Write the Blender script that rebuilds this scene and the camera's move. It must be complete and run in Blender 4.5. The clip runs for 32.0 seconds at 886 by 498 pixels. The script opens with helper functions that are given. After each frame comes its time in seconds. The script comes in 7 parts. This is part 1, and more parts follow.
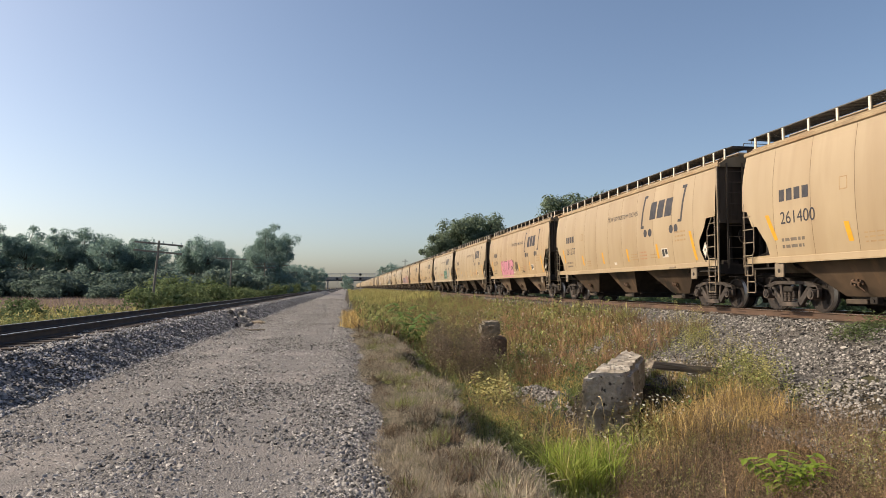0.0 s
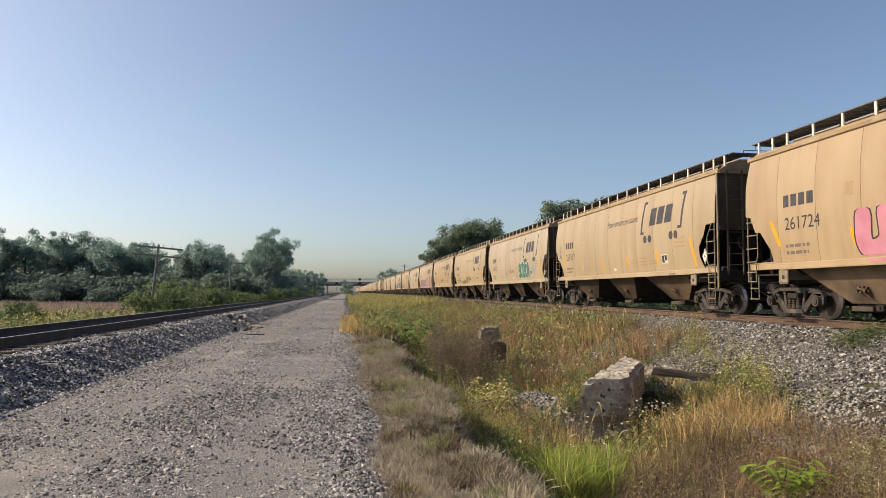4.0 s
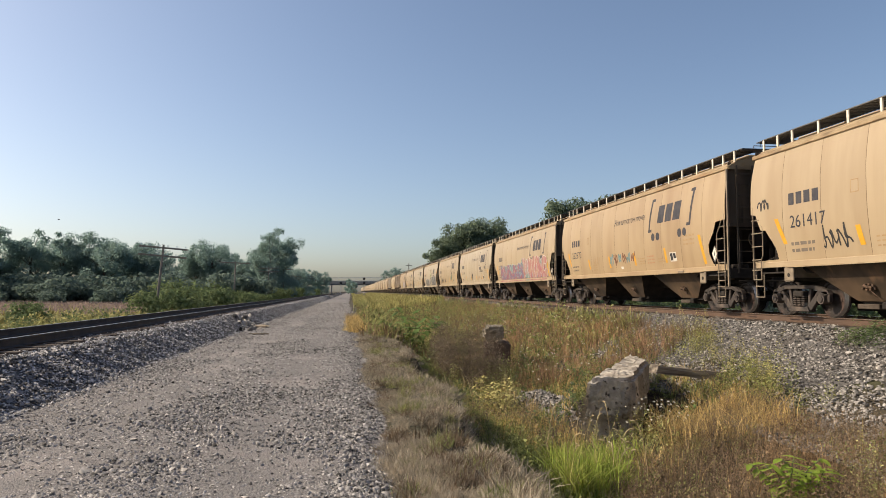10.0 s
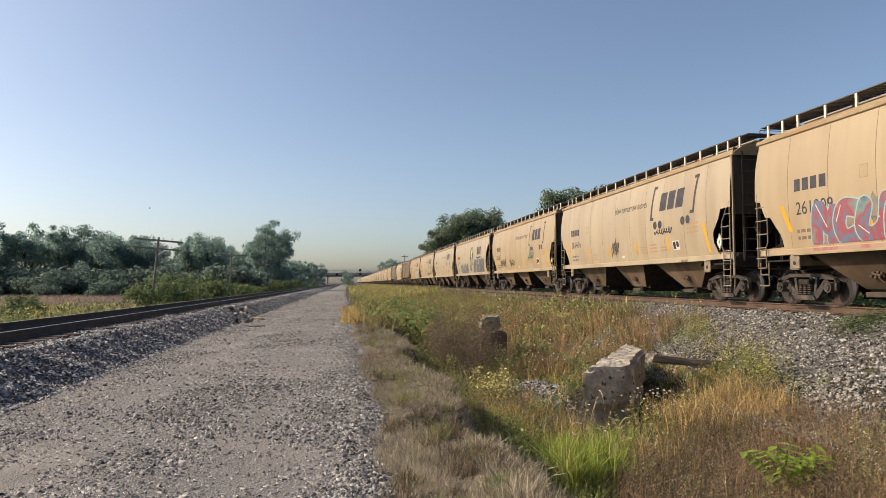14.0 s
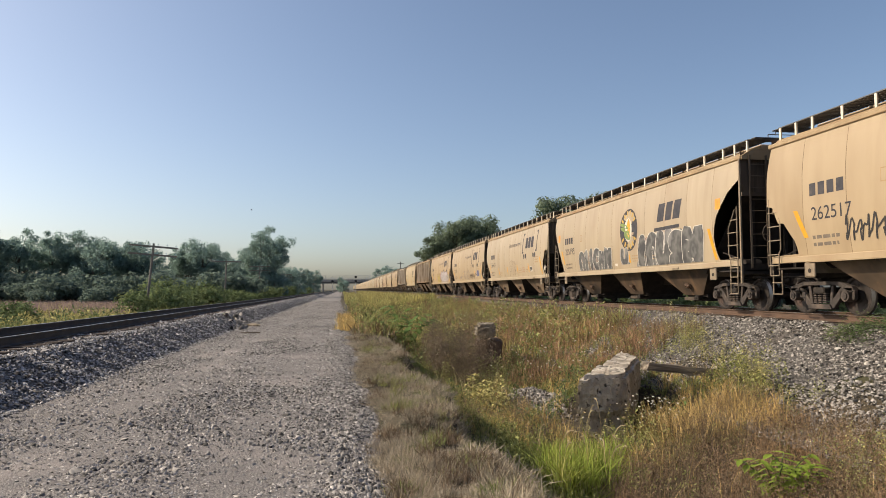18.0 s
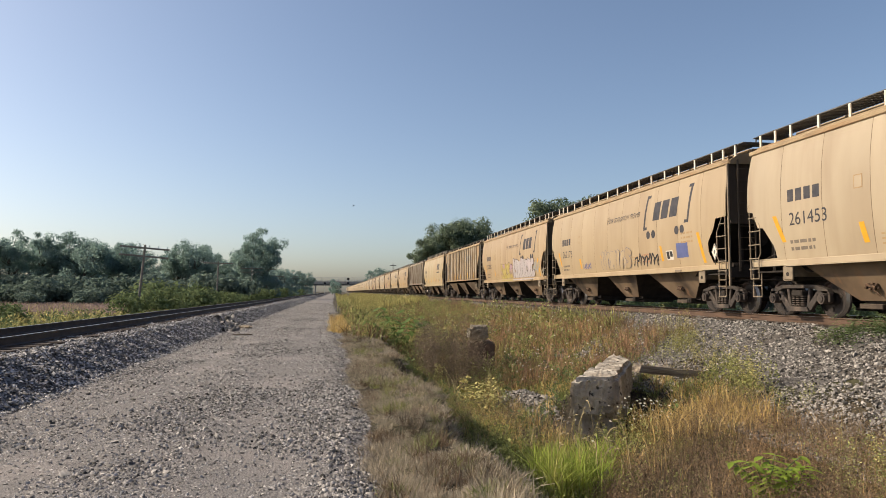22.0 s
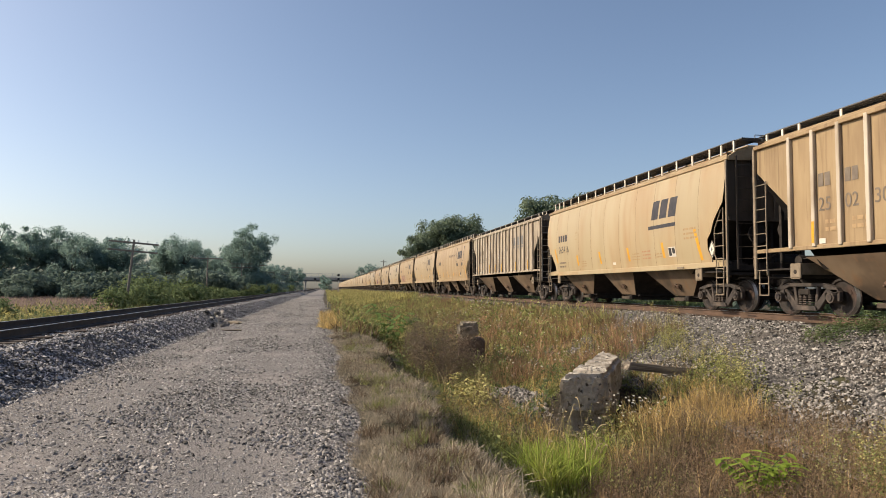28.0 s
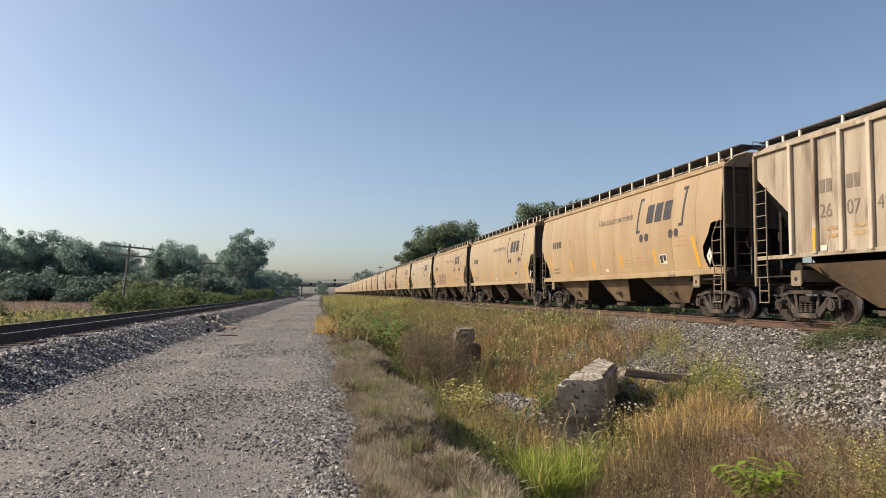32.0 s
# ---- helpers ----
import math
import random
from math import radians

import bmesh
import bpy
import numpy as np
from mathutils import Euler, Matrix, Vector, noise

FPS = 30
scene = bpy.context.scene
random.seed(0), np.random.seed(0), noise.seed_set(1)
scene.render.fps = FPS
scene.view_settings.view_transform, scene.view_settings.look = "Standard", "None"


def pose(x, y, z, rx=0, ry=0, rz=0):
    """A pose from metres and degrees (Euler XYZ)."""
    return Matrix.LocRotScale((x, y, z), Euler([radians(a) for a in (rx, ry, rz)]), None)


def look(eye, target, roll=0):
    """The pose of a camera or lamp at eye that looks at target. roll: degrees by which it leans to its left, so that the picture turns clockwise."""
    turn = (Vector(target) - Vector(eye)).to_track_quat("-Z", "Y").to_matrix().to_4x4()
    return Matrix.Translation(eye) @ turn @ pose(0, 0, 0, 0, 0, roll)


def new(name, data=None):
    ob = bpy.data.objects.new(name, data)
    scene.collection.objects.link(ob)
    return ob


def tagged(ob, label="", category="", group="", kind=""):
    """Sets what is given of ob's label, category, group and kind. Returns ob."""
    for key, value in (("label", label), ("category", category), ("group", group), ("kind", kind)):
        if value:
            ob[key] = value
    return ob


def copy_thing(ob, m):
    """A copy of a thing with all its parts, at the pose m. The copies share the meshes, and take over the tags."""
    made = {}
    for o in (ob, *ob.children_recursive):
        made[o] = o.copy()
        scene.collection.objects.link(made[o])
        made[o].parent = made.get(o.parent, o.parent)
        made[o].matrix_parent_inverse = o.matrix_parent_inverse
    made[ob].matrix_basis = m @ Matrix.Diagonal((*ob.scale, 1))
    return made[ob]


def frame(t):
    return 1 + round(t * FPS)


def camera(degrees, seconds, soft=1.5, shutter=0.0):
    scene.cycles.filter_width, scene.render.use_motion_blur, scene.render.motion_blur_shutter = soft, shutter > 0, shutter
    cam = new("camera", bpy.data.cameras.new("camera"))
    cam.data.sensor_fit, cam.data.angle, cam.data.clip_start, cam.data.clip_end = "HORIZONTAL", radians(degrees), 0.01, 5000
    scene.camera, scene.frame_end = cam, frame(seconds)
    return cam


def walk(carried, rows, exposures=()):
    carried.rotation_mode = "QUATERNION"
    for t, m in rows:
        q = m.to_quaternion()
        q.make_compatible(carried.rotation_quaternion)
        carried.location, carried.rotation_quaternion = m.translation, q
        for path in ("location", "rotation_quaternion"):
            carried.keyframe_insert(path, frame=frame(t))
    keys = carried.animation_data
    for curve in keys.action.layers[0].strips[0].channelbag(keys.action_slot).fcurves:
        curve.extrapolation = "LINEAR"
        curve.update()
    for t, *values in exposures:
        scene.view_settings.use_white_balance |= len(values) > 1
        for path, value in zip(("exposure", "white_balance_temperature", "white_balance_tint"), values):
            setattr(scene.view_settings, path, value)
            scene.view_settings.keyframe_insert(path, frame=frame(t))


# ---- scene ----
cam = camera(65.45, 32.0, soft=0.6)
EYE = (0.0, 0.0, 1.60)
# seconds and the camera's turn in degrees (Euler XYZ); the eye stands still
TURNS = [
    (0, 93.17, -0.00, -7.90), (0.5, 93.27, -0.09, -7.84), (1, 93.38, -0.19, -7.80),
    (1.5, 93.53, -0.26, -7.75), (2, 93.64, -0.25, -7.76), (2.5, 93.68, -0.27, -7.80),
    (3, 93.64, -0.26, -7.88), (3.5, 93.59, -0.23, -7.93), (5.5, 93.66, -0.39, -8.02),
    (6, 93.67, -0.34, -8.01), (6.5, 93.64, -0.25, -7.97), (7, 93.60, -0.14, -7.92),
    (7.5, 93.55, -0.04, -7.91), (8, 93.52, 0.03, -7.85), (8.5, 93.47, 0.05, -7.80),
    (9, 93.47, -0.04, -7.74), (9.5, 93.49, -0.04, -7.65), (10, 93.52, -0.06, -7.59),
    (10.5, 93.46, -0.02, -7.55), (11, 93.35, 0.08, -7.55), (11.5, 93.20, 0.13, -7.54),
    (12, 93.07, 0.16, -7.52), (12.5, 92.95, 0.21, -7.51), (13, 92.86, 0.26, -7.56),
    (13.5, 92.80, 0.26, -7.68), (14, 92.76, 0.33, -7.91), (14.5, 92.78, 0.41, -8.17),
    (16.5, 93.12, 0.27, -8.33), (17, 93.20, 0.15, -8.27), (17.5, 93.29, 0.11, -8.26),
    (18, 93.35, 0.15, -8.28), (18.5, 93.40, 0.20, -8.35), (19, 93.43, 0.18, -8.48),
    (19.5, 93.47, 0.18, -8.61), (20, 93.49, 0.16, -8.68), (20.5, 93.51, 0.15, -8.74),
    (21, 93.55, 0.16, -8.80), (21.5, 93.56, 0.14, -8.82), (22, 93.53, 0.04, -8.89),
    (22.5, 93.47, -0.06, -8.98), (23, 93.37, -0.19, -9.06), (23.5, 93.25, -0.25, -9.12),
    (24, 93.14, -0.29, -9.17), (24.5, 93.04, -0.28, -9.19), (25, 92.95, -0.24, -9.19),
    (25.5, 92.89, -0.23, -9.23), (27.5, 93.17, -0.24, -9.60), (28, 93.25, -0.25, -9.68),
    (28.5, 93.32, -0.25, -9.76), (29, 93.42, -0.32, -9.81), (29.5, 93.52, -0.38, -9.86),
    (30, 93.63, -0.47, -9.87), (30.5, 93.71, -0.57, -9.88), (31, 93.75, -0.61, -9.92),
    (31.5, 93.76, -0.57, -9.95), (32, 93.73, -0.50, -9.99),
]
walk(cam, [(t, pose(*EYE, rx, ry, rz)) for t, rx, ry, rz in TURNS],
     [(0, 0.35, 6600, 9), (32, 0.35, 6600, 9)])

# ---- plan (metres; x across the tracks, y along them, z up, 0 at the gravel road) ----
TRAIN_X = 12.60          # middle of the loaded track
RAIL_R = 0.965           # top of its rails
RAIL_L = 0.75           # top of the rails of the other track
LEFT_X = -6.85          # middle of the other track
SPEED = 8.760            # metres a second, towards -y
# the couplings' places along the track at the start
COUPLINGS = [18.63, 36.13, 53.52, 71.29, 88.76, 106.0, 123.35, 140.62, 157.71, 174.8, 193.24, 210.3, 227.25, 244.23, 262.3, 279.11, 297.13, 314.57]
while len(COUPLINGS) < 50:
    COUPLINGS.append(COUPLINGS[-1] + 17.3)
COUPLINGS.insert(0, COUPLINGS[0] - 17.3)

# ---- light ----
SUN_AZ, SUN_EL = radians(-73), radians(35)   # azimuth from +y, towards +x
world = bpy.data.worlds.new("sky")
scene.world = world
world.use_nodes = True
sky = world.node_tree.nodes.new("ShaderNodeTexSky")
sky.sky_type, sky.sun_disc = "NISHITA", False
sky.sun_elevation, sky.sun_rotation = SUN_EL, SUN_AZ
sky.air_density, sky.dust_density, sky.ozone_density, sky.altitude = 0.82, 2.6, 1.0, 300
world.node_tree.nodes["Background"].inputs["Strength"].default_value = 0.122
world.node_tree.links.new(sky.outputs[0], world.node_tree.nodes["Background"].inputs[0])
sun = new("sun", bpy.data.lights.new("sun", "SUN"))
sun.data.energy, sun.data.angle, sun.data.color = 4.4, radians(0.6), (1.0, 0.85, 0.64)
sun_way = Vector((math.sin(SUN_AZ) * math.cos(SUN_EL), math.cos(SUN_AZ) * math.cos(SUN_EL), math.sin(SUN_EL)))
sun.matrix_world = look(sun_way * 50, (0, 0, 0))

# ---- materials ----
def mat(name, a, b=None, rough=0.8, scale=3.0, detail=6.0, bump=0.0, bump_scale=None, metal=0.0, stain=None, stain_scale=0.6, stain_cut=(0.5, 0.7), stretch=(1, 1, 1), island=0.0, each=0.0, through_light=0.0, shift=False, streak=None, streak_at=(1, 5, 0.22), streak_cut=(0.54, 0.72), streak_most=0.7):
    """Two colours mixed by noise, a third in larger stains, a fourth in fine streaks, fine relief; island / each: brightness that varies by piece / object; shift: each object has its own stretch of the pattern."""
    m = bpy.data.materials.new(name)
    m.use_nodes = True
    nt = m.node_tree
    nodes, link = nt.nodes, nt.links.new
    bsdf = nodes["Principled BSDF"]
    bsdf.inputs["Roughness"].default_value, bsdf.inputs["Metallic"].default_value = rough, metal
    bsdf.inputs["Specular IOR Level"].default_value = 0.3
    b = b or a
    co = nodes.new("ShaderNodeTexCoord")
    mp = nodes.new("ShaderNodeMapping")
    mp.inputs["Scale"].default_value = stretch
    start = co.outputs["Object"]
    if shift:
        far = nodes.new("ShaderNodeVectorMath")
        far.operation = "MULTIPLY_ADD"
        link(nodes.new("ShaderNodeObjectInfo").outputs["Random"], far.inputs[0])
        far.inputs[1].default_value = (31.0, 47.0, 23.0)
        link(start, far.inputs[2])
        start = far.outputs[0]
    link(start, mp.inputs["Vector"])

    def noise_at(sc, det=5.0, vec=None):
        n = nodes.new("ShaderNodeTexNoise")
        n.inputs["Scale"].default_value, n.inputs["Detail"].default_value = sc, det
        link(vec or mp.outputs[0], n.inputs["Vector"])
        return n.outputs["Fac"]

    def ramp(src, lo, hi):
        r = nodes.new("ShaderNodeMapRange")
        r.inputs["From Min"].default_value, r.inputs["From Max"].default_value = lo, hi
        link(src, r.inputs["Value"])
        return r.outputs[0]

    def mix(fac, c1, c2, kind="MIX"):
        x = nodes.new("ShaderNodeMix")
        x.data_type, x.blend_type = "RGBA", kind
        for sock, val in ((x.inputs[0], fac), (x.inputs[6], c1), (x.inputs[7], c2)):
            if isinstance(val, (int, float)):
                sock.default_value = val
            elif isinstance(val, tuple):
                sock.default_value = (*val, 1)
            else:
                link(val, sock)
        return x.outputs[2]

    col = mix(ramp(noise_at(scale, detail), 0.35, 0.65), a, b)
    if stain:
        col = mix(ramp(noise_at(stain_scale, 4.0), *stain_cut), col, stain)
    if streak:
        sm = nodes.new("ShaderNodeMapping")
        sm.inputs["Scale"].default_value = streak_at
        link(start, sm.inputs["Vector"])
        dim = nodes.new("ShaderNodeMath")
        dim.operation = "MULTIPLY"
        dim.inputs[1].default_value = streak_most
        link(ramp(noise_at(1.6, 6.0, sm.outputs[0]), *streak_cut), dim.inputs[0])
        col = mix(dim.outputs[0], col, streak)
    if island or each:
        src = nodes.new("ShaderNodeNewGeometry").outputs["Random Per Island"] if island else nodes.new("ShaderNodeObjectInfo").outputs["Random"]
        amount = island or each
        r = nodes.new("ShaderNodeMapRange")
        r.inputs["To Min"].default_value, r.inputs["To Max"].default_value = 1 - amount, 1 + amount
        link(src, r.inputs["Value"])
        hsv = nodes.new("ShaderNodeHueSaturation")
        link(r.outputs[0], hsv.inputs["Value"])
        link(col, hsv.inputs["Color"])
        col = hsv.outputs[0]
    link(col, bsdf.inputs["Base Color"])
    if bump:
        bp = nodes.new("ShaderNodeBump")
        bp.inputs["Strength"].default_value, bp.inputs["Distance"].default_value = bump, 0.02
        link(noise_at(bump_scale or scale * 6, 4.0), bp.inputs["Height"])
        link(bp.outputs[0], bsdf.inputs["Normal"])
    if through_light:
        tr = nodes.new("ShaderNodeBsdfTranslucent")
        link(col, tr.inputs["Color"])
        ms = nodes.new("ShaderNodeMixShader")
        ms.inputs[0].default_value = through_light
        link(bsdf.outputs[0], ms.inputs[1])
        link(tr.outputs[0], ms.inputs[2])
        link(ms.outputs[0], nodes["Material Output"].inputs["Surface"])
    return m


M = {}
# train
def tan_paint(name, a, b, stain, streak, most=0.32):
    m = mat(name, a, b, 0.46, 0.9, bump=0.03, bump_scale=30, stain=stain, stain_scale=0.55, stain_cut=(0.50, 0.80), stretch=(1, 1.3, 0.35), each=0.03, shift=True, streak=streak, streak_at=(1, 1.7, 0.2), streak_cut=(0.52, 0.80), streak_most=most)
    m.node_tree.nodes["Principled BSDF"].inputs["Specular IOR Level"].default_value = 0.5
    return m


M["tan"] = tan_paint("tan_paint", (0.345, 0.258, 0.160), (0.378, 0.288, 0.182), (0.292, 0.206, 0.120), (0.225, 0.148, 0.085))
M["tan_warm"] = tan_paint("warm_tan_paint", (0.338, 0.240, 0.138), (0.370, 0.270, 0.160), (0.262, 0.168, 0.090), (0.205, 0.126, 0.066), 0.4)
M["tan_rust"] = tan_paint("rust_streaked_tan_paint", (0.365, 0.288, 0.175), (0.392, 0.310, 0.192), (0.345, 0.215, 0.105), (0.29, 0.165, 0.075), 0.45)
M["tan_pale"] = tan_paint("pale_tan_paint", (0.345, 0.275, 0.190), (0.385, 0.310, 0.216), (0.290, 0.215, 0.140), (0.215, 0.148, 0.095))
M["seam"] = mat("grimy_seam", (0.20, 0.138, 0.082), (0.13, 0.09, 0.055), 0.8, 2.0, stretch=(1, 1, 0.3))
M["tan_roof"] = mat("tan_roof_edge", (0.36, 0.27, 0.165), (0.28, 0.20, 0.115), 0.6, 2.5, bump=0.05, stain=(0.30, 0.19, 0.10), streak=(0.16, 0.11, 0.07), streak_at=(1, 0.8, 3), shift=True)
# Tan taken down to dark brown to hold the shade between cars.
M["tan_end"] = mat("dusty_shaded_tan_end", (0.15, 0.112, 0.08), (0.09, 0.068, 0.05), 0.8, 1.6, stain=(0.05, 0.04, 0.034), stretch=(1, 1, 0.3), streak=(0.03, 0.024, 0.02), streak_at=(4, 4, 0.3), shift=True)
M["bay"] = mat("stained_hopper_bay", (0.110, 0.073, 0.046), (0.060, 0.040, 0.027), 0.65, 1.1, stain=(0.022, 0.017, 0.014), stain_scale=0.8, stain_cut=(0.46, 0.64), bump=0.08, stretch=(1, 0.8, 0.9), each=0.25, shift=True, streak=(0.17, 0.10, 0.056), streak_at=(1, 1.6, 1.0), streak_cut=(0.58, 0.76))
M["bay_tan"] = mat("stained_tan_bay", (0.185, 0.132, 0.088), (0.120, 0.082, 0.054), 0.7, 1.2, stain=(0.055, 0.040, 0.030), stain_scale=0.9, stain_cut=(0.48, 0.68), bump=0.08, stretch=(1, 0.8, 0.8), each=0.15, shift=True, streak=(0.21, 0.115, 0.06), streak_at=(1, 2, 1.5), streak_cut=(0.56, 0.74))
M["ribbed"] = mat("weathered_ribbed_paint", (0.385, 0.325, 0.255), (0.285, 0.235, 0.180), 0.7, 1.3, stain=(0.175, 0.135, 0.098), stain_scale=0.8, stain_cut=(0.50, 0.74), stretch=(1, 2.2, 0.5), bump=0.06, each=0.10, shift=True, streak=(0.085, 0.062, 0.046), streak_at=(1, 4, 0.6), streak_cut=(0.55, 0.74), streak_most=0.75)
M["ribbed_tan"] = mat("tan_ribbed_paint", (0.345, 0.250, 0.145), (0.285, 0.200, 0.113), 0.65, 1.3, stain=(0.215, 0.142, 0.080), stain_scale=0.9, stain_cut=(0.48, 0.72), stretch=(1, 2.2, 0.5), bump=0.05, each=0.07, shift=True, streak=(0.17, 0.11, 0.062), streak_at=(1, 6, 0.4), streak_cut=(0.54, 0.72))
# Cleaner ribs, with the sun on their outer faces added to the paint.
M["rib_pale"] = mat("sunlit_pale_rib_paint", (0.52, 0.455, 0.375), (0.42, 0.355, 0.28), 0.65, 2.0, stain=(0.20, 0.145, 0.10), stain_scale=1.2, stretch=(1, 1, 0.35), shift=True)
# Near black for soot and, on the bays' end sheets, for shade.
M["under"] = mat("sooty_shaded_underframe", (0.018, 0.015, 0.0135), (0.034, 0.027, 0.023), 0.85, 4.0, bump=0.15)
M["gate"] = mat("grimy_gate", (0.10, 0.076, 0.056), (0.055, 0.042, 0.033), 0.8, 3.0, bump=0.1)
M["faded"] = mat("faded_dark_lettering", (0.19, 0.155, 0.125), (0.14, 0.112, 0.09), 0.7, 5.0)
M["rusty"] = mat("rusty_fitting", (0.05, 0.034, 0.026), (0.13, 0.075, 0.045), 0.8, 14.0, bump=0.2)
M["truck"] = mat("dusty_cast_steel", (0.062, 0.049, 0.043), (0.032, 0.027, 0.025), 0.7, 6.0, stain=(0.110, 0.084, 0.069), stain_scale=2.5, bump=0.2)
M["wheel"] = mat("dark_wheel", (0.034, 0.026, 0.023), (0.022, 0.018, 0.017), 0.6, 5.0, stain=(0.075, 0.043, 0.033), stain_scale=2.0, bump=0.1)
M["tread"] = mat("worn_steel", (0.33, 0.31, 0.29), (0.25, 0.235, 0.22), 0.42, 8.0, metal=0.8)
M["grate"] = mat("galvanised_grating", (0.10, 0.10, 0.105), (0.14, 0.14, 0.14), 0.6, 8.0, metal=0.4)
M["post"] = mat("pale_bracket", (0.72, 0.67, 0.58), (0.6, 0.54, 0.44), 0.6, 4.0)
M["ladder"] = mat("dusty_ladder", (0.25, 0.198, 0.142), (0.18, 0.142, 0.102), 0.6, 6.0)
M["navy"] = mat("dark_lettering", (0.035, 0.035, 0.045), (0.06, 0.055, 0.06), 0.6, 5.0, stain=(0.12, 0.1, 0.08), stain_scale=2.0, stain_cut=(0.62, 0.8))
M["faint"] = mat("faded_lettering", (0.30, 0.20, 0.11), (0.38, 0.26, 0.14), 0.6, 9.0)
M["faint_red"] = mat("faded_red_lettering", (0.36, 0.19, 0.115), (0.40, 0.24, 0.14), 0.6, 9.0)
M["yellow"] = mat("reflective_yellow", (0.62, 0.32, 0.02), (0.54, 0.27, 0.025), 0.45, 6.0)
M["white"] = mat("white_paint", (0.62, 0.58, 0.52), (0.52, 0.48, 0.43), 0.6, 5.0)
M["black"] = mat("black_paint", (0.025, 0.024, 0.026), (0.04, 0.036, 0.036), 0.6, 5.0)
for key, rgb in dict(red=(0.36, 0.12, 0.11), teal=(0.15, 0.24, 0.25), green=(0.05, 0.15, 0.11), pale_blue=(0.30, 0.34, 0.36), blue=(0.10, 0.12, 0.27), silver=(0.36, 0.34, 0.34), grey=(0.16, 0.155, 0.16), brown=(0.2, 0.09, 0.05), leaf_green=(0.20, 0.27, 0.09), orange=(0.72, 0.3, 0.05)).items():
    M[key] = mat("spray_" + key, rgb, tuple(0.8 * c for c in rgb), 0.55, 3.5, stain=tuple(0.6 * c + 0.15 for c in rgb), stain_scale=1.6, stain_cut=(0.6, 0.75))
for key, rgb in dict(dark_line=(0.045, 0.03, 0.035), plum_line=(0.075, 0.045, 0.05), blue_line=(0.11, 0.13, 0.22), white_line=(0.58, 0.55, 0.50), pale_teal=(0.30, 0.42, 0.40), ochre=(0.50, 0.33, 0.08)).items():
    M[key] = mat("spray_" + key, rgb, tuple(0.82 * c for c in rgb), 0.55, 5.0)
# track and ground
M["rail"] = mat("rusty_rail", (0.085, 0.052, 0.037), (0.115, 0.072, 0.05), 0.75, 3.0, bump=0.1, bump_scale=40, stain=(0.065, 0.043, 0.033))
M["rail_dark"] = mat("dark_rail", (0.04, 0.037, 0.04), (0.065, 0.055, 0.05), 0.7, 3.0, bump=0.1, bump_scale=40)
M["rail_top"] = mat("polished_rail_head", (0.60, 0.58, 0.56), (0.5, 0.47, 0.45), 0.28, 5.0, metal=1.0)
M["tie"] = mat("creosoted_timber", (0.065, 0.05, 0.042), (0.12, 0.092, 0.075), 0.9, 6.0, bump=0.4, bump_scale=30, stretch=(0.3, 3, 3), each=0.25)
M["old_timber"] = mat("weathered_timber", (0.37, 0.315, 0.25), (0.16, 0.13, 0.10), 0.9, 8.0, bump=1.0, bump_scale=25, stretch=(0.15, 3, 3), stain=(0.09, 0.07, 0.055), stain_scale=2.5)
M["concrete"] = mat("weathered_concrete", (0.54, 0.49, 0.42), (0.36, 0.32, 0.27), 0.92, 7.0, detail=12, bump=1.0, bump_scale=30, stain=(0.07, 0.06, 0.05), stain_scale=9, stain_cut=(0.58, 0.66), streak=(0.235, 0.20, 0.16), streak_at=(1.2, 1.2, 0.5), streak_cut=(0.44, 0.62), streak_most=0.8)
M["brick_red"] = mat("stained_red_concrete", (0.15, 0.10, 0.078), (0.09, 0.066, 0.054), 0.95, 8.0, detail=8, bump=0.8, bump_scale=30, stain=(0.06, 0.048, 0.04), stain_scale=2)
M["concrete_top"] = mat("old_dark_concrete", (0.29, 0.255, 0.205), (0.16, 0.14, 0.112), 0.92, 16.0, detail=10, bump=1.0, bump_scale=50, stain=(0.11, 0.092, 0.07), stain_scale=3)
M["road"] = mat("packed_gravel", (0.268, 0.249, 0.240), (0.128, 0.120, 0.117), 0.95, 55.0, detail=10, bump=1.0, bump_scale=60, stain=(0.285, 0.256, 0.243), stain_scale=0.55, stain_cut=(0.52, 0.72))
M["ballast"] = mat("ballast_bed", (0.140, 0.130, 0.124), (0.058, 0.054, 0.052), 0.95, 24.0, detail=8, bump=1.0, bump_scale=34, stain=(0.072, 0.058, 0.045), stain_scale=0.5)
M["soil"] = mat("dry_soil_and_thatch", (0.078, 0.061, 0.039), (0.036, 0.030, 0.019), 0.95, 9.0, detail=8, bump=1.0, bump_scale=30, stain=(0.05, 0.054, 0.022), stain_scale=0.35)
M["stone"] = mat("crushed_stone", (0.263, 0.245, 0.228), (0.150, 0.140, 0.131), 0.9, 9.0, island=0.95)
M["dark_stone"] = mat("grey_crushed_stone", (0.30, 0.292, 0.298), (0.185, 0.182, 0.187), 0.8, 9.0, island=0.85)
M["coarse"] = mat("coarse_grey_gravel", (0.275, 0.260, 0.250), (0.15, 0.143, 0.138), 0.9, 9.0, island=0.85)
M["gravel"] = mat("road_gravel", (0.315, 0.297, 0.288), (0.215, 0.203, 0.197), 0.9, 9.0, island=0.72)
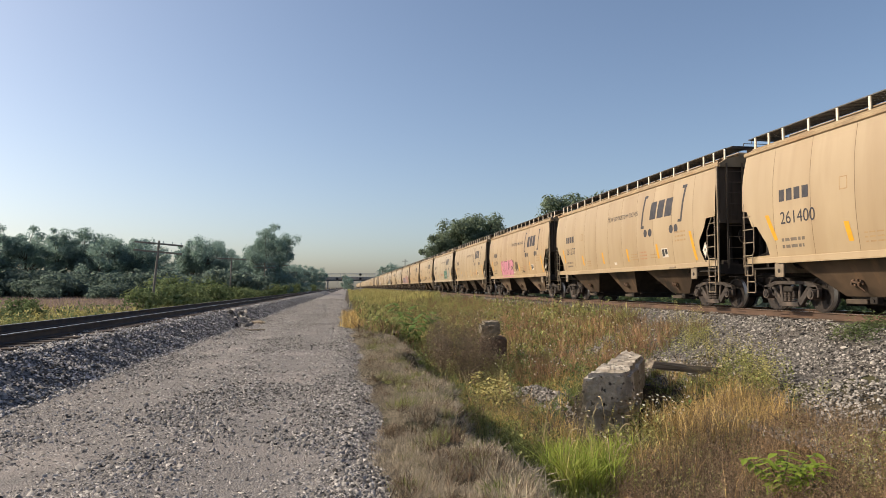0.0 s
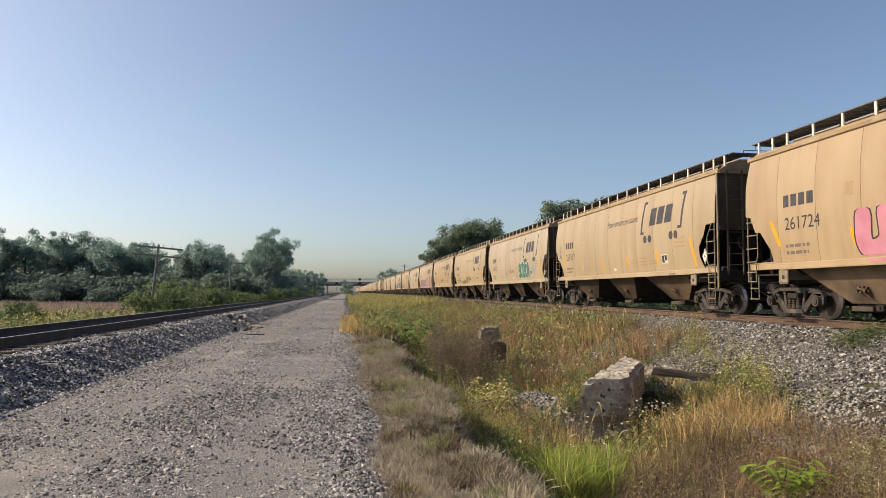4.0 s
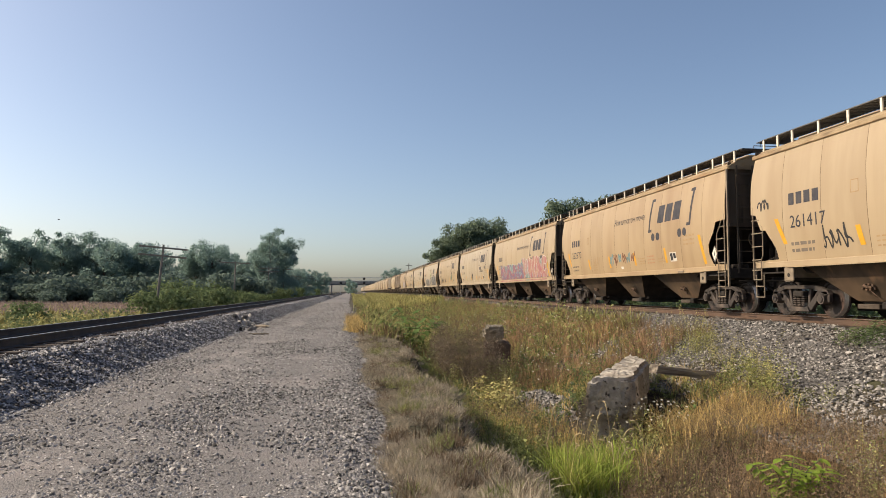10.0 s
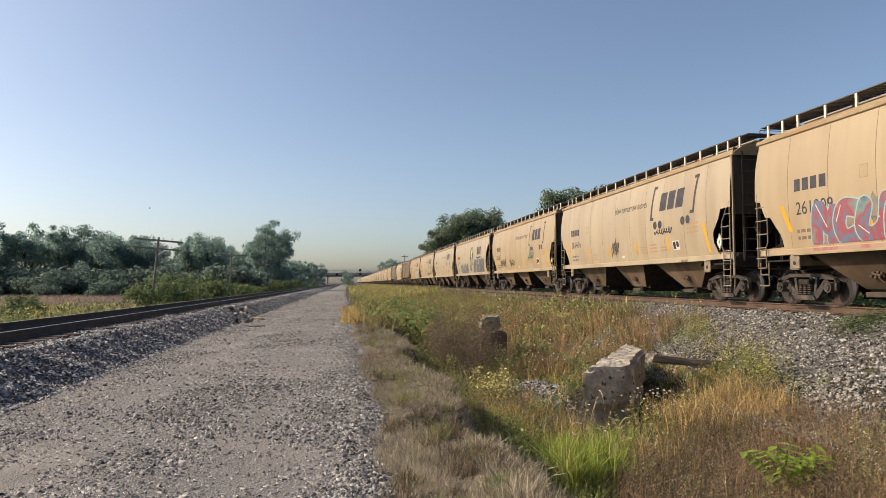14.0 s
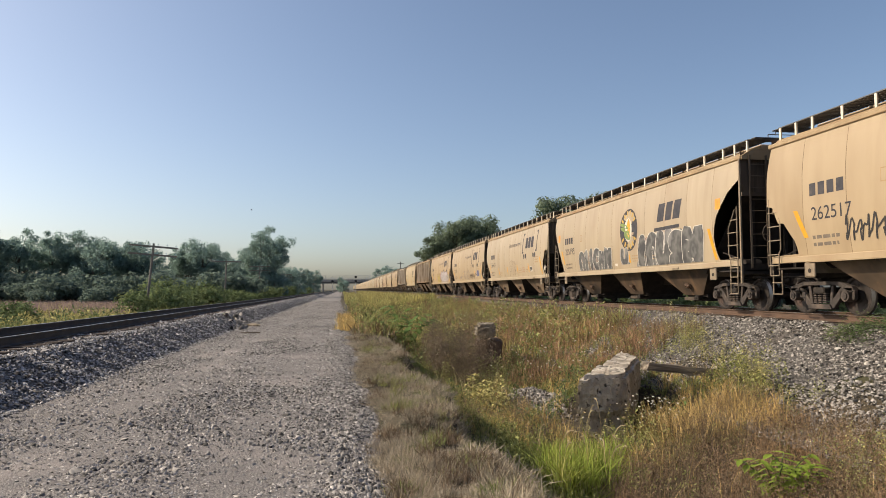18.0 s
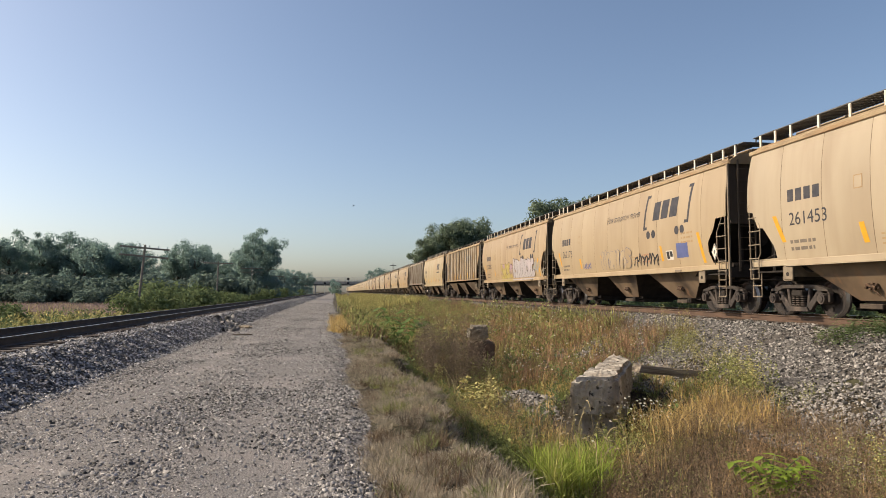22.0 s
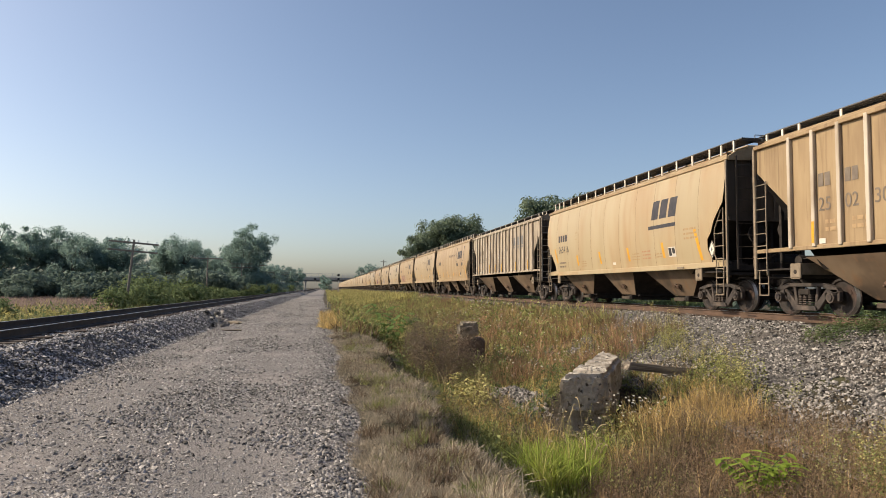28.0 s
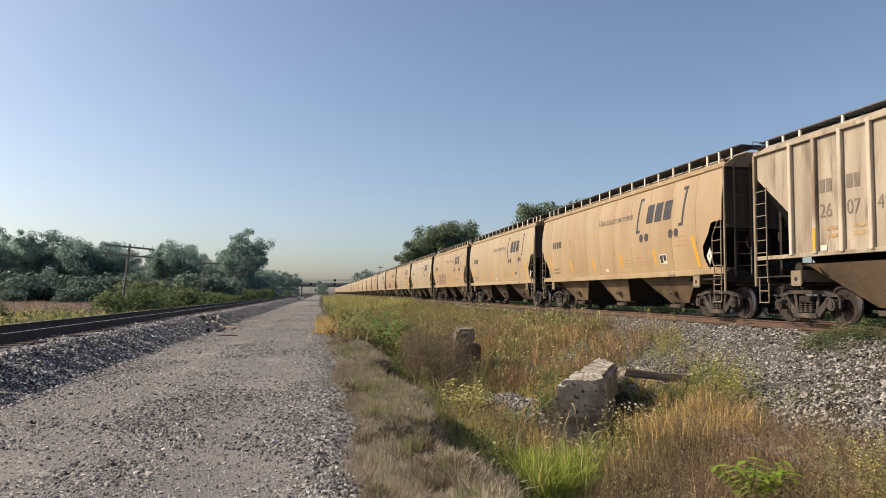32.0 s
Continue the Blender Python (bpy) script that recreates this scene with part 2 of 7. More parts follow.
# plants
def leaf(name, a, b, k=0.35, light=0.35):
    m = mat(name, a, b, 0.8, 0.7, island=k, through_light=light)
    m.node_tree.nodes["Principled BSDF"].inputs["Specular IOR Level"].default_value = 0.1
    return m
M["bark"] = mat("grey_brown_bark", (0.11, 0.085, 0.065), (0.06, 0.048, 0.038), 0.95, 6.0, bump=0.6, stretch=(2, 2, 0.4))
# Leaf colour lifted to carry the haze in front of these trees.
M["leaf"] = leaf("tree_leaves", (0.175, 0.225, 0.16), (0.21, 0.26, 0.18), 0.22, 0.65)
# Distance haze mixed into the leaf colour: paler and bluer than foliage.
M["leaf_hazy"] = leaf("haze_tinted_leaves", (0.215, 0.305, 0.280), (0.255, 0.345, 0.305), 0.12, 0.72)
# Shade beneath the trees put into the bushes' leaf colour.
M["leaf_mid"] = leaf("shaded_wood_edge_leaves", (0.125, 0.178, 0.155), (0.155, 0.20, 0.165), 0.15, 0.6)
M["leaf_bush"] = leaf("bush_leaves", (0.125, 0.170, 0.078), (0.175, 0.212, 0.10), 0.4, 0.4)
M["leaf_sapling"] = leaf("bright_sapling_leaves", (0.26, 0.38, 0.06), (0.38, 0.47, 0.09), 0.3, 0.45)
M["leaf_sumac"] = leaf("sumac_leaves", (0.16, 0.25, 0.085), (0.23, 0.31, 0.11), 0.25, 0.45)
M["grass_dry_short"] = leaf("short_dry_grass", (0.482, 0.414, 0.319), (0.314, 0.271, 0.202), 0.6, 0.10)
M["grass_green"] = leaf("lush_green_grass", (0.263, 0.352, 0.068), (0.441, 0.483, 0.126), 0.5, 0.45)
M["grass_weed"] = leaf("weedy_green_grass", (0.202, 0.240, 0.085), (0.325, 0.319, 0.130), 0.6, 0.22)
M["grass_dry"] = leaf("tall_dry_grass", (0.621, 0.448, 0.178), (0.471, 0.345, 0.161), 0.55, 0.15)
M["grass_rust"] = leaf("rusty_seed_grass", (0.338, 0.222, 0.125), (0.206, 0.147, 0.090), 0.55, 0.12)
M["grass_umber"] = leaf("grey_brown_seed_heads", (0.294, 0.210, 0.144), (0.169, 0.131, 0.092), 0.6, 0.15)
M["brush"] = leaf("dark_dead_brush", (0.25, 0.195, 0.145), (0.16, 0.125, 0.092), 0.5, 0.1)
M["straw"] = leaf("pale_straw", (0.52, 0.43, 0.27), (0.40, 0.32, 0.19), 0.3, 0.2)
M["grass_red"] = leaf("reddish_seed_grass", (0.552, 0.348, 0.222), (0.372, 0.240, 0.156), 0.5, 0.15)
M["grass_field"] = leaf("yellow_green_field_grass", (0.506, 0.446, 0.182), (0.363, 0.341, 0.143), 0.6, 0.2)
M["grass_purple"] = leaf("purplish_field_grass", (0.38, 0.275, 0.25), (0.29, 0.22, 0.19), 0.3, 0.35)
M["dead"] = leaf("dead_brown_stalks", (0.234, 0.169, 0.114), (0.137, 0.104, 0.073), 0.55, 0.1)
M["flower"] = mat("white_flower", (0.72, 0.70, 0.62), (0.62, 0.6, 0.5), 0.8, 8.0, through_light=0.3)
M["pole"] = mat("grey_pole_timber", (0.25, 0.225, 0.20), (0.16, 0.145, 0.125), 0.9, 5.0, bump=0.4, stretch=(3, 3, 0.3))
M["glass_blue"] = mat("insulator", (0.35, 0.45, 0.48), (0.3, 0.4, 0.42), 0.2, 4.0)
M["bridge"] = mat("bridge_concrete", (0.40, 0.37, 0.33), (0.32, 0.295, 0.265), 0.9, 1.2, bump=0.2, stain=(0.22, 0.2, 0.18), stain_scale=0.4)
M["girder"] = mat("bridge_girder", (0.16, 0.165, 0.17), (0.11, 0.115, 0.12), 0.7, 1.0)
M["steel"] = mat("galvanised_steel", (0.42, 0.43, 0.44), (0.34, 0.35, 0.36), 0.5, 3.0, metal=0.5)
M["house"] = mat("white_siding", (0.50, 0.49, 0.47), (0.42, 0.41, 0.39), 0.7, 1.0)
M["shingle"] = mat("grey_roof", (0.16, 0.15, 0.15), (0.11, 0.105, 0.1), 0.9, 3.0)


# ---- building blocks ----
def part(name, bm, material, parent=None, label=""):
    """One mesh object from a bmesh (or mesh), under a thing or a part."""
    if isinstance(bm, bpy.types.Mesh):
        me = bm
    else:
        me = bpy.data.meshes.new(name)
        bm.to_mesh(me)
        bm.free()
    if material and not me.materials:
        me.materials.append(M[material] if isinstance(material, str) else material)
    ob = new(name, me)
    if parent:
        ob.parent = parent
    if label:
        ob["label"] = label
    return ob


def smooth(ob):
    for p in ob.data.polygons:
        p.use_smooth = True
    return ob


def box(bm, x0, x1, y0, y1, z0, z1, bevel=0.0):
    made = bmesh.ops.create_cube(bm, size=1, matrix=Matrix.LocRotScale(((x0 + x1) / 2, (y0 + y1) / 2, (z0 + z1) / 2), None, (abs(x1 - x0), abs(y1 - y0), abs(z1 - z0))))
    if bevel:
        edges = {e for v in made["verts"] for e in v.link_edges}
        bmesh.ops.bevel(bm, geom=list(edges), offset=bevel, segments=1, affect="EDGES")
    return bm


def tube(bm, a, b, r, n=6, r2=None):
    a, b = Vector(a), Vector(b)
    way = b - a
    m = Matrix.Translation((a + b) / 2) @ way.to_track_quat("Z", "Y").to_matrix().to_4x4()
    bmesh.ops.create_cone(bm, cap_ends=True, segments=n, radius1=r, radius2=r if r2 is None else r2, depth=way.length, matrix=m)
    return bm


def prism(bm, outline, x0, x1):
    """A plate with an outline of (y, z) points, from x0 to x1."""
    lo = [bm.verts.new((x0, y, z)) for y, z in outline]
    hi = [bm.verts.new((x1, y, z)) for y, z in outline]
    n = len(outline)
    for i in range(n):
        bm.faces.new((lo[i], lo[(i + 1) % n], hi[(i + 1) % n], hi[i]))
    bm.faces.new(lo[::-1])
    bm.faces.new(hi)
    bmesh.ops.recalc_face_normals(bm, faces=bm.faces)
    return bm


def grid_mesh(name, xs, ys, height):
    """A sheet over the lines xs and ys; height works on arrays."""
    X, Y = np.meshgrid(np.asarray(xs, float), np.asarray(ys, float))
    V = np.stack([X, Y, height(X, Y)], -1).reshape(-1, 3)
    nx, ny = len(xs), len(ys)
    i = (np.arange(ny - 1)[:, None] * nx + np.arange(nx - 1)[None, :]).ravel()
    return np_mesh(name, V, np.stack([i, i + 1, i + nx + 1, i + nx], -1), True)


def np_mesh(name, V, F, soft=False):
    me = bpy.data.meshes.new(name)
    V, F = np.asarray(V, np.float32), np.asarray(F, np.int32)
    k = F.shape[1]
    me.vertices.add(len(V))
    me.vertices.foreach_set("co", V.ravel())
    me.loops.add(F.size)
    me.loops.foreach_set("vertex_index", F.ravel())
    me.polygons.add(len(F))
    me.polygons.foreach_set("loop_start", np.arange(0, F.size, k, dtype=np.int32))
    me.polygons.foreach_set("loop_total", np.full(len(F), k, np.int32))
    if soft:
        me.polygons.foreach_set("use_smooth", np.ones(len(F), bool))
    me.update(calc_edges=True)
    return me

# ---- ground, road, track beds ----
def wave(x, y, s=1.0, seed=0.0):
    """Smooth unevenness between about -1 and 1."""
    return (np.sin(x * 1.3 * s + seed) * np.cos(y * 0.9 * s + 2.1 * seed) + np.sin(x * 2.9 * s - y * 2.3 * s + seed) * 0.5 + np.sin(y * 5.1 * s + x * 3.7 * s + 3 * seed) * 0.25) / 1.75


# across the ditch: x, height near the old culvert, height farther along
PROFILE_X = [-400, -60, -30, -10.5, -9.5, 0.3, 1.2, 1.50, 1.72, 2.3, 3.6, 4.9, 6.2, 7.8, 9.3, 10.4, 16.5, 20, 60, 400]
PROFILE_NEAR = [-0.6, -0.6, -0.6, -0.35, -0.15, 0.0, -0.02, -0.10, -0.74, -1.10, -1.40, -1.24, -1.08, -0.84, -0.15, 0.3, 0.3, -0.2, -0.4, -0.4]
PROFILE_FAR = [-0.6, -0.6, -0.6, -0.35, -0.15, 0.0, 0.0, -0.1, -0.5, -0.75, -0.8, -0.6, -0.38, -0.1, 0.12, 0.42, 0.3, -0.2, -0.4, -0.4]


def ground_z(x, y):
    x, y = np.asarray(x, float), np.asarray(y, float)
    # the ditch's edge wanders
    x0 = x
    x = x + (0.20 * np.sin(0.9 * y + 0.5) + 0.13 * np.sin(2.3 * y + 2)) * np.clip((x - 0.8) / 0.4, 0, 1) * np.clip((3.6 - x) / 1.2, 0, 1)
    k = np.clip((y - 18) / 16, 0, 1)
    k = k * k * (3 - 2 * k)
    z = np.interp(x, PROFILE_X, PROFILE_NEAR) * (1 - k) + np.interp(x, PROFILE_X, PROFILE_FAR) * k
    rough = np.interp(x, [0.6, 1.0, 2.2, 7.0, 9.5, 10], [0.03, 0.06, 0.12, 0.12, 0.06, 0.03])
    z = z - 1.0 * np.exp(-(((x - 6.55) / 0.75) ** 2 + ((y - 14.1) / 1.2) ** 2))   # the culvert's mouth
    z = z - 0.55 * np.exp(-(((x - 1.8) / 0.32) ** 2 + ((y - 15.2) / 2.0) ** 2))   # a dent in the bank, added to deepen its shade
    return z + wave(x, y, 1.4, 0.7) * rough - np.where((x > -4.9) & (x < 0.4), 0.06, 0)


def spaced(a, b, n, power=1.0):
    return list(a + (b - a) * np.linspace(0, 1, n) ** power)


xs = spaced(-2400, -60, 14, 0.4) + spaced(-55, -11, 16) + spaced(-10, 0, 14) + spaced(0.2, 11, 60) + spaced(11.5, 24, 14) + spaced(28, 60, 8) + spaced(80, 2400, 14, 2.2)
ys = spaced(-400, -12, 8) + spaced(-10, 3, 10) + spaced(3.5, 45, 110) + spaced(46, 140, 60) + spaced(150, 3800, 40, 2.5)
ground = tagged(part("ground", grid_mesh("ground", xs, ys, ground_z), "soil"), "dry weedy ground with a grassy ditch beside the tracks", "ground", kind="structure")


def road_edge(y):
    return 0.32 + 0.10 * np.sin(y * 0.8) + 0.06 * np.sin(y * 2.3 + 1) - 0.008 * np.clip(y - 8, 0, 90)


def road_z(x, y):
    right = road_edge(y)
    inside = np.minimum((x + 4.95) / 0.25, (right - x) / 0.22)
    crown = 0.02 * np.cos((x + 2.2) * 1.9) + 0.012 * wave(x, y, 1.1, 2) + 0.006 * wave(x, y, 4.0, 5)
    return np.clip(inside, -1, 1) * 0.05 + crown - 0.03


road = tagged(part("road", grid_mesh("road", spaced(-5.2, 0.8, 50), spaced(-14, 3, 10) + spaced(3.2, 40, 160) + spaced(41, 720, 90, 2), road_z), "road"), "pale packed gravel service road between the tracks", "road", kind="structure")


def bed(name, middle, top, near_toe, far_toe, label):
    """A ballast bank under a track; toes: x and z of its two feet."""
    px = [near_toe[0], middle - 1.65, middle + 1.65, far_toe[0]] if near_toe[0] < middle else [far_toe[0], middle - 1.65, middle + 1.65, near_toe[0]]
    pz = [near_toe[1], top, top, far_toe[1]] if near_toe[0] < middle else [far_toe[1], top, top, near_toe[1]]

    def height(x, y):
        return np.interp(x, px, pz) + wave(x, y, 3.1, 1.3) * 0.035 + wave(x, y, 1.1, 4) * 0.02
    ob = part(name, grid_mesh(name, spaced(px[0] - 0.1, px[-1] + 0.1, 44), spaced(-330, -42, 24) + spaced(-40, 5, 20) + spaced(5.3, 50, 130) + spaced(51, 760, 90, 2), height), "ballast")
    return tagged(ob, label, "ballast", kind="structure"), height


bed_right, bed_right_z = bed("ballast_bed", TRAIN_X, RAIL_R - 0.22, (7.9, -0.85), (16.6, -0.1), "grey crushed-stone ballast bank under the loaded track")
bed_left, bed_left_z = bed("ballast_bed", LEFT_X, RAIL_L - 0.22, (-4.2, -0.06), (-10.2, -0.4), "dark crushed-stone ballast bank under the empty track")


# ---- tracks ----
def rail_mesh(name, y0, y1):
    out = [(-0.075, 0), (0.075, 0), (0.075, 0.012), (0.012, 0.035), (0.012, 0.135), (0.036, 0.145), (0.036, 0.172), (-0.036, 0.172), (-0.036, 0.145), (-0.012, 0.135), (-0.012, 0.035), (-0.075, 0.012)]
    bm = bmesh.new()
    rings = [[bm.verts.new((x, y, z)) for x, z in out] for y in (y0, y1)]
    n = len(out)
    for i in range(n):
        bm.faces.new((rings[0][i], rings[0][(i + 1) % n], rings[1][(i + 1) % n], rings[1][i]))
    bm.faces.new(rings[0][::-1])
    bm.faces.new(rings[1])
    bmesh.ops.recalc_face_normals(bm, faces=bm.faces)
    me = bpy.data.meshes.new(name)
    bm.to_mesh(me)
    bm.free()
    return me


def track(x, top, rail_mat, label, y0, n_single):
    root = tagged(new("railway_track"), label, "railway track", kind="structure")
    root.location = (x, 0, top)
    shared = rail_mesh("rail", -330, 760)
    for side in (-0.752, 0.752):
        r = part("rail", shared, rail_mat, root)
        r.location = (side, 0, -0.172)
        bm = bmesh.new()
        box(bm, side - 0.024, side + 0.024, -330, 760, 0.0, 0.003)
        part("rail_head", bm, "rail_top", root, "polished running surface")
    # timber ties, the nearest as single pieces, the rest joined
    bm = bmesh.new()
    box(bm, -1.3, 1.3, -0.115, 0.115, -0.36, -0.176, 0.012)
    tie_mesh = bpy.data.meshes.new("tie")
    bm.to_mesh(tie_mesh)
    bm.free()
    tie_mesh.materials.append(M["tie"])
    rng = random.Random(int(abs(x) * 10))
    for i in range(n_single):
        t = part("tie", tie_mesh, None, root)
        t.matrix_local = pose(rng.uniform(-0.04, 0.04), y0 + i * 0.53, rng.uniform(-0.008, 0.004), 0, 0, rng.uniform(-1.2, 1.2))
    cube = np.array([[a, b, c] for a in (-1.3, 1.3) for b in (-0.115, 0.115) for c in (-0.36, -0.178)])
    quads = np.array([[0, 1, 3, 2], [4, 6, 7, 5], [0, 4, 5, 1], [2, 3, 7, 6], [0, 2, 6, 4], [1, 5, 7, 3]])
    yy = np.concatenate([np.arange(y0 - 0.53, -330, -0.53), np.arange(y0 + n_single * 0.53, 620, 0.53)])
    V = (cube[None] + np.stack([0 * yy, yy, 0 * yy], -1)[:, None]).reshape(-1, 3)
    F = (quads[None] + 8 * np.arange(len(yy))[:, None, None]).reshape(-1, 4)
    tagged(part("far_ties", np_mesh("far_ties", V, F), "tie", root), kind="stuff")
    return root


track_right = track(TRAIN_X, RAIL_R, "rail", "rusty rails on dark timber ties under the train", 9.0, 110)
track_left = track(LEFT_X, RAIL_L, "rail_dark", "empty track with dark rails and polished heads", 9.0, 130)


# ---- loose stone ----
ROCK = np.array([[-1, -0.8, -0.5], [0.9, -1, -0.4], [1, 0.8, -0.5], [-0.8, 1, -0.4], [-0.5, -0.5, 0.6], [0.6, -0.6, 0.45], [0.5, 0.6, 0.7], [-0.6, 0.5, 0.4]])
ROCK_F = np.array([[0, 1, 5, 4], [1, 2, 6, 5], [2, 3, 7, 6], [3, 0, 4, 7], [4, 5, 6, 7]])


PEBBLE_F = np.array([[0, 1, 4], [1, 2, 4], [2, 3, 4], [3, 0, 4]])


def stones(name, P, size, material, seed, label, small=False):
    """Many broken stones at the points P, as one object of stuff."""
    rng = np.random.default_rng(seed)
    n = len(P)
    V = ROCK[None] * rng.uniform(0.55, 1.25, (n, 1, 3)) + rng.normal(0, 0.22, (n, 8, 3))
    a, b = rng.uniform(0, 6.283, n), rng.normal(0, 0.5, n)
    ca, sa, cb, sb = np.cos(a), np.sin(a), np.cos(b), np.sin(b)
    x, y, z = V[..., 0], V[..., 1], V[..., 2]
    y, z = y * cb[:, None] - z * sb[:, None], y * sb[:, None] + z * cb[:, None]
    x, y = x * ca[:, None] - y * sa[:, None], x * sa[:, None] + y * ca[:, None]
    V = np.stack([x, y, z], -1) * (0.5 * size)[:, None, None] + P[:, None]
    if small:
        V = V[:, :5]
        V[:, 4] += (0.25 * size)[:, None] * rng.normal(0, 0.5, (n, 3))
    F = ((PEBBLE_F[None] + 5 * np.arange(n)[:, None, None]).reshape(-1, 3)) if small else (ROCK_F[None] + 8 * np.arange(n)[:, None, None]).reshape(-1, 4)
    return tagged(part(name, np_mesh(name, V.reshape(-1, 3), F), material), label, "gravel", kind="stuff")


rng = np.random.default_rng(11)


def scatter(n, x0, x1, y0, y1, power=2.0):
    """Points thicker towards y0."""
    return rng.uniform(x0, x1, n), y0 + (y1 - y0) * rng.uniform(0, 1, n) ** power


def rut_at(x):
    """The two wheel tracks that are packed smooth."""
    return np.exp(-((x + 0.95) / 0.42) ** 2) + np.exp(-((x + 2.75) / 0.45) ** 2)


x, y = scatter(150000, -4.9, 0.5, 4.3, 95, 2.8)
keep = x < road_edge(y) + rng.normal(0, 0.08, len(x))
rut = rut_at(x)
keep &= rng.uniform(0, 1, len(x)) > 0.50 * rut + 0.25 * (wave(x, y, 0.9, 3) > 0.1) + 0.2 * (wave(x, y, 2.1, 5) > 0.2)
x, y = x[keep], y[keep]
stones("road_gravel", np.stack([x, y, road_z(x, y) + 0.002], -1), rng.gamma(2.6, 0.0048, len(x)) + 0.007 + 0.0006 * y, "gravel", 1, "loose pale gravel over the packed road", True)
x, y = scatter(52000, 6.9, 11.9, 8.0, 34, 1.8)
z = np.maximum(bed_right_z(x, y), ground_z(x, y))
keep = (y < 26 + 5 * wave(x, y, 0.5, 1)) & (bed_right_z(x, y) > ground_z(x, y) - 0.12 + 0.10 * wave(x, y, 0.9, 6))
keep &= np.hypot((x - 6.7) / 1.3, (y - 14.5) / 2.1) > 1
x, y, z = x[keep], y[keep], z[keep]
size = rng.gamma(5, 0.0068, len(x)) + 0.012
near = y < 12
for k, seed in ((near, 2), (~near, 5)):
    stones("ballast_stones", np.stack([x, y, z + 0.015], -1)[k], size[k], "stone", seed, "loose pale crushed stone on the bank of the loaded track", seed == 5)
# spilled heaps of stone in the ditch
n = 2600
x = np.concatenate([rng.normal(4.75, 0.24, n), rng.normal(7.7, 0.7, n)])
y = np.concatenate([rng.normal(16.9, 0.8, n), rng.normal(22.0, 1.5, n)])
stones("spilled_stones", np.stack([x, y, ground_z(x, y) + rng.uniform(0.0, 0.12, 2 * n) + 0.22 * np.exp(-(((x - 4.75) / 0.4) ** 2 + ((y - 16.9) / 1.0) ** 2))], -1), rng.gamma(5, 0.0075, 2 * n) + 0.012, "stone", 4, "spilled heaps of pale stone in the grassy ditch")
x, y = scatter(62000, -6.0, -4.2, 8.5, 190, 2.5)
stones("ballast_stones", np.stack([x, y, np.maximum(bed_left_z(x, y), road_z(x, y)) + 0.012], -1), rng.gamma(6, 0.0052, len(x)) + 0.008 + 0.0004 * y, "dark_stone", 3, "loose grey crushed stone beside the empty track", True)
# coarser grey stones in patches on the road, and rubble at its edge
x, y = scatter(95000, -4.6, 0.45, 4.3, 70, 2.2)
keep = (x < road_edge(y) + 0.1 + rng.normal(0, 0.1, len(x))) & (wave(x, y, 0.7, 9) + 0.55 * np.exp(-((x - 0.05) / 0.40) ** 2) + 0.12 * np.exp(-((x + 1.7) / 0.5) ** 2) - 0.35 * rut_at(x) + rng.normal(0, 0.24, len(x)) > 0.16)
x, y = x[keep], y[keep]
stones("road_gravel", np.stack([x, y, road_z(x, y) + 0.004], -1), rng.gamma(4, 0.0048, len(x)) + 0.010, "coarse", 6, "coarse grey gravel in patches on the road")
x, y = rng.uniform(-4.9, 0.5, 9000), rng.uniform(-9, 4.3, 9000)
keep = x < road_edge(y)
x, y = x[keep], y[keep]
stones("road_gravel", np.stack([x, y, road_z(x, y) + 0.003], -1), rng.gamma(3, 0.006, len(x)) + 0.012, "gravel", 9, "loose gravel on the road underfoot", True)
n = 160
x, y = rng.normal(-4.5, 0.35, n), rng.normal(31.5, 1.3, n)
stones("rubble", np.stack([x, y, np.maximum(bed_left_z(x, y), road_z(x, y)) + 0.03], -1), rng.gamma(4, 0.03, n) + 0.05, "stone", 7, "pale rubble beside the empty track")

# ---- the train ----
# In a car's own space y runs along it (its far end at +y), z is 0 on the rails, and -x is the side towards the road.
CAR_A, CAR_B, CAR_C, CAR_D = 17.3, 18.2, 18.0, 16.9
SIDE_Z = [1.38, 1.9, 2.4, 2.9, 3.4, 3.85, 4.30]
SIDE_X = [1.50, 1.565, 1.60, 1.61, 1.595, 1.55, 1.47]


def side_x(z):
    return float(np.interp(z, SIDE_Z, SIDE_X))


PANEL_Z = [1.38, 1.46, 1.48, 1.65, 1.80, 1.95, 2.10, 2.27, 2.29, 2.45, 2.60, 2.71, 2.76, 2.78, 3.10, 3.40, 3.70, 4.00, 4.30]
PILLOW = 0.016


def seams(length, n_panels=11):
    lo, hi = 0.66, length - 0.62
    return [lo] + [lo + 1.42 + (hi - lo - 2.84) * i / (n_panels - 2) for i in range(n_panels - 1)] + [hi]


def bulge(d, z, length):
    """How far a sheet stands out between its seams."""
    for a, b in zip(seams(length), seams(length)[1:]):
        if a <= d <= b:
            return PILLOW * math.sin(math.pi * (d - a) / (b - a)) ** 0.7 * max(0.0, math.sin(math.pi * (z - 1.38) / 2.92)) ** 0.5
    return 0.0


def skin(d, z, length, flat=None):
    """How far out the car's side lies there."""
    if flat:
        return flat
    i = min(max(int(np.searchsorted(PANEL_Z, z)) - 1, 0), len(PANEL_Z) - 2)
    a, b = PANEL_Z[i], PANEL_Z[i + 1]
    u = (z - a) / (b - a)
    return (side_x(a) + bulge(d, a, length)) * (1 - u) + (side_x(b) + bulge(d, b, length)) * u


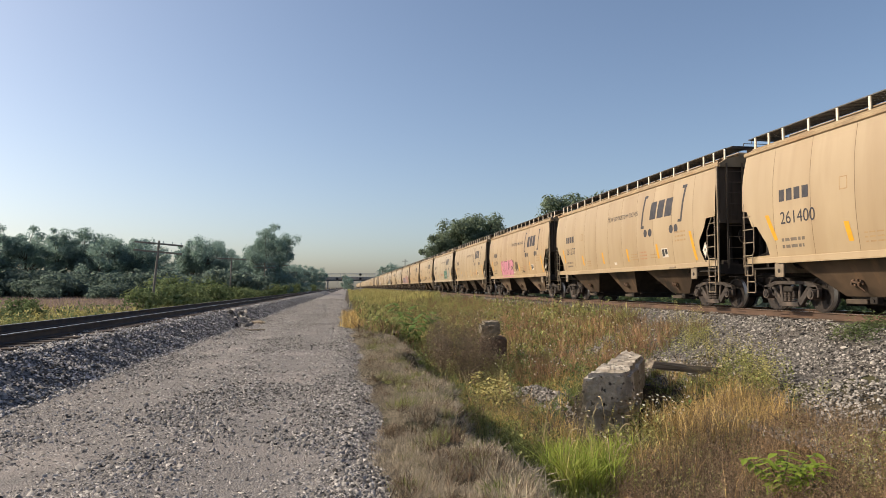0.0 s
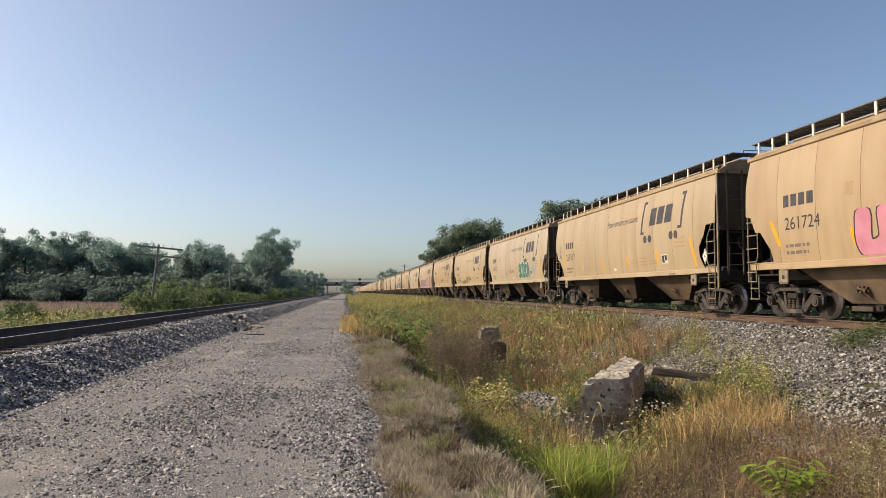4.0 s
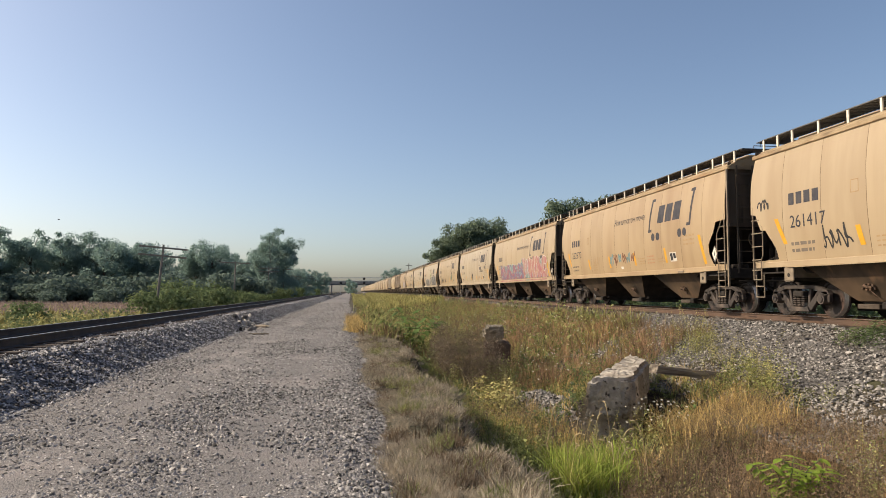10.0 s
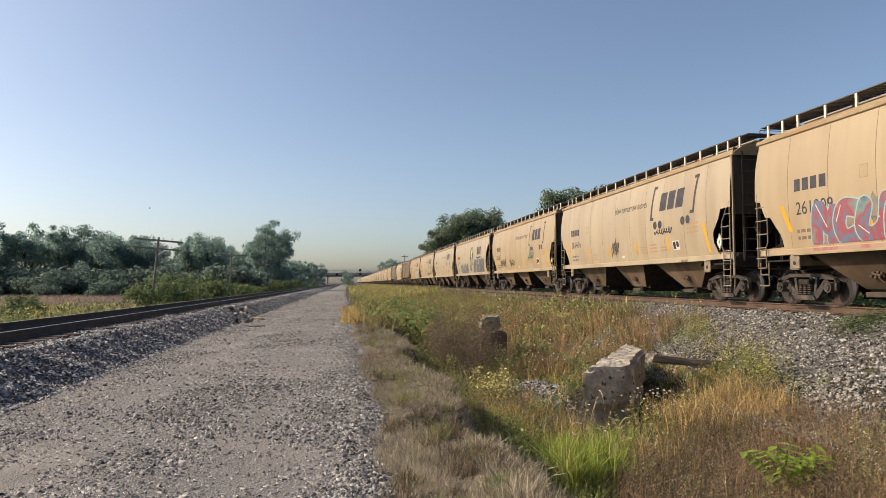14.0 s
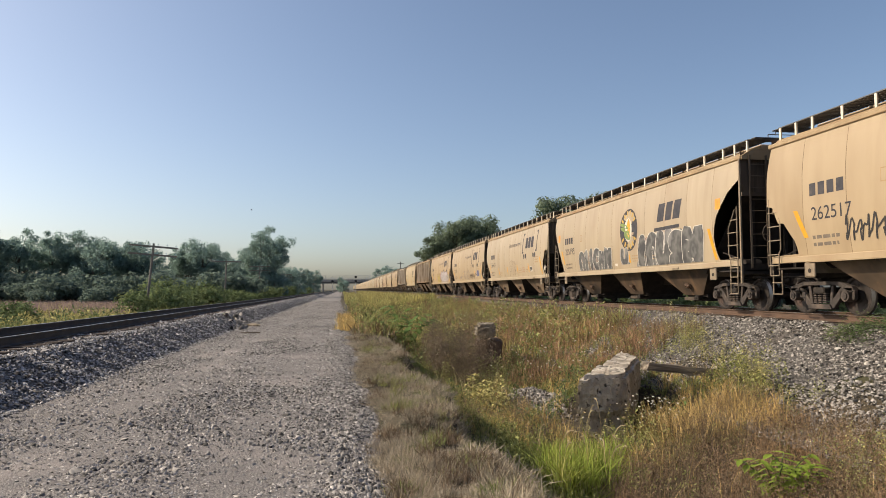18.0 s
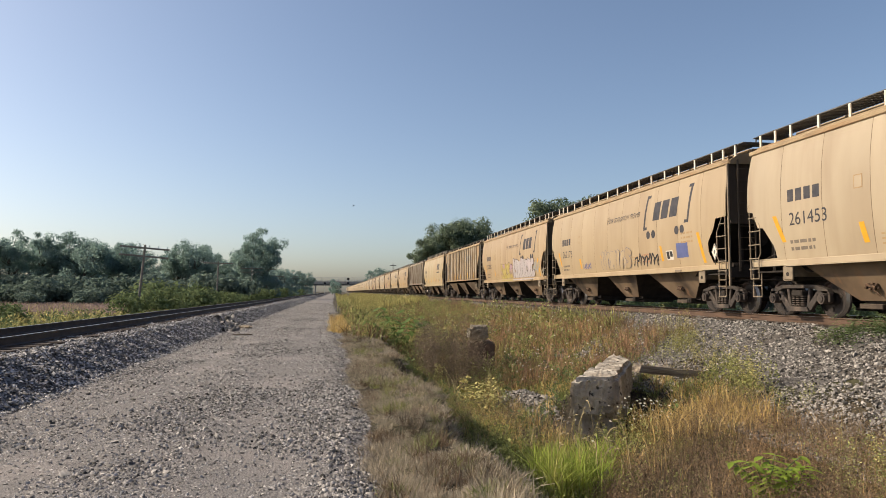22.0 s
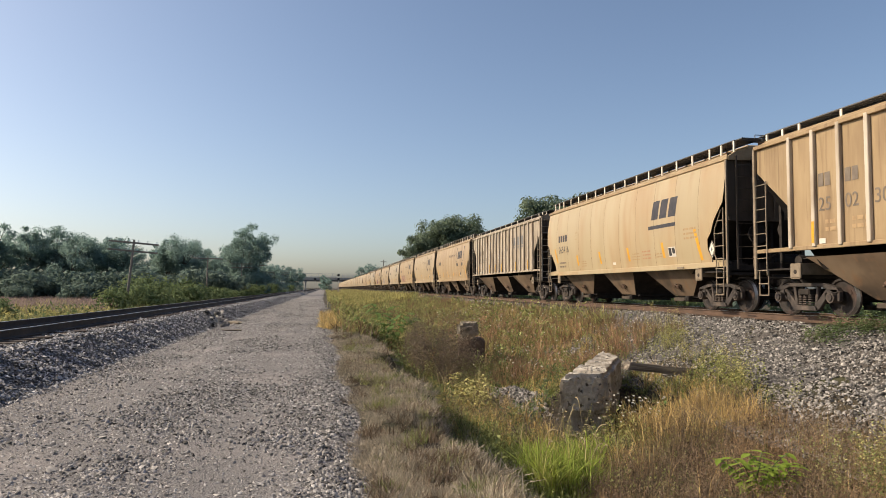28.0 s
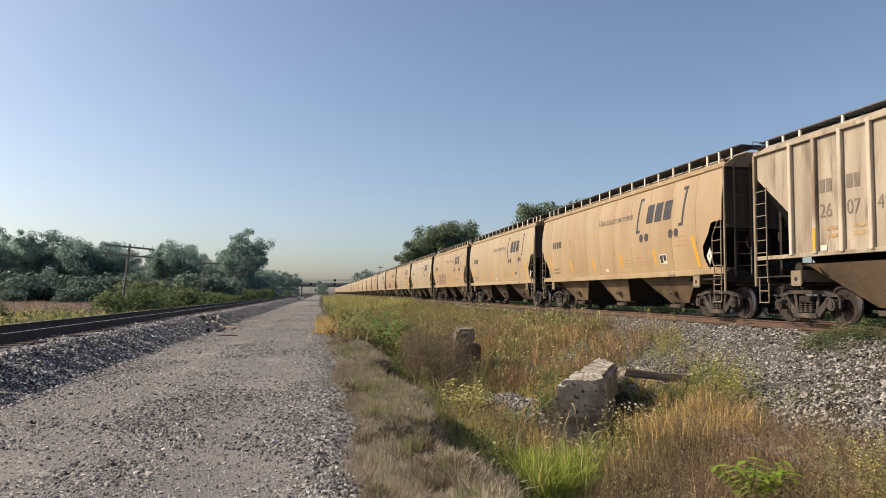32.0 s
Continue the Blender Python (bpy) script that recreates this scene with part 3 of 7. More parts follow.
def on_side(name, faces_2d, parent, material, length, lift=0.004, flat=None, label="", step=0.0):
    """A painted mark: polygons of (d, z), d metres from the car's far coupling, laid on its side."""
    V, F = [], []
    for poly in faces_2d:
        F.append(list(range(len(V), len(V) + len(poly))))
        V += [(-skin(d, z, length, flat) - lift, length / 2 - d, z) for d, z in poly]
        lift += step
    me = bpy.data.meshes.new(name)
    me.from_pydata(V, [], F)
    return part(name, me, material, parent, label)


def rect(d0, d1, z0, z1, lean=0.0, n=3):
    """An upright patch in n bands, so that it follows the side; lean: how far its top is shifted."""
    out = []
    for i in range(n):
        a, b = i / n, (i + 1) / n
        za, zb = z0 + (z1 - z0) * a, z0 + (z1 - z0) * b
        m = max(1, round((d1 - d0) / 0.3))
        for j in range(m):
            p, q = d0 + (d1 - d0) * j / m, d0 + (d1 - d0) * (j + 1) / m
            out.append([(p + lean * a, za), (q + lean * a, za), (q + lean * b, zb), (p + lean * b, zb)])
    return out


def disc(d, z, r, n=14):
    return [[(d + r * math.cos(6.2832 * i / n), z + r * math.sin(6.2832 * i / n)) for i in range(n)]]


WORDS = {}


def words(name, text, d0, z0, width, height, parent, material, length, lean=0.0, flat=None, label=""):
    """Lettering on the side, from d0 rightwards, width metres long and height high."""
    if text not in WORDS:
        cu = bpy.data.curves.new("lettering", "FONT")
        cu.body = text
        cu.offset = -0.009 if len(text) > 8 else 0.0
        ob = bpy.data.objects.new("lettering", cu)
        scene.collection.objects.link(ob)
        me = bpy.data.meshes.new_from_object(ob.evaluated_get(bpy.context.evaluated_depsgraph_get()))
        co = np.array([v.co[:2] for v in me.vertices])
        co = (co - co.min(0)) / np.ptp(co, 0)
        WORDS[text] = (co, [tuple(p.vertices) for p in me.polygons])
        bpy.data.objects.remove(ob)
    co, faces = WORDS[text]
    V = []
    for u, v in co:
        d, z = d0 + u * width + lean * v * height, z0 + v * height
        V.append((-skin(d, z, length, flat) - 0.005, length / 2 - d, z))
    me = bpy.data.meshes.new(name)
    me.from_pydata(V, [], faces)
    return part(name, me, material, parent, label)


def bars(name, rows, parent, material, length, flat=None):
    """Small print that cannot be read: rows of (d0, d1, z, height), broken into word-long bars."""
    polys = []
    for d0, d1, z, h in rows:
        d, k = d0, 0
        while d < d1:
            w = 0.10 + 0.07 * ((k * 7) % 3)
            polys += rect(d, min(d + w, d1), z, z + h, n=1)
            d, k = d + w + 0.045, k + 1
    return tagged(on_side(name, polys, parent, material, length, flat=flat), kind="stuff")


def logo_blocks(d0, z0, w, h, lean=0.12):
    """The maker's mark as three plain slabs with notches."""
    polys = []
    s = w / 3.25
    for i in range(3):
        a = d0 + i * 1.125 * s
        polys += rect(a, a + 0.9 * s, z0, z0 + h, 2 * lean * h, 4)
    return polys


# ---- trucks ----
SHARED, AXLE = {}, 0.92


def shared(key, make):
    if key not in SHARED:
        bm = bmesh.new()
        make(bm)
        me = bpy.data.meshes.new(key)
        bm.to_mesh(me)
        bm.free()
        SHARED[key] = me
    return SHARED[key]


def wheelset_bm(bm):
    tube(bm, (-0.95, 0, 0), (0.95, 0, 0), 0.08, 10)
    for s in (-1, 1):
        rings = []
        for x, r in ((0.685, 0.484), (0.70, 0.49), (0.718, 0.484), (0.725, 0.458), (0.82, 0.452), (0.824, 0.438), (0.825, 0.40), (0.79, 0.37), (0.785, 0.17), (0.84, 0.14), (0.84, 0.08)):
            rings.append([bm.verts.new((s * x, r * math.cos(a), r * math.sin(a))) for a in (6.2832 * i / 20 for i in range(20))])
        inner = [bm.verts.new((s * 0.69, 0.08 * math.cos(6.2832 * i / 20), 0.08 * math.sin(6.2832 * i / 20))) for i in range(20)]
        rings.insert(0, inner)
        for ra, rb in zip(rings, rings[1:]):
            for i in range(20):
                bm.faces.new((ra[i], ra[(i + 1) % 20], rb[(i + 1) % 20], rb[i]))
        # a chalk mark and bolt heads, so that the turning shows
        for k in range(3):
            a = 2.094 * k
            box(bm, s * 0.79, s * 0.80, 0.26 * math.cos(a) - 0.05, 0.26 * math.cos(a) + 0.05, 0.26 * math.sin(a) - 0.05, 0.26 * math.sin(a) + 0.05)
    bmesh.ops.recalc_face_normals(bm, faces=bm.faces)


def side_frame_bm(bm):
    """The cast frame of a truck: a flat arch over the axle boxes with two windows and a spring pocket."""
    x0, x1 = -1.06, -0.96
    # arched top chord, diagonals, columns, pedestal jaws and spring seat, each a stout piece
    prism(bm, [(-1.13, 0.57), (-1.06, 0.69), (-0.60, 0.80), (0.60, 0.80), (1.06, 0.69), (1.13, 0.57), (0.97, 0.57), (0.56, 0.705), (-0.56, 0.705), (-0.97, 0.57)], x0 - 0.02, x1 + 0.02)
    for s in (-1, 1):
        prism(bm, [(s * 0.37, 0.72), (s * 0.46, 0.72), (s * 0.38, 0.24), (s * 0.28, 0.24)], x0 + 0.01, x1 - 0.01)
        prism(bm, [(s * 0.88, 0.62), (s * 0.70, 0.66), (s * 0.30, 0.26), (s * 0.34, 0.14), (s * 0.46, 0.17)], x0, x1)
        prism(bm, [(s * 1.13, 0.60), (s * 1.05, 0.60), (s * 1.05, 0.36), (s * 1.13, 0.38)], x0, x1)
        prism(bm, [(s * 0.78, 0.60), (s * 0.66, 0.56), (s * 0.68, 0.40), (s * 0.75, 0.37)], x0, x1)
    prism(bm, [(-0.42, 0.13), (0.42, 0.13), (0.36, 0.25), (-0.36, 0.25)], x0 - 0.05, x1 + 0.08)
    bmesh.ops.bevel(bm, geom=bm.edges[:], offset=0.012, segments=1, affect="EDGES")


def spring_bm(bm):
    for cx in (-1.03,):
        for cy in (-0.17, 0.0, 0.17):
            for i in range(5):
                z = 0.28 + i * 0.054
                tube(bm, (cx, cy, z), (cx, cy, z + 0.03), 0.072, 8)


def axle_box_bm(bm):
    tube(bm, (-1.14, 0, 0.457), (-0.9, 0, 0.457), 0.13, 12)
    tube(bm, (-1.165, 0, 0.457), (-1.14, 0, 0.457), 0.085, 8)
    box(bm, -1.08, -0.92, -0.16, 0.16, 0.56, 0.64)


def bolster_bm(bm):
    box(bm, -1.12, 1.12, -0.2, 0.2, 0.50, 0.66, 0.03)
    tube(bm, (0, 0, 0.6), (0, 0, 0.95), 0.22, 14)
    for s in (-1, 1):
        box(bm, -0.95, 0.95, s * 0.42 - 0.04, s * 0.42 + 0.04, 0.34, 0.44, 0.01)
        box(bm, -0.88, -0.74, s * 0.44 - 0.05, s * 0.44 + 0.05, 0.3, 0.62)


def truck(car, y, plain=False):
    t = part("truck", shared("bolster", bolster_bm), "under", car, "two-axle cast-steel truck with coil springs")
    t.location = (0, y, 0)
    for s in (-1, 1):
        o = part("side_frame", shared("side_frame", side_frame_bm), "truck", t)
        o.matrix_local = Matrix.Rotation(math.pi if s > 0 else 0, 4, "Z")
        w = part("wheelset", shared("wheelset", wheelset_bm), "wheel", t)
        w.location = (0, s * AXLE, 0.457)
        if not plain:
            part("axle_box", shared("axle_box", axle_box_bm), "truck", t).location = (0, s * AXLE, 0)
    if not plain:
        part("spring_nest", shared("spring", spring_bm), "truck", t)
    return t


def wheel_rims():
    """Bright treads belong to the wheel's own mesh."""
    me = SHARED["wheelset"]
    if len(me.materials) < 2:
        me.materials.append(M["tread"])
        for p in me.polygons:
            r = math.hypot(p.center.y, p.center.z)
            if (0.43 < r < 0.48 and abs(p.normal.x) < 0.5) or 0.441 < r < 0.452:
                p.material_index = 1
            p.use_smooth = abs(p.normal.x) < 0.6 and len(p.vertices) == 4


# ---- car bodies ----
def side_panel(bm, d0, d1, length, cut, sgn=-1, ny=8, pillow=True):
    """One sheet of the curved side between two seams; cut(z) gives the side's two ends at that height."""
    rows = []
    for z in PANEL_Z:
        a, b = cut(z)
        lo, hi = max(d0, a), min(d1, b)
        if hi - lo < 0.02:
            rows.append(None)
            continue
        row = []
        for i in range(ny + 1):
            d = lo + (hi - lo) * i / ny
            row.append(bm.verts.new((sgn * (side_x(z) + (bulge(d, z, length) if pillow else 0)), length / 2 - d, z)))
        rows.append(row)
    for ra, rb in zip(rows, rows[1:]):
        if ra and rb:
            for i in range(ny):
                bm.faces.new((ra[i], ra[i + 1], rb[i + 1], rb[i]))
    bmesh.ops.recalc_face_normals(bm, faces=bm.faces)


def end_bm(bm, length, s, d_top, d_low, z_knee, half=1.46):
    """The end wall, and the slope sheet that runs inwards under it."""
    y = lambda d: s * (length / 2 - d)
    bm.faces.new([bm.verts.new(p) for p in ((-half, y(d_top), 4.5), (half, y(d_top), 4.5), (half, y(d_top), z_knee), (-half, y(d_top), z_knee))])
    for x in (-0.7, 0, 0.7):
        box(bm, x - 0.03, x + 0.03, y(d_top - 0.05), y(d_top), z_knee, 4.2)
    box(bm, -half, half, y(d_top - 0.06), y(d_top), z_knee - 0.05, z_knee + 0.06)
    bmesh.ops.recalc_face_normals(bm, faces=bm.faces)


def slope_bm(bm, length, s, d_top, d_low, z_knee, half=1.44):
    y = lambda d: s * (length / 2 - d)
    bm.faces.new([bm.verts.new(p) for p in ((-half, y(d_top), z_knee), (half, y(d_top), z_knee), (half, y(d_low), 1.1), (-half, y(d_low), 1.1))])
    for x in (-1.0, 0.0, 1.0):
        box(bm, x - 0.04, x + 0.04, y(d_top + 0.15), y(d_top + 0.25), 1.15, z_knee)


def roof_bm(bm, length, d0):
    sec = [(-1.47, 4.28), (-1.47, 4.39), (-1.2, 4.55), (-0.6, 4.66), (0, 4.68), (0.6, 4.66), (1.2, 4.55), (1.47, 4.39), (1.47, 4.28)]
    rings = [[bm.verts.new((x, s * (length / 2 - d0), z)) for x, z in sec] for s in (-1, 1)]
    for i in range(len(sec) - 1):
        bm.faces.new((rings[0][i], rings[0][i + 1], rings[1][i + 1], rings[1][i]))
    for r in rings:
        bm.faces.new(r)
    box(bm, -0.5, 0.5, -length / 2 + 1.2, length / 2 - 1.2, 4.64, 4.86, 0.03)
    for y in np.arange(-length / 2 + 2.2, length / 2 - 2, 1.2):
        box(bm, -0.53, 0.53, y, y + 0.06, 4.66, 4.89)
    bmesh.ops.recalc_face_normals(bm, faces=bm.faces)


def bay_bm(bm, top_half, out_half, x_top, x_out, z_top=1.40, z_out=0.42):
    """A hopper under the floor: four sheets that narrow to the outlet."""
    t = [bm.verts.new(p) for p in ((-x_top, -top_half, z_top), (x_top, -top_half, z_top), (x_top, top_half, z_top), (-x_top, top_half, z_top))]
    o = [bm.verts.new(p) for p in ((-x_out, -out_half, z_out), (x_out, -out_half, z_out), (x_out, out_half, z_out), (-x_out, out_half, z_out))]
    for i in (1, 3):
        bm.faces.new((t[i], t[(i + 1) % 4], o[(i + 1) % 4], o[i]))
    bm.faces.new(o)
    bmesh.ops.recalc_face_normals(bm, faces=bm.faces)


def bay_end_bm(bm, s, top_half, out_half, x_top, x_out, z_top=1.40, z_out=0.42):
    """The slope sheet that closes a hopper at one end."""
    bm.faces.new([bm.verts.new(p) for p in ((-x_top, s * top_half, z_top), (x_top, s * top_half, z_top), (x_out, s * out_half, z_out), (-x_out, s * out_half, z_out))])


def gate_bm(bm):
    box(bm, -0.75, 0.75, -0.62, 0.62, 0.36, 0.43, 0.01)
    box(bm, -0.62, 0.62, -0.5, 0.5, 0.22, 0.36, 0.02)
    tube(bm, (-1.0, -0.35, 0.33), (1.0, -0.35, 0.33), 0.035, 6)
    box(bm, -0.98, -0.82, -0.45, -0.22, 0.25, 0.41, 0.02)
    box(bm, -0.80, -0.72, -0.75, 0.55, 0.36, 0.46)


def gate_face_bm(bm):
    box(bm, -0.90, -0.64, -0.05, 0.62, 0.24, 0.355, 0.012)


def vibrator_bm(bm):
    """The bracket and knocker on a hopper's side, with its bolts."""
    box(bm, -0.03, 0.02, -0.19, 0.19, -0.06, 0.06, 0.012)
    tube(bm, (-0.06, -0.14, -0.02), (-0.06, 0.13, 0.03), 0.03, 6)
    for y, z in ((-0.15, 0.04), (-0.04, 0.06), (0.08, 0.05), (0.15, -0.03), (-0.09, -0.05), (0.03, -0.06)):
        box(bm, -0.07, 0.0, y - 0.03, y + 0.03, z - 0.022, z + 0.022, 0.006)
    tube(bm, (-0.02, 0.0, -0.05), (-0.01, -0.22, -0.20), 0.012, 5)


def ladder_bm(bm, w, z0, z1, n):
    for y in (0, w):
        box(bm, -0.015, 0.015, y - 0.013, y + 0.013, z0, z1)
    for i in range(n):
        z = z0 + 0.12 + (z1 - z0 - 0.2) * i / (n - 1)
        tube(bm, (0, 0, z), (0, w, z), 0.013, 5)


def bent_ladder_bm(bm, s):
    """A corner ladder: one straight stile, and one that is cranked out over the middle rungs; s: the way to the car's middle."""
    crank = [(0.10, 2.88), (0.34, 2.50), (0.44, 2.36), (0.44, 1.62), (0.36, 1.50), (0.36, 0.96), (0.0, 0.96)]
    for (a, za), (b, zb) in zip(crank, crank[1:]):
        tube(bm, (0, s * a, za), (0, s * b, zb), 0.016, 6)
    tube(bm, (0, 0, 0.96), (0, 0, 2.95), 0.018, 6)
    for z in (1.22, 1.50, 1.86, 2.22, 2.58):
        out = float(np.interp(z, [p[1] for p in crank[5::-1]], [p[0] for p in crank[5::-1]]))
        tube(bm, (-0.01, -s * 0.05, z), (-0.01, s * (out + 0.03), z), 0.016, 6)


def stirrup_bm(bm, w):
    for y in (0, w):
        tube(bm, (0, y, 0.48), (0, y, 1.1), 0.016, 6)
    for z in (0.49, 0.78):
        tube(bm, (-0.01, -0.02, z), (-0.01, w + 0.02, z), 0.016, 6)


def board_bm(bm, length):
    """A running board of open grating along the roof's edge."""
    for x in (-1.18, -1.04, -0.90, -0.76, -0.62):
        box(bm, x - 0.052, x + 0.052, -length / 2 + 0.7, length / 2 - 0.7, 4.845, 4.87)
    for y in np.arange(-length / 2 + 0.72, length / 2 - 0.7, 0.12):
        box(bm, -1.22, -0.56, y - 0.02, y + 0.02, 4.835, 4.86)


def end_board_bm(bm, length, s):
    for k in range(4):
        y = s * (length / 2 - 0.42 - 0.13 * k)
        box(bm, -1.2, 1.2, y - 0.045, y + 0.045, 4.845, 4.87)
    tube(bm, (-0.95, s * (length / 2 - 0.16), 4.8), (-0.95, s * (length / 2 - 0.16), 4.9), 0.012, 5)
    tube(bm, (0.95, s * (length / 2 - 0.16), 4.8), (0.95, s * (length / 2 - 0.16), 4.9), 0.012, 5)
    tube(bm, (-0.95, s * (length / 2 - 0.16), 4.9), (0.95, s * (length / 2 - 0.16), 4.9), 0.012, 5)


def post_bm(bm):
    box(bm, -0.02, 0.02, -0.035, 0.035, 4.52, 4.87, 0.004)


def coupler_bm(bm, s, length):
    y = lambda d: s * (length / 2 - d)
    box(bm, -0.14, 0.14, y(0.75), y(0.2), 0.72, 0.95, 0.03)
    box(bm, -0.19, 0.19, y(0.28), y(-0.02), 0.70, 0.98, 0.05)
    tube(bm, (-0.35, y(0.7), 0.8), (-0.2, y(0.05), 0.5), 0.03, 6)
    tube(bm, (-1.3, y(0.5), 0.95), (0.1, y(0.35), 0.92), 0.018, 5)


def brake_gear(car, s, length):
    """Reservoir, hand-brake wheel, cylinder and piping on the end platform."""
    y = lambda d: s * (length / 2 - d)
    for name, a, b, r, n in (("air_reservoir", (0.2, 1.25, 1.45), (1.1, 1.25, 1.45), 0.22, 12), ("hand_brake", (-0.6, 0.62, 2.2), (-0.6, 0.68, 2.2), 0.28, 16),
                             ("brake_cylinder", (-0.95, 1.5, 1.35), (-0.45, 1.5, 1.35), 0.14, 10), ("brake_pipe", (-1.35, 0.9, 1.45), (-1.35, 1.9, 1.7), 0.02, 5)):
        bm = bmesh.new()
        tube(bm, (a[0], y(a[1]), a[2]), (b[0], y(b[1]), b[2]), r, n)
        part(name, bm, "under", car)


def understuff(car, length, kinds):
    """Sills, platforms, trucks, couplers and ladders that all cars have."""
    h = length / 2
    bm = bmesh.new()
    box(bm, -0.24, 0.24, -h + 0.5, h - 0.5, 0.78, 1.12, 0.02)
    part("centre_sill", bm, "under", car)
    # black plate added to keep the gaps between the bays dark
    bm = bmesh.new()
    box(bm, -1.42, 1.42, -h + 2.3, h - 2.3, 1.36, 1.39)
    part("floor", bm, "under", car)
    for s in (-1, 1):
        bm = bmesh.new()
        box(bm, -1.52, 1.52, s * (h - 0.62), s * (h - 0.78), 1.03, 1.33, 0.01)
        box(bm, -1.45, 1.45, s * (h - 0.62), s * (h - 2.2), 1.12, 1.16)
        box(bm, -0.5, 0.5, s * (h - 0.8), s * (h - 2.4), 0.9, 1.15, 0.02)
        part("end_platform", bm, "under", car)
        bm = bmesh.new()
        coupler_bm(bm, s, length)
        part("coupler", bm, "under", car)
        brake_gear(car, s, length)
        truck(car, s * (h - 1.87))
        # jacking plate under the side sill
        bm = bmesh.new()
        for sx in (-1, 1):
            box(bm, sx * 1.51, sx * 1.545, s * (h - 1.98), s * (h - 2.36), 0.90, 1.27, 0.03)
            box(bm, sx * 1.30, sx * 1.51, s * (h - 2.08), s * (h - 2.28), 1.0, 1.27)
        box(bm, -1.45, 1.45, s * (h - 2.1), s * (h - 2.3), 1.0, 1.27)
        plate = part("jacking_plate", bm, kinds["trim"], car)
        # a black disc stands for the shade inside the hole
        bm = bmesh.new()
        tube(bm, (-1.551, s * (h - 2.17), 1.06), (-1.540, s * (h - 2.17), 1.06), 0.055, 12)
        part("hole", bm, "under", plate, "black disc for the dark inside a hole")


def gates(car, ys, kinds, x_top=1.42):
    for y in ys:
        half = 1.5 if y == 0 else 2.05
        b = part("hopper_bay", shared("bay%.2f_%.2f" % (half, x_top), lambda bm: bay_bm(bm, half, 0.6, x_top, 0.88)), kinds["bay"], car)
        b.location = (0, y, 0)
        # Black for soot and for the shade on the sheets facing away.
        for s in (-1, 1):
            part("end_sheet", shared("bay_end%d_%.2f_%.2f" % (s, half, x_top), lambda bm: bay_end_bm(bm, s, half, 0.6, x_top, 0.88)), "under", b, "near-black slope sheet")
        part("outlet_gate", shared("gate", gate_bm), "under", b)
        part("gate_frame", shared("gate_face", gate_face_bm), "gate", b)
        v = part("knocker", shared("vibrator", vibrator_bm), "rusty", b, "rusty dark knocker bracket")
        v.location = (-1.07, 0.0, 0.74)


def boards(car, length, n, posts="post"):
    h = length / 2
    bm = bmesh.new()
    board_bm(bm, length)
    me = bpy.data.meshes.new("running_board")
    bm.to_mesh(me)
    bm.free()
    for s in (0, math.pi):
        part("running_board", me, "grate", car).matrix_local = Matrix.Rotation(s, 4, "Z")
    for s in (-1, 1):
        bm = bmesh.new()
        end_board_bm(bm, length, s)
        part("end_walkway", bm, "grate", car)
    ds = [0.75, 1.38] + [2.0 + (length - 4.0) * i / (n - 1) for i in range(n)] + [length - 1.38, length - 0.75]
    for d in ds:
        p = part("walkway_post", shared("walkway_post_" + posts, post_bm), posts, car)
        p.location = (-1.21, h - d, 0)


def ladders(car, length, mat_name):
    h = length / 2
    for s in (-1, 1):
        # side ladder and stirrup at each corner on the road's side and the far side
        for sx in (-1, 1):
            o = part("ladder", shared("ladder_bent%d" % s, lambda bm: bent_ladder_bm(bm, -s)), mat_name, car)
            o.location = (sx * 1.60, s * (h - 0.74), 0)
            o = part("stirrup", shared("stirrup", lambda bm: stirrup_bm(bm, 0.36)), mat_name, car)
            o.location = (sx * 1.57, s * (h - 0.98) - 0.18, 0)
    # full-height corner post and end ladder at the near end
    bm = bmesh.new()
    box(bm, -1.56, -1.51, -h + 0.62, -h + 0.69, 0.78, 4.28, 0.006)
    part("corner_post", bm, mat_name, car)
    bm = bmesh.new()
    for i in range(9):
        z = 1.5 + i * 0.33
        tube(bm, (-0.75, -h + 0.6, z), (-1.25, -h + 0.6, z), 0.013, 5)
    for x in (-0.75, -1.25):
        box(bm, x - 0.02, x + 0.02, -h + 0.58, -h + 0.62, 1.2, 4.4)
    part("end_ladder", bm, "tan_end", car)


# the openings at a car's two ends: height, and metres from the coupling there
FAR_GAP = ((1.46, 1.75), (1.60, 1.74), (1.80, 1.68), (2.27, 1.32), (2.29, 1.10), (2.60, 0.95), (2.71, 0.90))
NEAR_GAP = ((1.46, 1.52), (1.65, 1.62), (1.80, 1.70), (2.10, 1.70), (2.45, 1.36), (2.60, 1.28), (2.76, 1.20))


def cut_a(length):
    def cut(z):
        a = 0.66 + 0.1 * max(0, z - 3.6) if z > 2.71 or z < 1.47 else float(np.interp(z, *zip(*FAR_GAP)))
        b = 0.68 + 0.05 * max(0, z - 3.6) if z > 2.76 or z < 1.47 else float(np.interp(z, *zip(*NEAR_GAP)))
        return a, length - b
    return cut


# the rounder opening at the near end of the older kind
ROUND_GAP = ((1.46, 1.80), (1.72, 1.92), (2.11, 2.00), (2.39, 1.97), (2.78, 1.80), (3.17, 1.42), (3.40, 1.18), (3.66, 0.92))
SLANT_GAP = ((1.46, 1.42), (1.65, 1.52), (1.80, 1.60), (2.10, 1.58), (2.29, 1.36), (2.60, 1.20), (3.10, 0.74))


def cut_d(length):
    def cut(z):
        a = cut_a(length)(z)[0]
        b = 0.68 if z > 3.10 or z < 1.47 else float(np.interp(z, *zip(*SLANT_GAP)))
        return a, length - b
    return cut


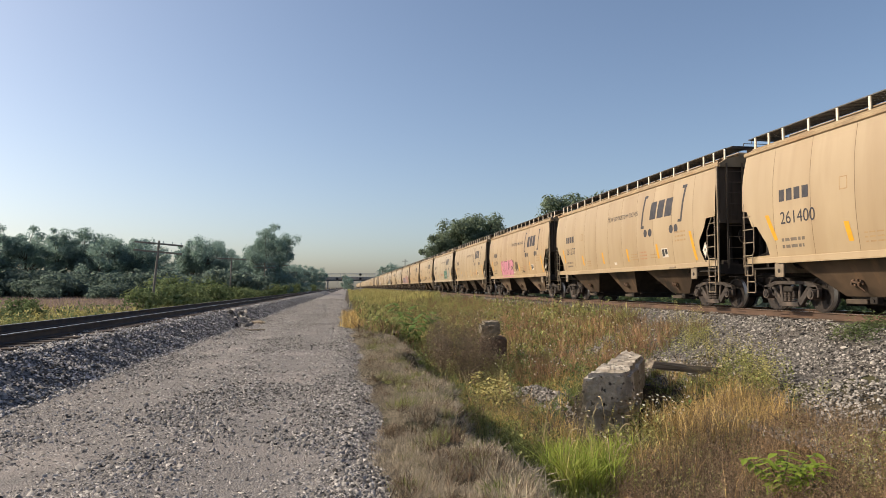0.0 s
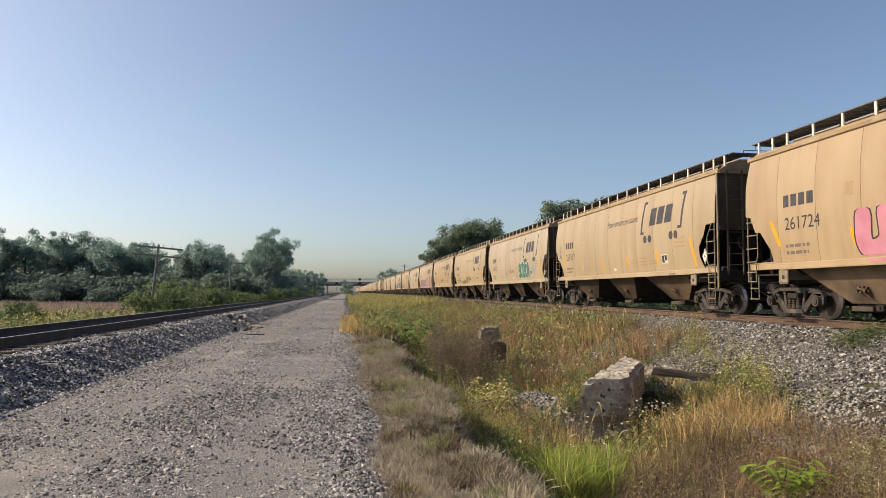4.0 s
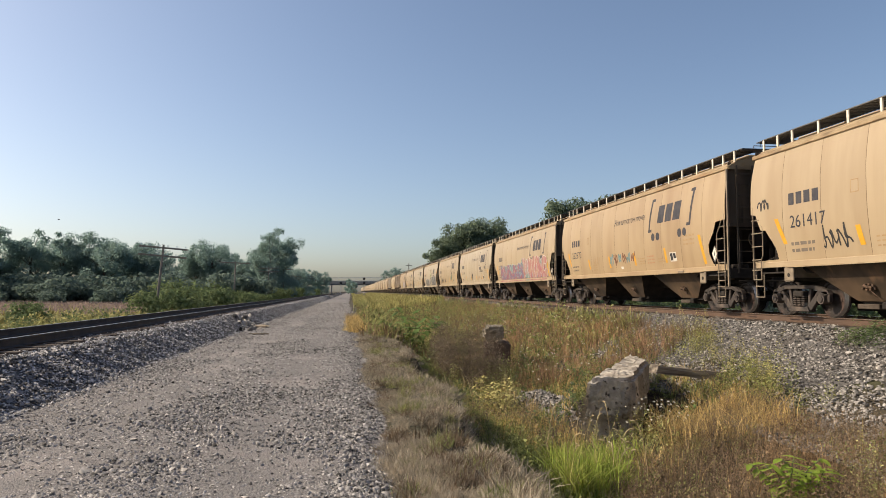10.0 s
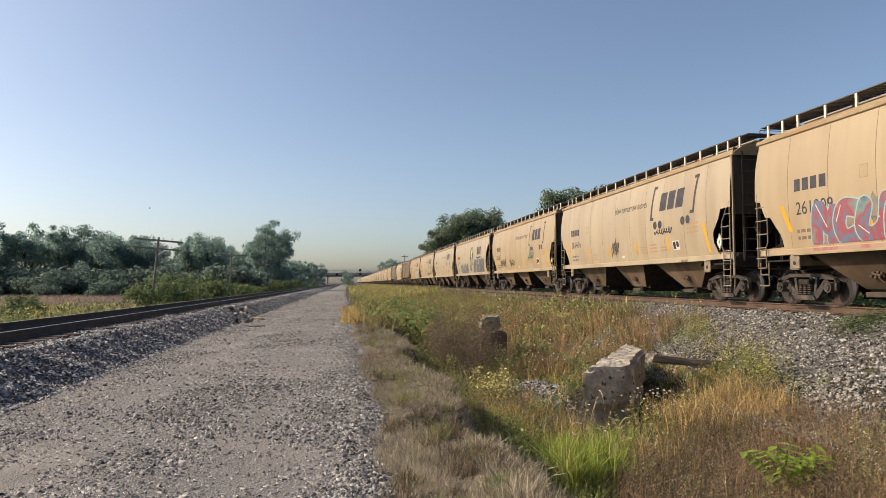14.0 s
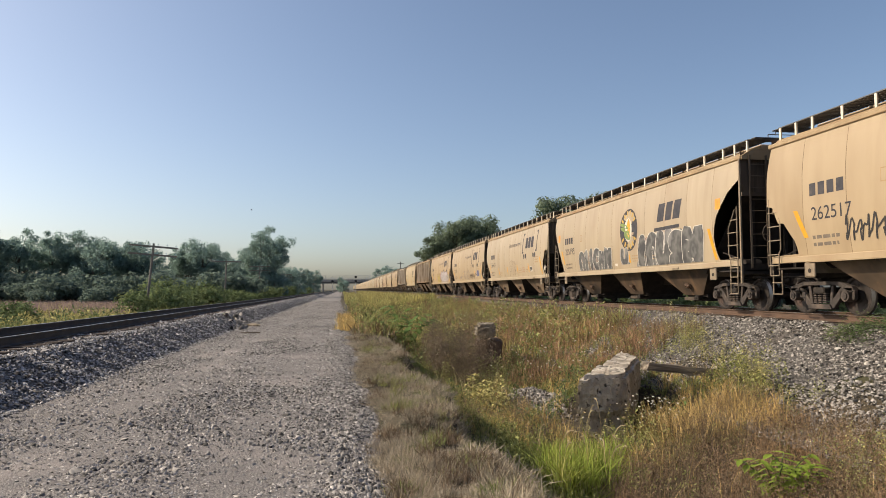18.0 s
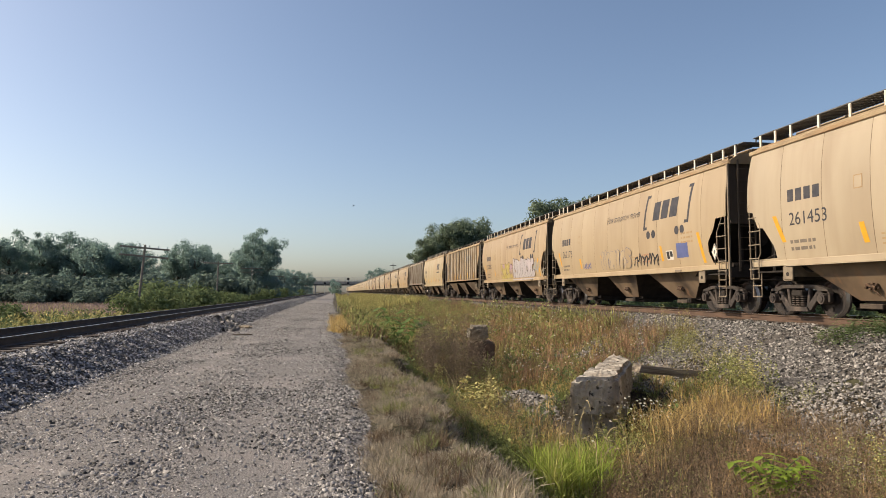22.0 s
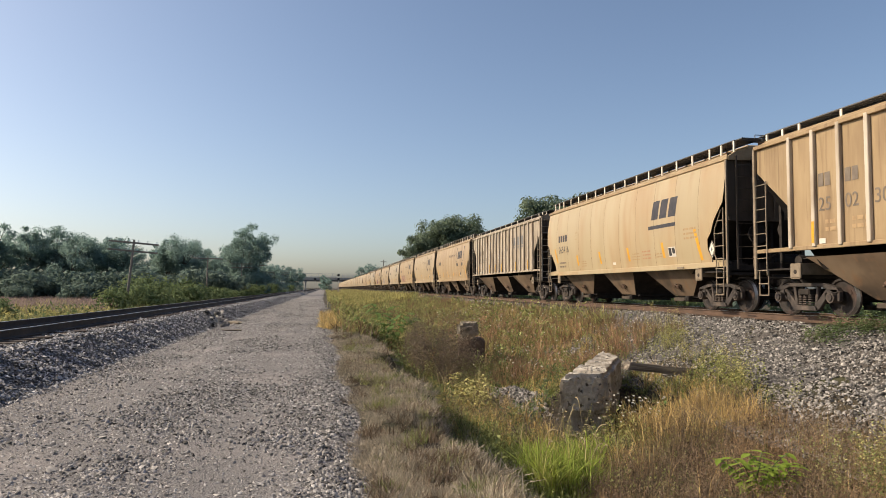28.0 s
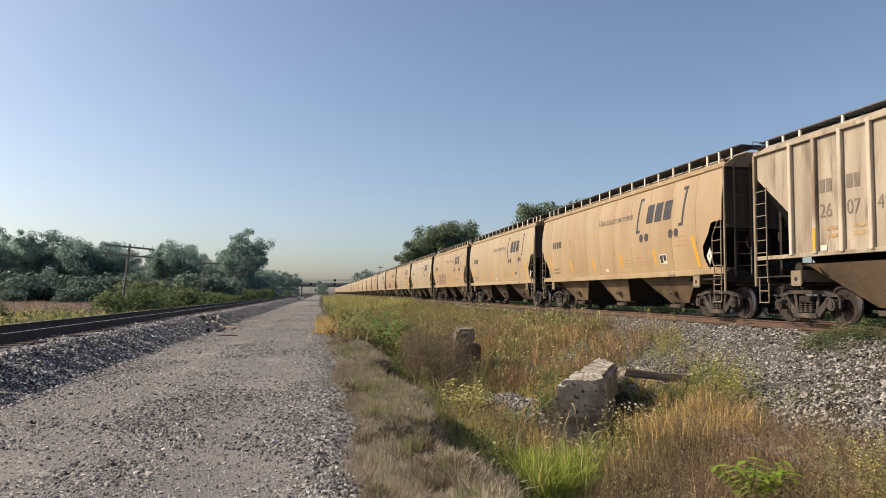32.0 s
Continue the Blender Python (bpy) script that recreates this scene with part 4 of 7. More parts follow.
def cut_b(length):
    def cut(z):
        b = 0.68 if z > 3.66 or z < 1.47 else float(np.interp(z, *zip(*ROUND_GAP)))
        if z >= 3.6 or z < 1.47:
            return 0.66, length - b
        k = (z - 1.38) / 2.22
        return 1.95 - 1.2 * k ** 1.2, length - b
    return cut


def curved_car(name, length, cut, n_panels, kinds, knee):
    car = tagged(new(name), "tan covered grain hopper car with dark lettering on the track", "hopper car", "grain hopper cars")
    h = length / 2
    c = cut(length)
    lo, hi = 0.66, length - 0.62
    lines = seams(length, n_panels)
    for a, b in zip(lines, lines[1:]):
        bm = bmesh.new()
        side_panel(bm, a + 0.007, b - 0.007, length, c)
        smooth(part("side_panel", bm, kinds["side"], car))
    bm = bmesh.new()
    side_panel(bm, lo, hi, length, c, 1, 24, False)
    smooth(part("side_wall", bm, kinds["side"], car))
    # grimy inner shell behind the seams
    bm = bmesh.new()
    side_panel(bm, lo, hi, length, c, -1, 24, False)
    for v in bm.verts:
        v.co.x += 0.004
    part("inner_shell", bm, "seam", car)
    bm = bmesh.new()
    roof_bm(bm, length, 0.62)
    part("roof", bm, kinds["roof"], car)
    bm = bmesh.new()
    for sx in (-1, 1):
        box(bm, sx * 1.44, sx * 1.515, -h + 0.64, h - 0.64, 4.285, 4.40, 0.02)
    part("eave", bm, kinds["roof"], car)
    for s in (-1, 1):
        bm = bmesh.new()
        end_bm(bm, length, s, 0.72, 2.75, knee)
        part("end_wall", bm, "tan_end", car, "dusty upright end wall, darkened brown for shade")
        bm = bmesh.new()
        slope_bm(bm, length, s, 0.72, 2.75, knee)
        part("slope_sheet", bm, "under", car, "near-black slope sheet")
    for sx in (-1, 1):
        bm = bmesh.new()
        box(bm, sx * 1.47, sx * 1.545, -h + 0.70, h - 0.72, 1.27, 1.42, 0.012)
        box(bm, sx * 1.44, sx * 1.575, -h + 2.1, h - 2.1, 1.255, 1.275)
        part("side_sill", bm, kinds["side"], car)
    understuff(car, length, kinds)
    gates(car, (-4.3 * length / 17.3, 0, 4.3 * length / 17.3), kinds)
    boards(car, length, 14)
    ladders(car, length, "ladder")
    # diamond placard on its bracket in the near opening
    for bm in [bmesh.new()] if cut != cut_b else []:
        box(bm, -1.522, -1.50, -h + 1.42, -h + 1.46, 1.42, 2.0)
        part("placard_bracket", bm, "under", car)
        for name, r, x, m in (("placard", 0.21, 1.530, "post"), ("placard_border", 0.195, 1.533, "grey"), ("placard_face", 0.165, 1.536, "post"), ("placard_mark", 0.06, 1.539, "grey")):
            bm = bmesh.new()
            prism(bm, [(-h + 1.44, 1.80 - 1.2 * r), (-h + 1.44 + 0.8 * r, 1.80), (-h + 1.44, 1.80 + 1.2 * r), (-h + 1.44 - 0.8 * r, 1.80)], -x, -x + 0.008)
            if name == "placard":
                board = part(name, bm, m, car, "white diamond placard")
            else:
                part(name, bm, m, board)
    for d0, z0, h1, lean in ((2.05, 1.85, 0.68, -0.32), (4.72, 1.66, 0.45, -0.10), (7.28, 1.64, 0.50, -0.12), (9.93, 1.65, 0.50, -0.10), (12.58, 1.66, 0.52, -0.10), (length - 2.05, 1.5, 0.95, -0.28)):
        on_side("reflector_stripe", rect(d0, d0 + 0.15, z0, z0 + h1, lean), car, "yellow", length)
    bars("stencil_notice", [(2.35, 3.25, 1.80, 0.08), (2.35, 3.2, 1.63, 0.08)], car, "faded", length)
    bars("stencil_notice", [(5.2, 5.75, z, 0.035) for z in (1.60, 1.70, 1.80)] + [(10.25, 10.9, z, 0.035) for z in (1.68, 1.78, 1.88)] + [(12.0, 12.5, z, 0.035) for z in (1.70, 1.80)], car, "faint", length)
    bars("stencil_notice", [(11.1, 11.7, z, 0.05) for z in (1.68, 1.80, 1.92)], car, "faint_red", length)
    bars("stencil_notice", [(14.0, 14.75, z, 0.06) for z in (2.18, 2.32, 2.46)], car, "faint", length)
    on_side("stencil_box", rect(4.55, 4.80, 2.83, 3.13, 0, 1), car, "faint", length)
    on_side("stencil_box", rect(4.575, 4.775, 2.855, 3.105, 0, 1), car, kinds["side"], length, 0.006)
    words("lettering", "C", 4.64, 2.88, 0.08, 0.11, car, "navy", length)
    on_side("tracking_panel", rect(12.97, 13.43, 1.68, 2.00, -0.04), car, "white", length)
    on_side("tracking_panel", rect(13.00, 13.18, 1.715, 1.965, -0.03), car, "black", length, 0.007)
    on_side("tracking_panel", rect(13.22, 13.39, 1.78, 1.965, -0.03), car, "black", length, 0.007)
    on_side("small_sign", rect(8.5, 8.75, 1.56, 1.66, 0, 1), car, "white", length)
    bm = bmesh.new()
    box(bm, -1.575, -1.53, h - 13.9, h - 13.5, 1.25, 1.34, 0.008)
    part("marker_light", bm, "ladder", car)
    # the owner's mark under the car's number place, as a plain bar group
    on_side("owner_mark", [q for i in range(4) for q in rect(2.35 + i * 0.30, 2.57 + i * 0.30, 2.82, 3.12, 0.0)], car, "navy", length)
    return car


def mark_a(car, length):
    """Slogan, brackets, dots and the plain-slab mark of the newer paint."""
    words("slogan", "How tomorrow moves", 7.95, 3.36, 3.05, 0.27, car, "navy", length, 0.25)
    for d, s in ((11.25, 1), (14.35, -1)):
        polys = rect(d + 0.06, d + 0.18, 2.82, 4.02, 0.26, 6)
        polys += rect(d + 0.06 - (0.16 if s < 0 else 0), d + 0.06 + (0.28 if s > 0 else 0.12), 2.82, 2.92, 0.02, 1)
        polys += rect(d + 0.31 - (0.16 if s < 0 else 0), d + 0.33 + (0.26 if s > 0 else 0.12), 3.93, 4.03, 0.02, 1)
        on_side("bracket_mark", polys, car, "navy", length)
    for d in (11.70, 12.08, 13.74, 14.1):
        on_side("dot_mark", disc(d, 2.63, 0.145), car, "navy", length)
    on_side("owner_logo", logo_blocks(12.05, 3.10, 1.75, 0.62), car, "navy", length, label="dark plain-slab mark")


def mark_b(car, length, shift=0.0):
    d = length - 17.3 + shift
    on_side("owner_logo", logo_blocks(11.6 + d, 2.98, 1.7, 0.62), car, "navy", length, label="dark plain-slab mark, underlined")
    on_side("underline", rect(11.4 + d, 13.25 + d, 2.66, 2.78, 0, 1), car, "navy", length)


def ribbed_car(name, length, kinds):
    car = tagged(new(name), "weathered flat-sided hopper car with upright ribs on the track", "hopper car", "grain hopper cars")
    h = length / 2
    ribs = [2.08 + (length - 4.16) * i / 17 for i in range(18)]
    # flat sheets between ribs, end sheets cut on the slant
    zb, zt = 1.66, 4.30
    for a, b in zip(ribs, ribs[1:]):
        bm = bmesh.new()
        box(bm, -1.52, -1.50, h - b, h - a, zb, zt)
        part("side_panel", bm, kinds["side"], car)
    bm = bmesh.new()
    box(bm, 1.50, 1.52, -h + 2.08, h - 2.08, zb, zt)
    part("side_wall", bm, kinds["side"], car)
    for s in (-1, 1):
        for sx in (-1, 1):
            bm = bmesh.new()
            prism(bm, [(s * (h - 2.08), zb), (s * (h - 2.08), zt), (s * (h - 0.74), zt), (s * (h - 0.74), 3.66), (s * (h - 1.95), 2.65), (s * (h - 1.95), zb)], sx * 1.52, sx * 1.50)
            part("end_panel", bm, kinds["side"], car)
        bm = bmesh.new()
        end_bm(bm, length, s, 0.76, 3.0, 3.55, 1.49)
        part("end_wall", bm, "tan_end", car, "dusty upright end wall, darkened brown for shade")
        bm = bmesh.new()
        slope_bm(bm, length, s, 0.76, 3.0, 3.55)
        part("slope_sheet", bm, "under", car, "near-black slope sheet")
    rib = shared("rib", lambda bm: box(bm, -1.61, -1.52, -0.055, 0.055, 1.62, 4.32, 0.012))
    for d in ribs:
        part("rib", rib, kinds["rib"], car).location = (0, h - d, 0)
    bm = bmesh.new()
    roof_bm(bm, length, 0.70)
    part("roof", bm, kinds["side"], car)
    for sx in (-1, 1):
        bm = bmesh.new()
        box(bm, sx * 1.50, sx * 1.60, -h + 0.7, h - 0.7, 4.26, 4.36, 0.01)
        part("eave", bm, kinds["side"], car)
        bm = bmesh.new()
        box(bm, sx * 1.50, sx * 1.57, -h + 0.66, h - 0.66, 1.56, 1.66, 0.01)
        part("side_sill", bm, kinds["side"], car)
        for s in (-1, 1):
            bm = bmesh.new()
            box(bm, sx * 1.53, sx * 1.60, s * (h - 0.66), s * (h - 0.74), 0.9, 4.3, 0.006)
            part("corner_post", bm, kinds["trim"], car)
    understuff(car, length, kinds)
    gates(car, (-4.5, 0, 4.5), kinds, 1.47)
    boards(car, length, 11)
    # the walkways of this kind of car lie close on the roof
    for ob in car.children:
        if ob.name.startswith(("running_board", "end_walkway", "walkway_post")):
            ob.location.z -= 0.15
    for s in (-1, 1):
        for sx in (-1, 1):
            o = part("ladder", shared("ladder_tall", lambda bm: ladder_bm(bm, 0.42, 1.0, 3.4, 8)), kinds["trim"], car)
            o.location = (sx * 1.57, s * (h - 0.95) - 0.21, 0)
            o = part("stirrup", shared("stirrup", lambda bm: stirrup_bm(bm, 0.36)), kinds["trim"], car)
            o.location = (sx * 1.54, s * (h - 0.98) - 0.18, 0)
    # full-height ladder and grab rails on the end wall
    bm = bmesh.new()
    for x in (-1.50, -1.06):
        box(bm, x - 0.02, x + 0.02, -h + 0.60, -h + 0.64, 1.05, 4.30, 0.004)
    for i in range(10):
        z = 1.2 + i * 0.335
        tube(bm, (-1.50, -h + 0.61, z), (-1.06, -h + 0.61, z), 0.016, 5)
    for z in (2.3, 2.95):
        tube(bm, (-1.06, -h + 0.62, z), (0.9, -h + 0.62, z), 0.016, 5)
    part("end_ladder", bm, "rib_pale", car)
    for i in (1, 5, 7, 9, 13, 16):
        on_side("reflector_stripe", rect(ribs[i] - 0.045, ribs[i] + 0.045, 1.70, 2.20, 0, 1), car, "yellow", length, flat=1.611)
    bars("stencil_notice", [(3.2, 3.6, 1.95, 0.09), (3.2, 3.6, 2.12, 0.09), (4.0, 4.5, 1.95, 0.09), (4.0, 4.5, 2.12, 0.09)], car, "faint", length, flat=1.525)
    on_side("small_sign", rect(3.0, 3.2, 1.68, 1.80, 0, 1), car, "white", length, flat=1.53)
    on_side("tracking_panel", rect(13.05, 13.45, 2.0, 2.3, 0, 1), car, "grey", length, flat=1.525)
    on_side("owner_mark", rect(3.0, 3.17, 2.98, 3.28, 0, 1) + rect(3.21, 3.38, 2.98, 3.28, 0, 1) + rect(3.82, 3.99, 2.98, 3.28, 0, 1) + rect(4.03, 4.2, 2.98, 3.28, 0, 1), car, "faded", length, flat=1.525)
    on_side("placard_mark", [[(ribs[7] + 0.42 + 0.26 * u, 1.98 + 0.34 * v) for u, v in ((0, -1), (1, 0), (0, 1), (-1, 0))]], car, "faded", length, flat=1.525)
    frame_d, frame_z = ribs[10] + 0.12, 2.95
    on_side("framed_notice", rect(frame_d, frame_d + 0.56, frame_z, frame_z + 0.02, 0, 1) + rect(frame_d, frame_d + 0.56, frame_z + 0.36, frame_z + 0.38, 0, 1) + rect(frame_d, frame_d + 0.02, frame_z, frame_z + 0.38, 0, 1) + rect(frame_d + 0.54, frame_d + 0.56, frame_z, frame_z + 0.38, 0, 1), car, "faded", length, flat=1.525)
    bars("stencil_notice", [(frame_d + 0.08, frame_d + 0.48, frame_z + 0.08, 0.07), (frame_d + 0.12, frame_d + 0.44, frame_z + 0.22, 0.07)], car, "faded", length, flat=1.525)
    for i in (12, 13, 14):
        on_side("owner_logo", [q for q in logo_blocks(ribs[i] + 0.14, 3.18, 1.75, 0.48, 0)[:8]] + rect(ribs[i] + 0.12, ribs[i] + 0.68, 3.02, 3.09, 0, 1), car, "grey", length, flat=1.525)
    return car


KIND_A = dict(side="tan", roof="tan_roof", bay="bay", trim="ladder")
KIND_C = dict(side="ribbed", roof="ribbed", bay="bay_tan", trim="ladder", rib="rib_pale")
KIND_T = dict(side="ribbed_tan", roof="ribbed_tan", bay="bay_tan", trim="ladder", rib="tan_roof")
proto_a = curved_car("hopper_car", CAR_A, cut_a, 11, KIND_A, 2.62)
mark_a(proto_a, CAR_A)
proto_b = curved_car("hopper_car", CAR_B, cut_b, 11, KIND_A, 3.3)
mark_b(proto_b, CAR_B)
proto_d = curved_car("hopper_car", CAR_D, cut_d, 11, KIND_A, 2.62)
mark_b(proto_d, CAR_D, 0.65)
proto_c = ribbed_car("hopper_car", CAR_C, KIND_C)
proto_t = ribbed_car("hopper_car", CAR_C, KIND_T)
wheel_rims()


def far_car():
    """The same car in fewer pieces, for the far end of the train."""
    length, h = CAR_A, CAR_A / 2
    car = tagged(new("hopper_car"), "tan covered grain hopper car far along the train", "hopper car", "grain hopper cars")
    bm = bmesh.new()
    side_panel(bm, 0.66, length - 0.62, length, cut_a(length), -1, 8, False)
    side_panel(bm, 0.66, length - 0.62, length, cut_a(length), 1, 8, False)
    smooth(part("side_wall", bm, "tan", car))
    bm = bmesh.new()
    roof_bm(bm, length, 0.62)
    part("roof", bm, "tan_roof", car)
    for s in (-1, 1):
        bm = bmesh.new()
        end_bm(bm, length, s, 0.72, 2.75, 2.62)
        part("end_wall", bm, "tan_end", car)
        bm = bmesh.new()
        box(bm, -1.5, 1.5, s * (h - 0.62), s * (h - 2.2), 0.9, 1.3)
        box(bm, -0.2, 0.2, s * h, s * (h - 0.9), 0.7, 0.98)
        part("end_platform", bm, "under", car)
        truck(car, s * (h - 1.87), True)
    for sx in (-1, 1):
        bm = bmesh.new()
        box(bm, sx * 1.44, sx * 1.53, -h + 0.64, h - 0.64, 1.19, 1.395)
        part("side_sill", bm, "tan", car)
    for y in (-4.3, 0, 4.3):
        b = part("hopper_bay", shared("bay_middle", lambda bm: bay_bm(bm, 1.8, 0.6, 1.42, 0.9)), "bay", car)
        b.location = (0, y, 0)
        for s in (-1, 1):
            part("end_sheet", shared("bay_end_far%d" % s, lambda bm: bay_end_bm(bm, s, 1.8, 0.6, 1.42, 0.9)), "under", b)
    bm = bmesh.new()
    for s in (-1, 1):
        box(bm, s * 1.0, s * 0.54, -h + 0.15, h - 0.15, 4.775, 4.80)
    part("running_board", bm, "grate", car)
    on_side("owner_logo", logo_blocks(12.05, 3.10, 1.75, 0.62), car, "navy", length)
    return car


proto_far = far_car()

# number, prototype; the numbers that can be read
TRAIN = [("261400", "a"), ("261237", "a"), ("261724", "a"), ("261317", "a"), ("261162", "a"), ("261417", "a"), ("262973", "a"), ("261909", "a"), ("261416", "a"), ("262517", "a"),
         ("265195", "b"), ("261453", "a"), ("262173", "a"), ("262893", "a"), ("250230", "t"), ("265416", "d"), ("260749", "c"), ("", "a"), ("", "a")]
PROTO = {"a": proto_a, "b": proto_b, "d": proto_d, "c": proto_c, "t": proto_t, "f": proto_far}
LENGTH = {"a": CAR_A, "b": CAR_B, "d": CAR_D, "c": CAR_C, "t": CAR_C, "f": CAR_A}
used, CARS = set(), []
for i in range(len(COUPLINGS) - 1):
    number, kind = TRAIN[i] if i < len(TRAIN) else ("", "a" if i < 25 else "f")
    y = (COUPLINGS[i] + COUPLINGS[i + 1]) / 2
    place = pose(TRAIN_X, y, RAIL_R)
    if kind in used:
        car = copy_thing(PROTO[kind], place)
    else:
        car = PROTO[kind]
        car.matrix_basis = place
        used.add(kind)
    CARS.append((car, kind, y))
# each car's own number, after all copies are made
for i, (car, kind, y) in enumerate(CARS[:len(TRAIN)]):
    number = TRAIN[i][0]
    if number and kind in "abd":
        words("car_number", number, 2.38, 2.24 if kind == "a" else 2.30, 1.3, 0.31, car, "navy", LENGTH[kind], 0.02)
    elif number:
        for part_no, d in ((number[:2], 3.0), (number[2:4], 3.82), (number[4:], 4.64)):
            words("car_number", part_no, d, 2.42, 0.38, 0.31, car, "faded", LENGTH[kind], flat=1.525)
# some cars are paler, some warmer and dirtier
for i, (car, kind, y) in enumerate(CARS):
    tone = {2: "tan_warm", 4: "tan_pale", 6: "tan_warm", 8: "tan_pale", 10: "tan_pale", 11: "tan_pale", 13: "tan_warm", 15: "tan_rust", 17: "tan_warm"}.get(i, ("tan", "tan_warm", "tan_pale")[i * 7 % 3] if i > 18 else "tan")
    for ob in car.children:
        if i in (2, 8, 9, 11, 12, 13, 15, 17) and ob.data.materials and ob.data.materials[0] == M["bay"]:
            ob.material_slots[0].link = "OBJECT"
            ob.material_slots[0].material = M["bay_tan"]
        if tone != "tan" and ob.data.materials and ob.data.materials[0] == M["tan"]:
            ob.material_slots[0].link = "OBJECT"
            ob.material_slots[0].material = M[tone]


# ---- spray paint on single cars ----
def mural_paint(name, colours, scale=1.3):
    """Spray paint whose colours run into one another, rubbed thin in places."""
    m = mat("spray_" + name, colours[0], colours[1 % len(colours)], 0.55, scale, stretch=(1, 1, 0.8), shift=True)
    nodes, link = m.node_tree.nodes, m.node_tree.links.new
    co, n, r = nodes.new("ShaderNodeTexCoord"), nodes.new("ShaderNodeTexNoise"), nodes.new("ShaderNodeValToRGB")
    n.inputs["Scale"].default_value, n.inputs["Detail"].default_value = scale, 3.0
    link(co.outputs["Object"], n.inputs["Vector"])
    link(n.outputs["Fac"], r.inputs["Fac"])
    k = len(colours)
    while len(r.color_ramp.elements) < k:
        r.color_ramp.elements.new(0.5)
    for i, c in enumerate(colours):
        r.color_ramp.elements[i].position = 0.30 + 0.40 * (i + 0.5) / k
        r.color_ramp.elements[i].color = (*c, 1)
    link(r.outputs[0], nodes["Principled BSDF"].inputs["Base Color"])
    M[name] = m


mural_paint("fill_pink", [(0.42, 0.16, 0.22), (0.47, 0.20, 0.26), (0.44, 0.19, 0.23)])
mural_paint("fill_green", [(0.03, 0.11, 0.085), (0.045, 0.14, 0.105), (0.05, 0.12, 0.10)])
mural_paint("fill_cool", [(0.09, 0.17, 0.19), (0.28, 0.06, 0.08), (0.11, 0.15, 0.22), (0.28, 0.07, 0.085), (0.15, 0.23, 0.22), (0.11, 0.10, 0.15)], 0.9)
mural_paint("fill_warm", [(0.36, 0.16, 0.15), (0.34, 0.21, 0.19), (0.37, 0.23, 0.16), (0.32, 0.11, 0.12), (0.34, 0.22, 0.21), (0.14, 0.21, 0.18)], 0.9)
mural_paint("fill_steel", [(0.06, 0.06, 0.062), (0.15, 0.145, 0.14), (0.07, 0.07, 0.072), (0.20, 0.195, 0.19)], 1.1)
mural_paint("fill_lime", [(0.36, 0.28, 0.07), (0.40, 0.32, 0.12), (0.34, 0.26, 0.07), (0.33, 0.22, 0.25)], 1.2)
mural_paint("fill_silver", [(0.40, 0.36, 0.35), (0.34, 0.31, 0.31), (0.42, 0.36, 0.37)], 2.0)
mural_paint("mist_dark", [(0.20, 0.145, 0.10), (0.10, 0.11, 0.105), (0.26, 0.18, 0.14), (0.16, 0.17, 0.16)], 2.4)


def curve(pts, n=7):
    """A smooth line through the points."""
    out = []
    for i in range(len(pts) - 1):
        p0, p1, p2, p3 = (Vector(pts[min(max(k, 0), len(pts) - 1)]) for k in (i - 1, i, i + 1, i + 2))
        for j in range(n):
            t = j / n
            out.append(0.5 * (2 * p1 + (p2 - p0) * t + (2 * p0 - 5 * p1 + 4 * p2 - p3) * t * t + (3 * p1 - p0 - 3 * p2 + p3) * t ** 3))
    return out + [Vector(pts[-1])]


def stroke(pts, w, low, high):
    """A fat line with round ends, as quads."""
    line = curve(pts)
    polys, rows = [], []
    for i, p in enumerate(line):
        t = (line[min(i + 1, len(line) - 1)] - line[max(i - 1, 0)]).normalized()
        s = Vector((-t.y, t.x)) * w / 2
        rows.append((p - s, p + s))
    fit = lambda p: (p.x, min(max(p.y, low), high))
    for (a, b), (c1, d1) in zip(rows, rows[1:]):
        for k in range(3):
            u, v = k / 3, (k + 1) / 3
            polys.append([fit(a.lerp(b, u)), fit(c1.lerp(d1, u)), fit(c1.lerp(d1, v)), fit(a.lerp(b, v))])
    for end in (line[0], line[-1]):
        ring = [fit(end + Vector((math.cos(0.5236 * k), math.sin(0.5236 * k))) * w / 2) for k in range(12)]
        polys += [[fit(end), ring[k], ring[(k + 1) % 12]] for k in range(12)]
    return polys


SHAPES = [[(0.5, 0.05), (0.46, 0.5), (0.55, 0.95)],
          [(0.2, 0.92), (0.15, 0.3), (0.45, 0.06), (0.78, 0.3), (0.82, 0.95)],
          [(0.85, 0.85), (0.4, 0.95), (0.2, 0.7), (0.7, 0.42), (0.75, 0.15), (0.2, 0.08)],
          [(0.18, 0.06), (0.2, 0.7), (0.5, 0.95), (0.78, 0.7), (0.82, 0.06)],
          [(0.8, 0.85), (0.35, 0.9), (0.15, 0.45), (0.4, 0.08), (0.85, 0.2)],
          [(0.2, 0.06), (0.24, 0.95), (0.6, 0.35), (0.85, 0.93), (0.8, 0.06)]]


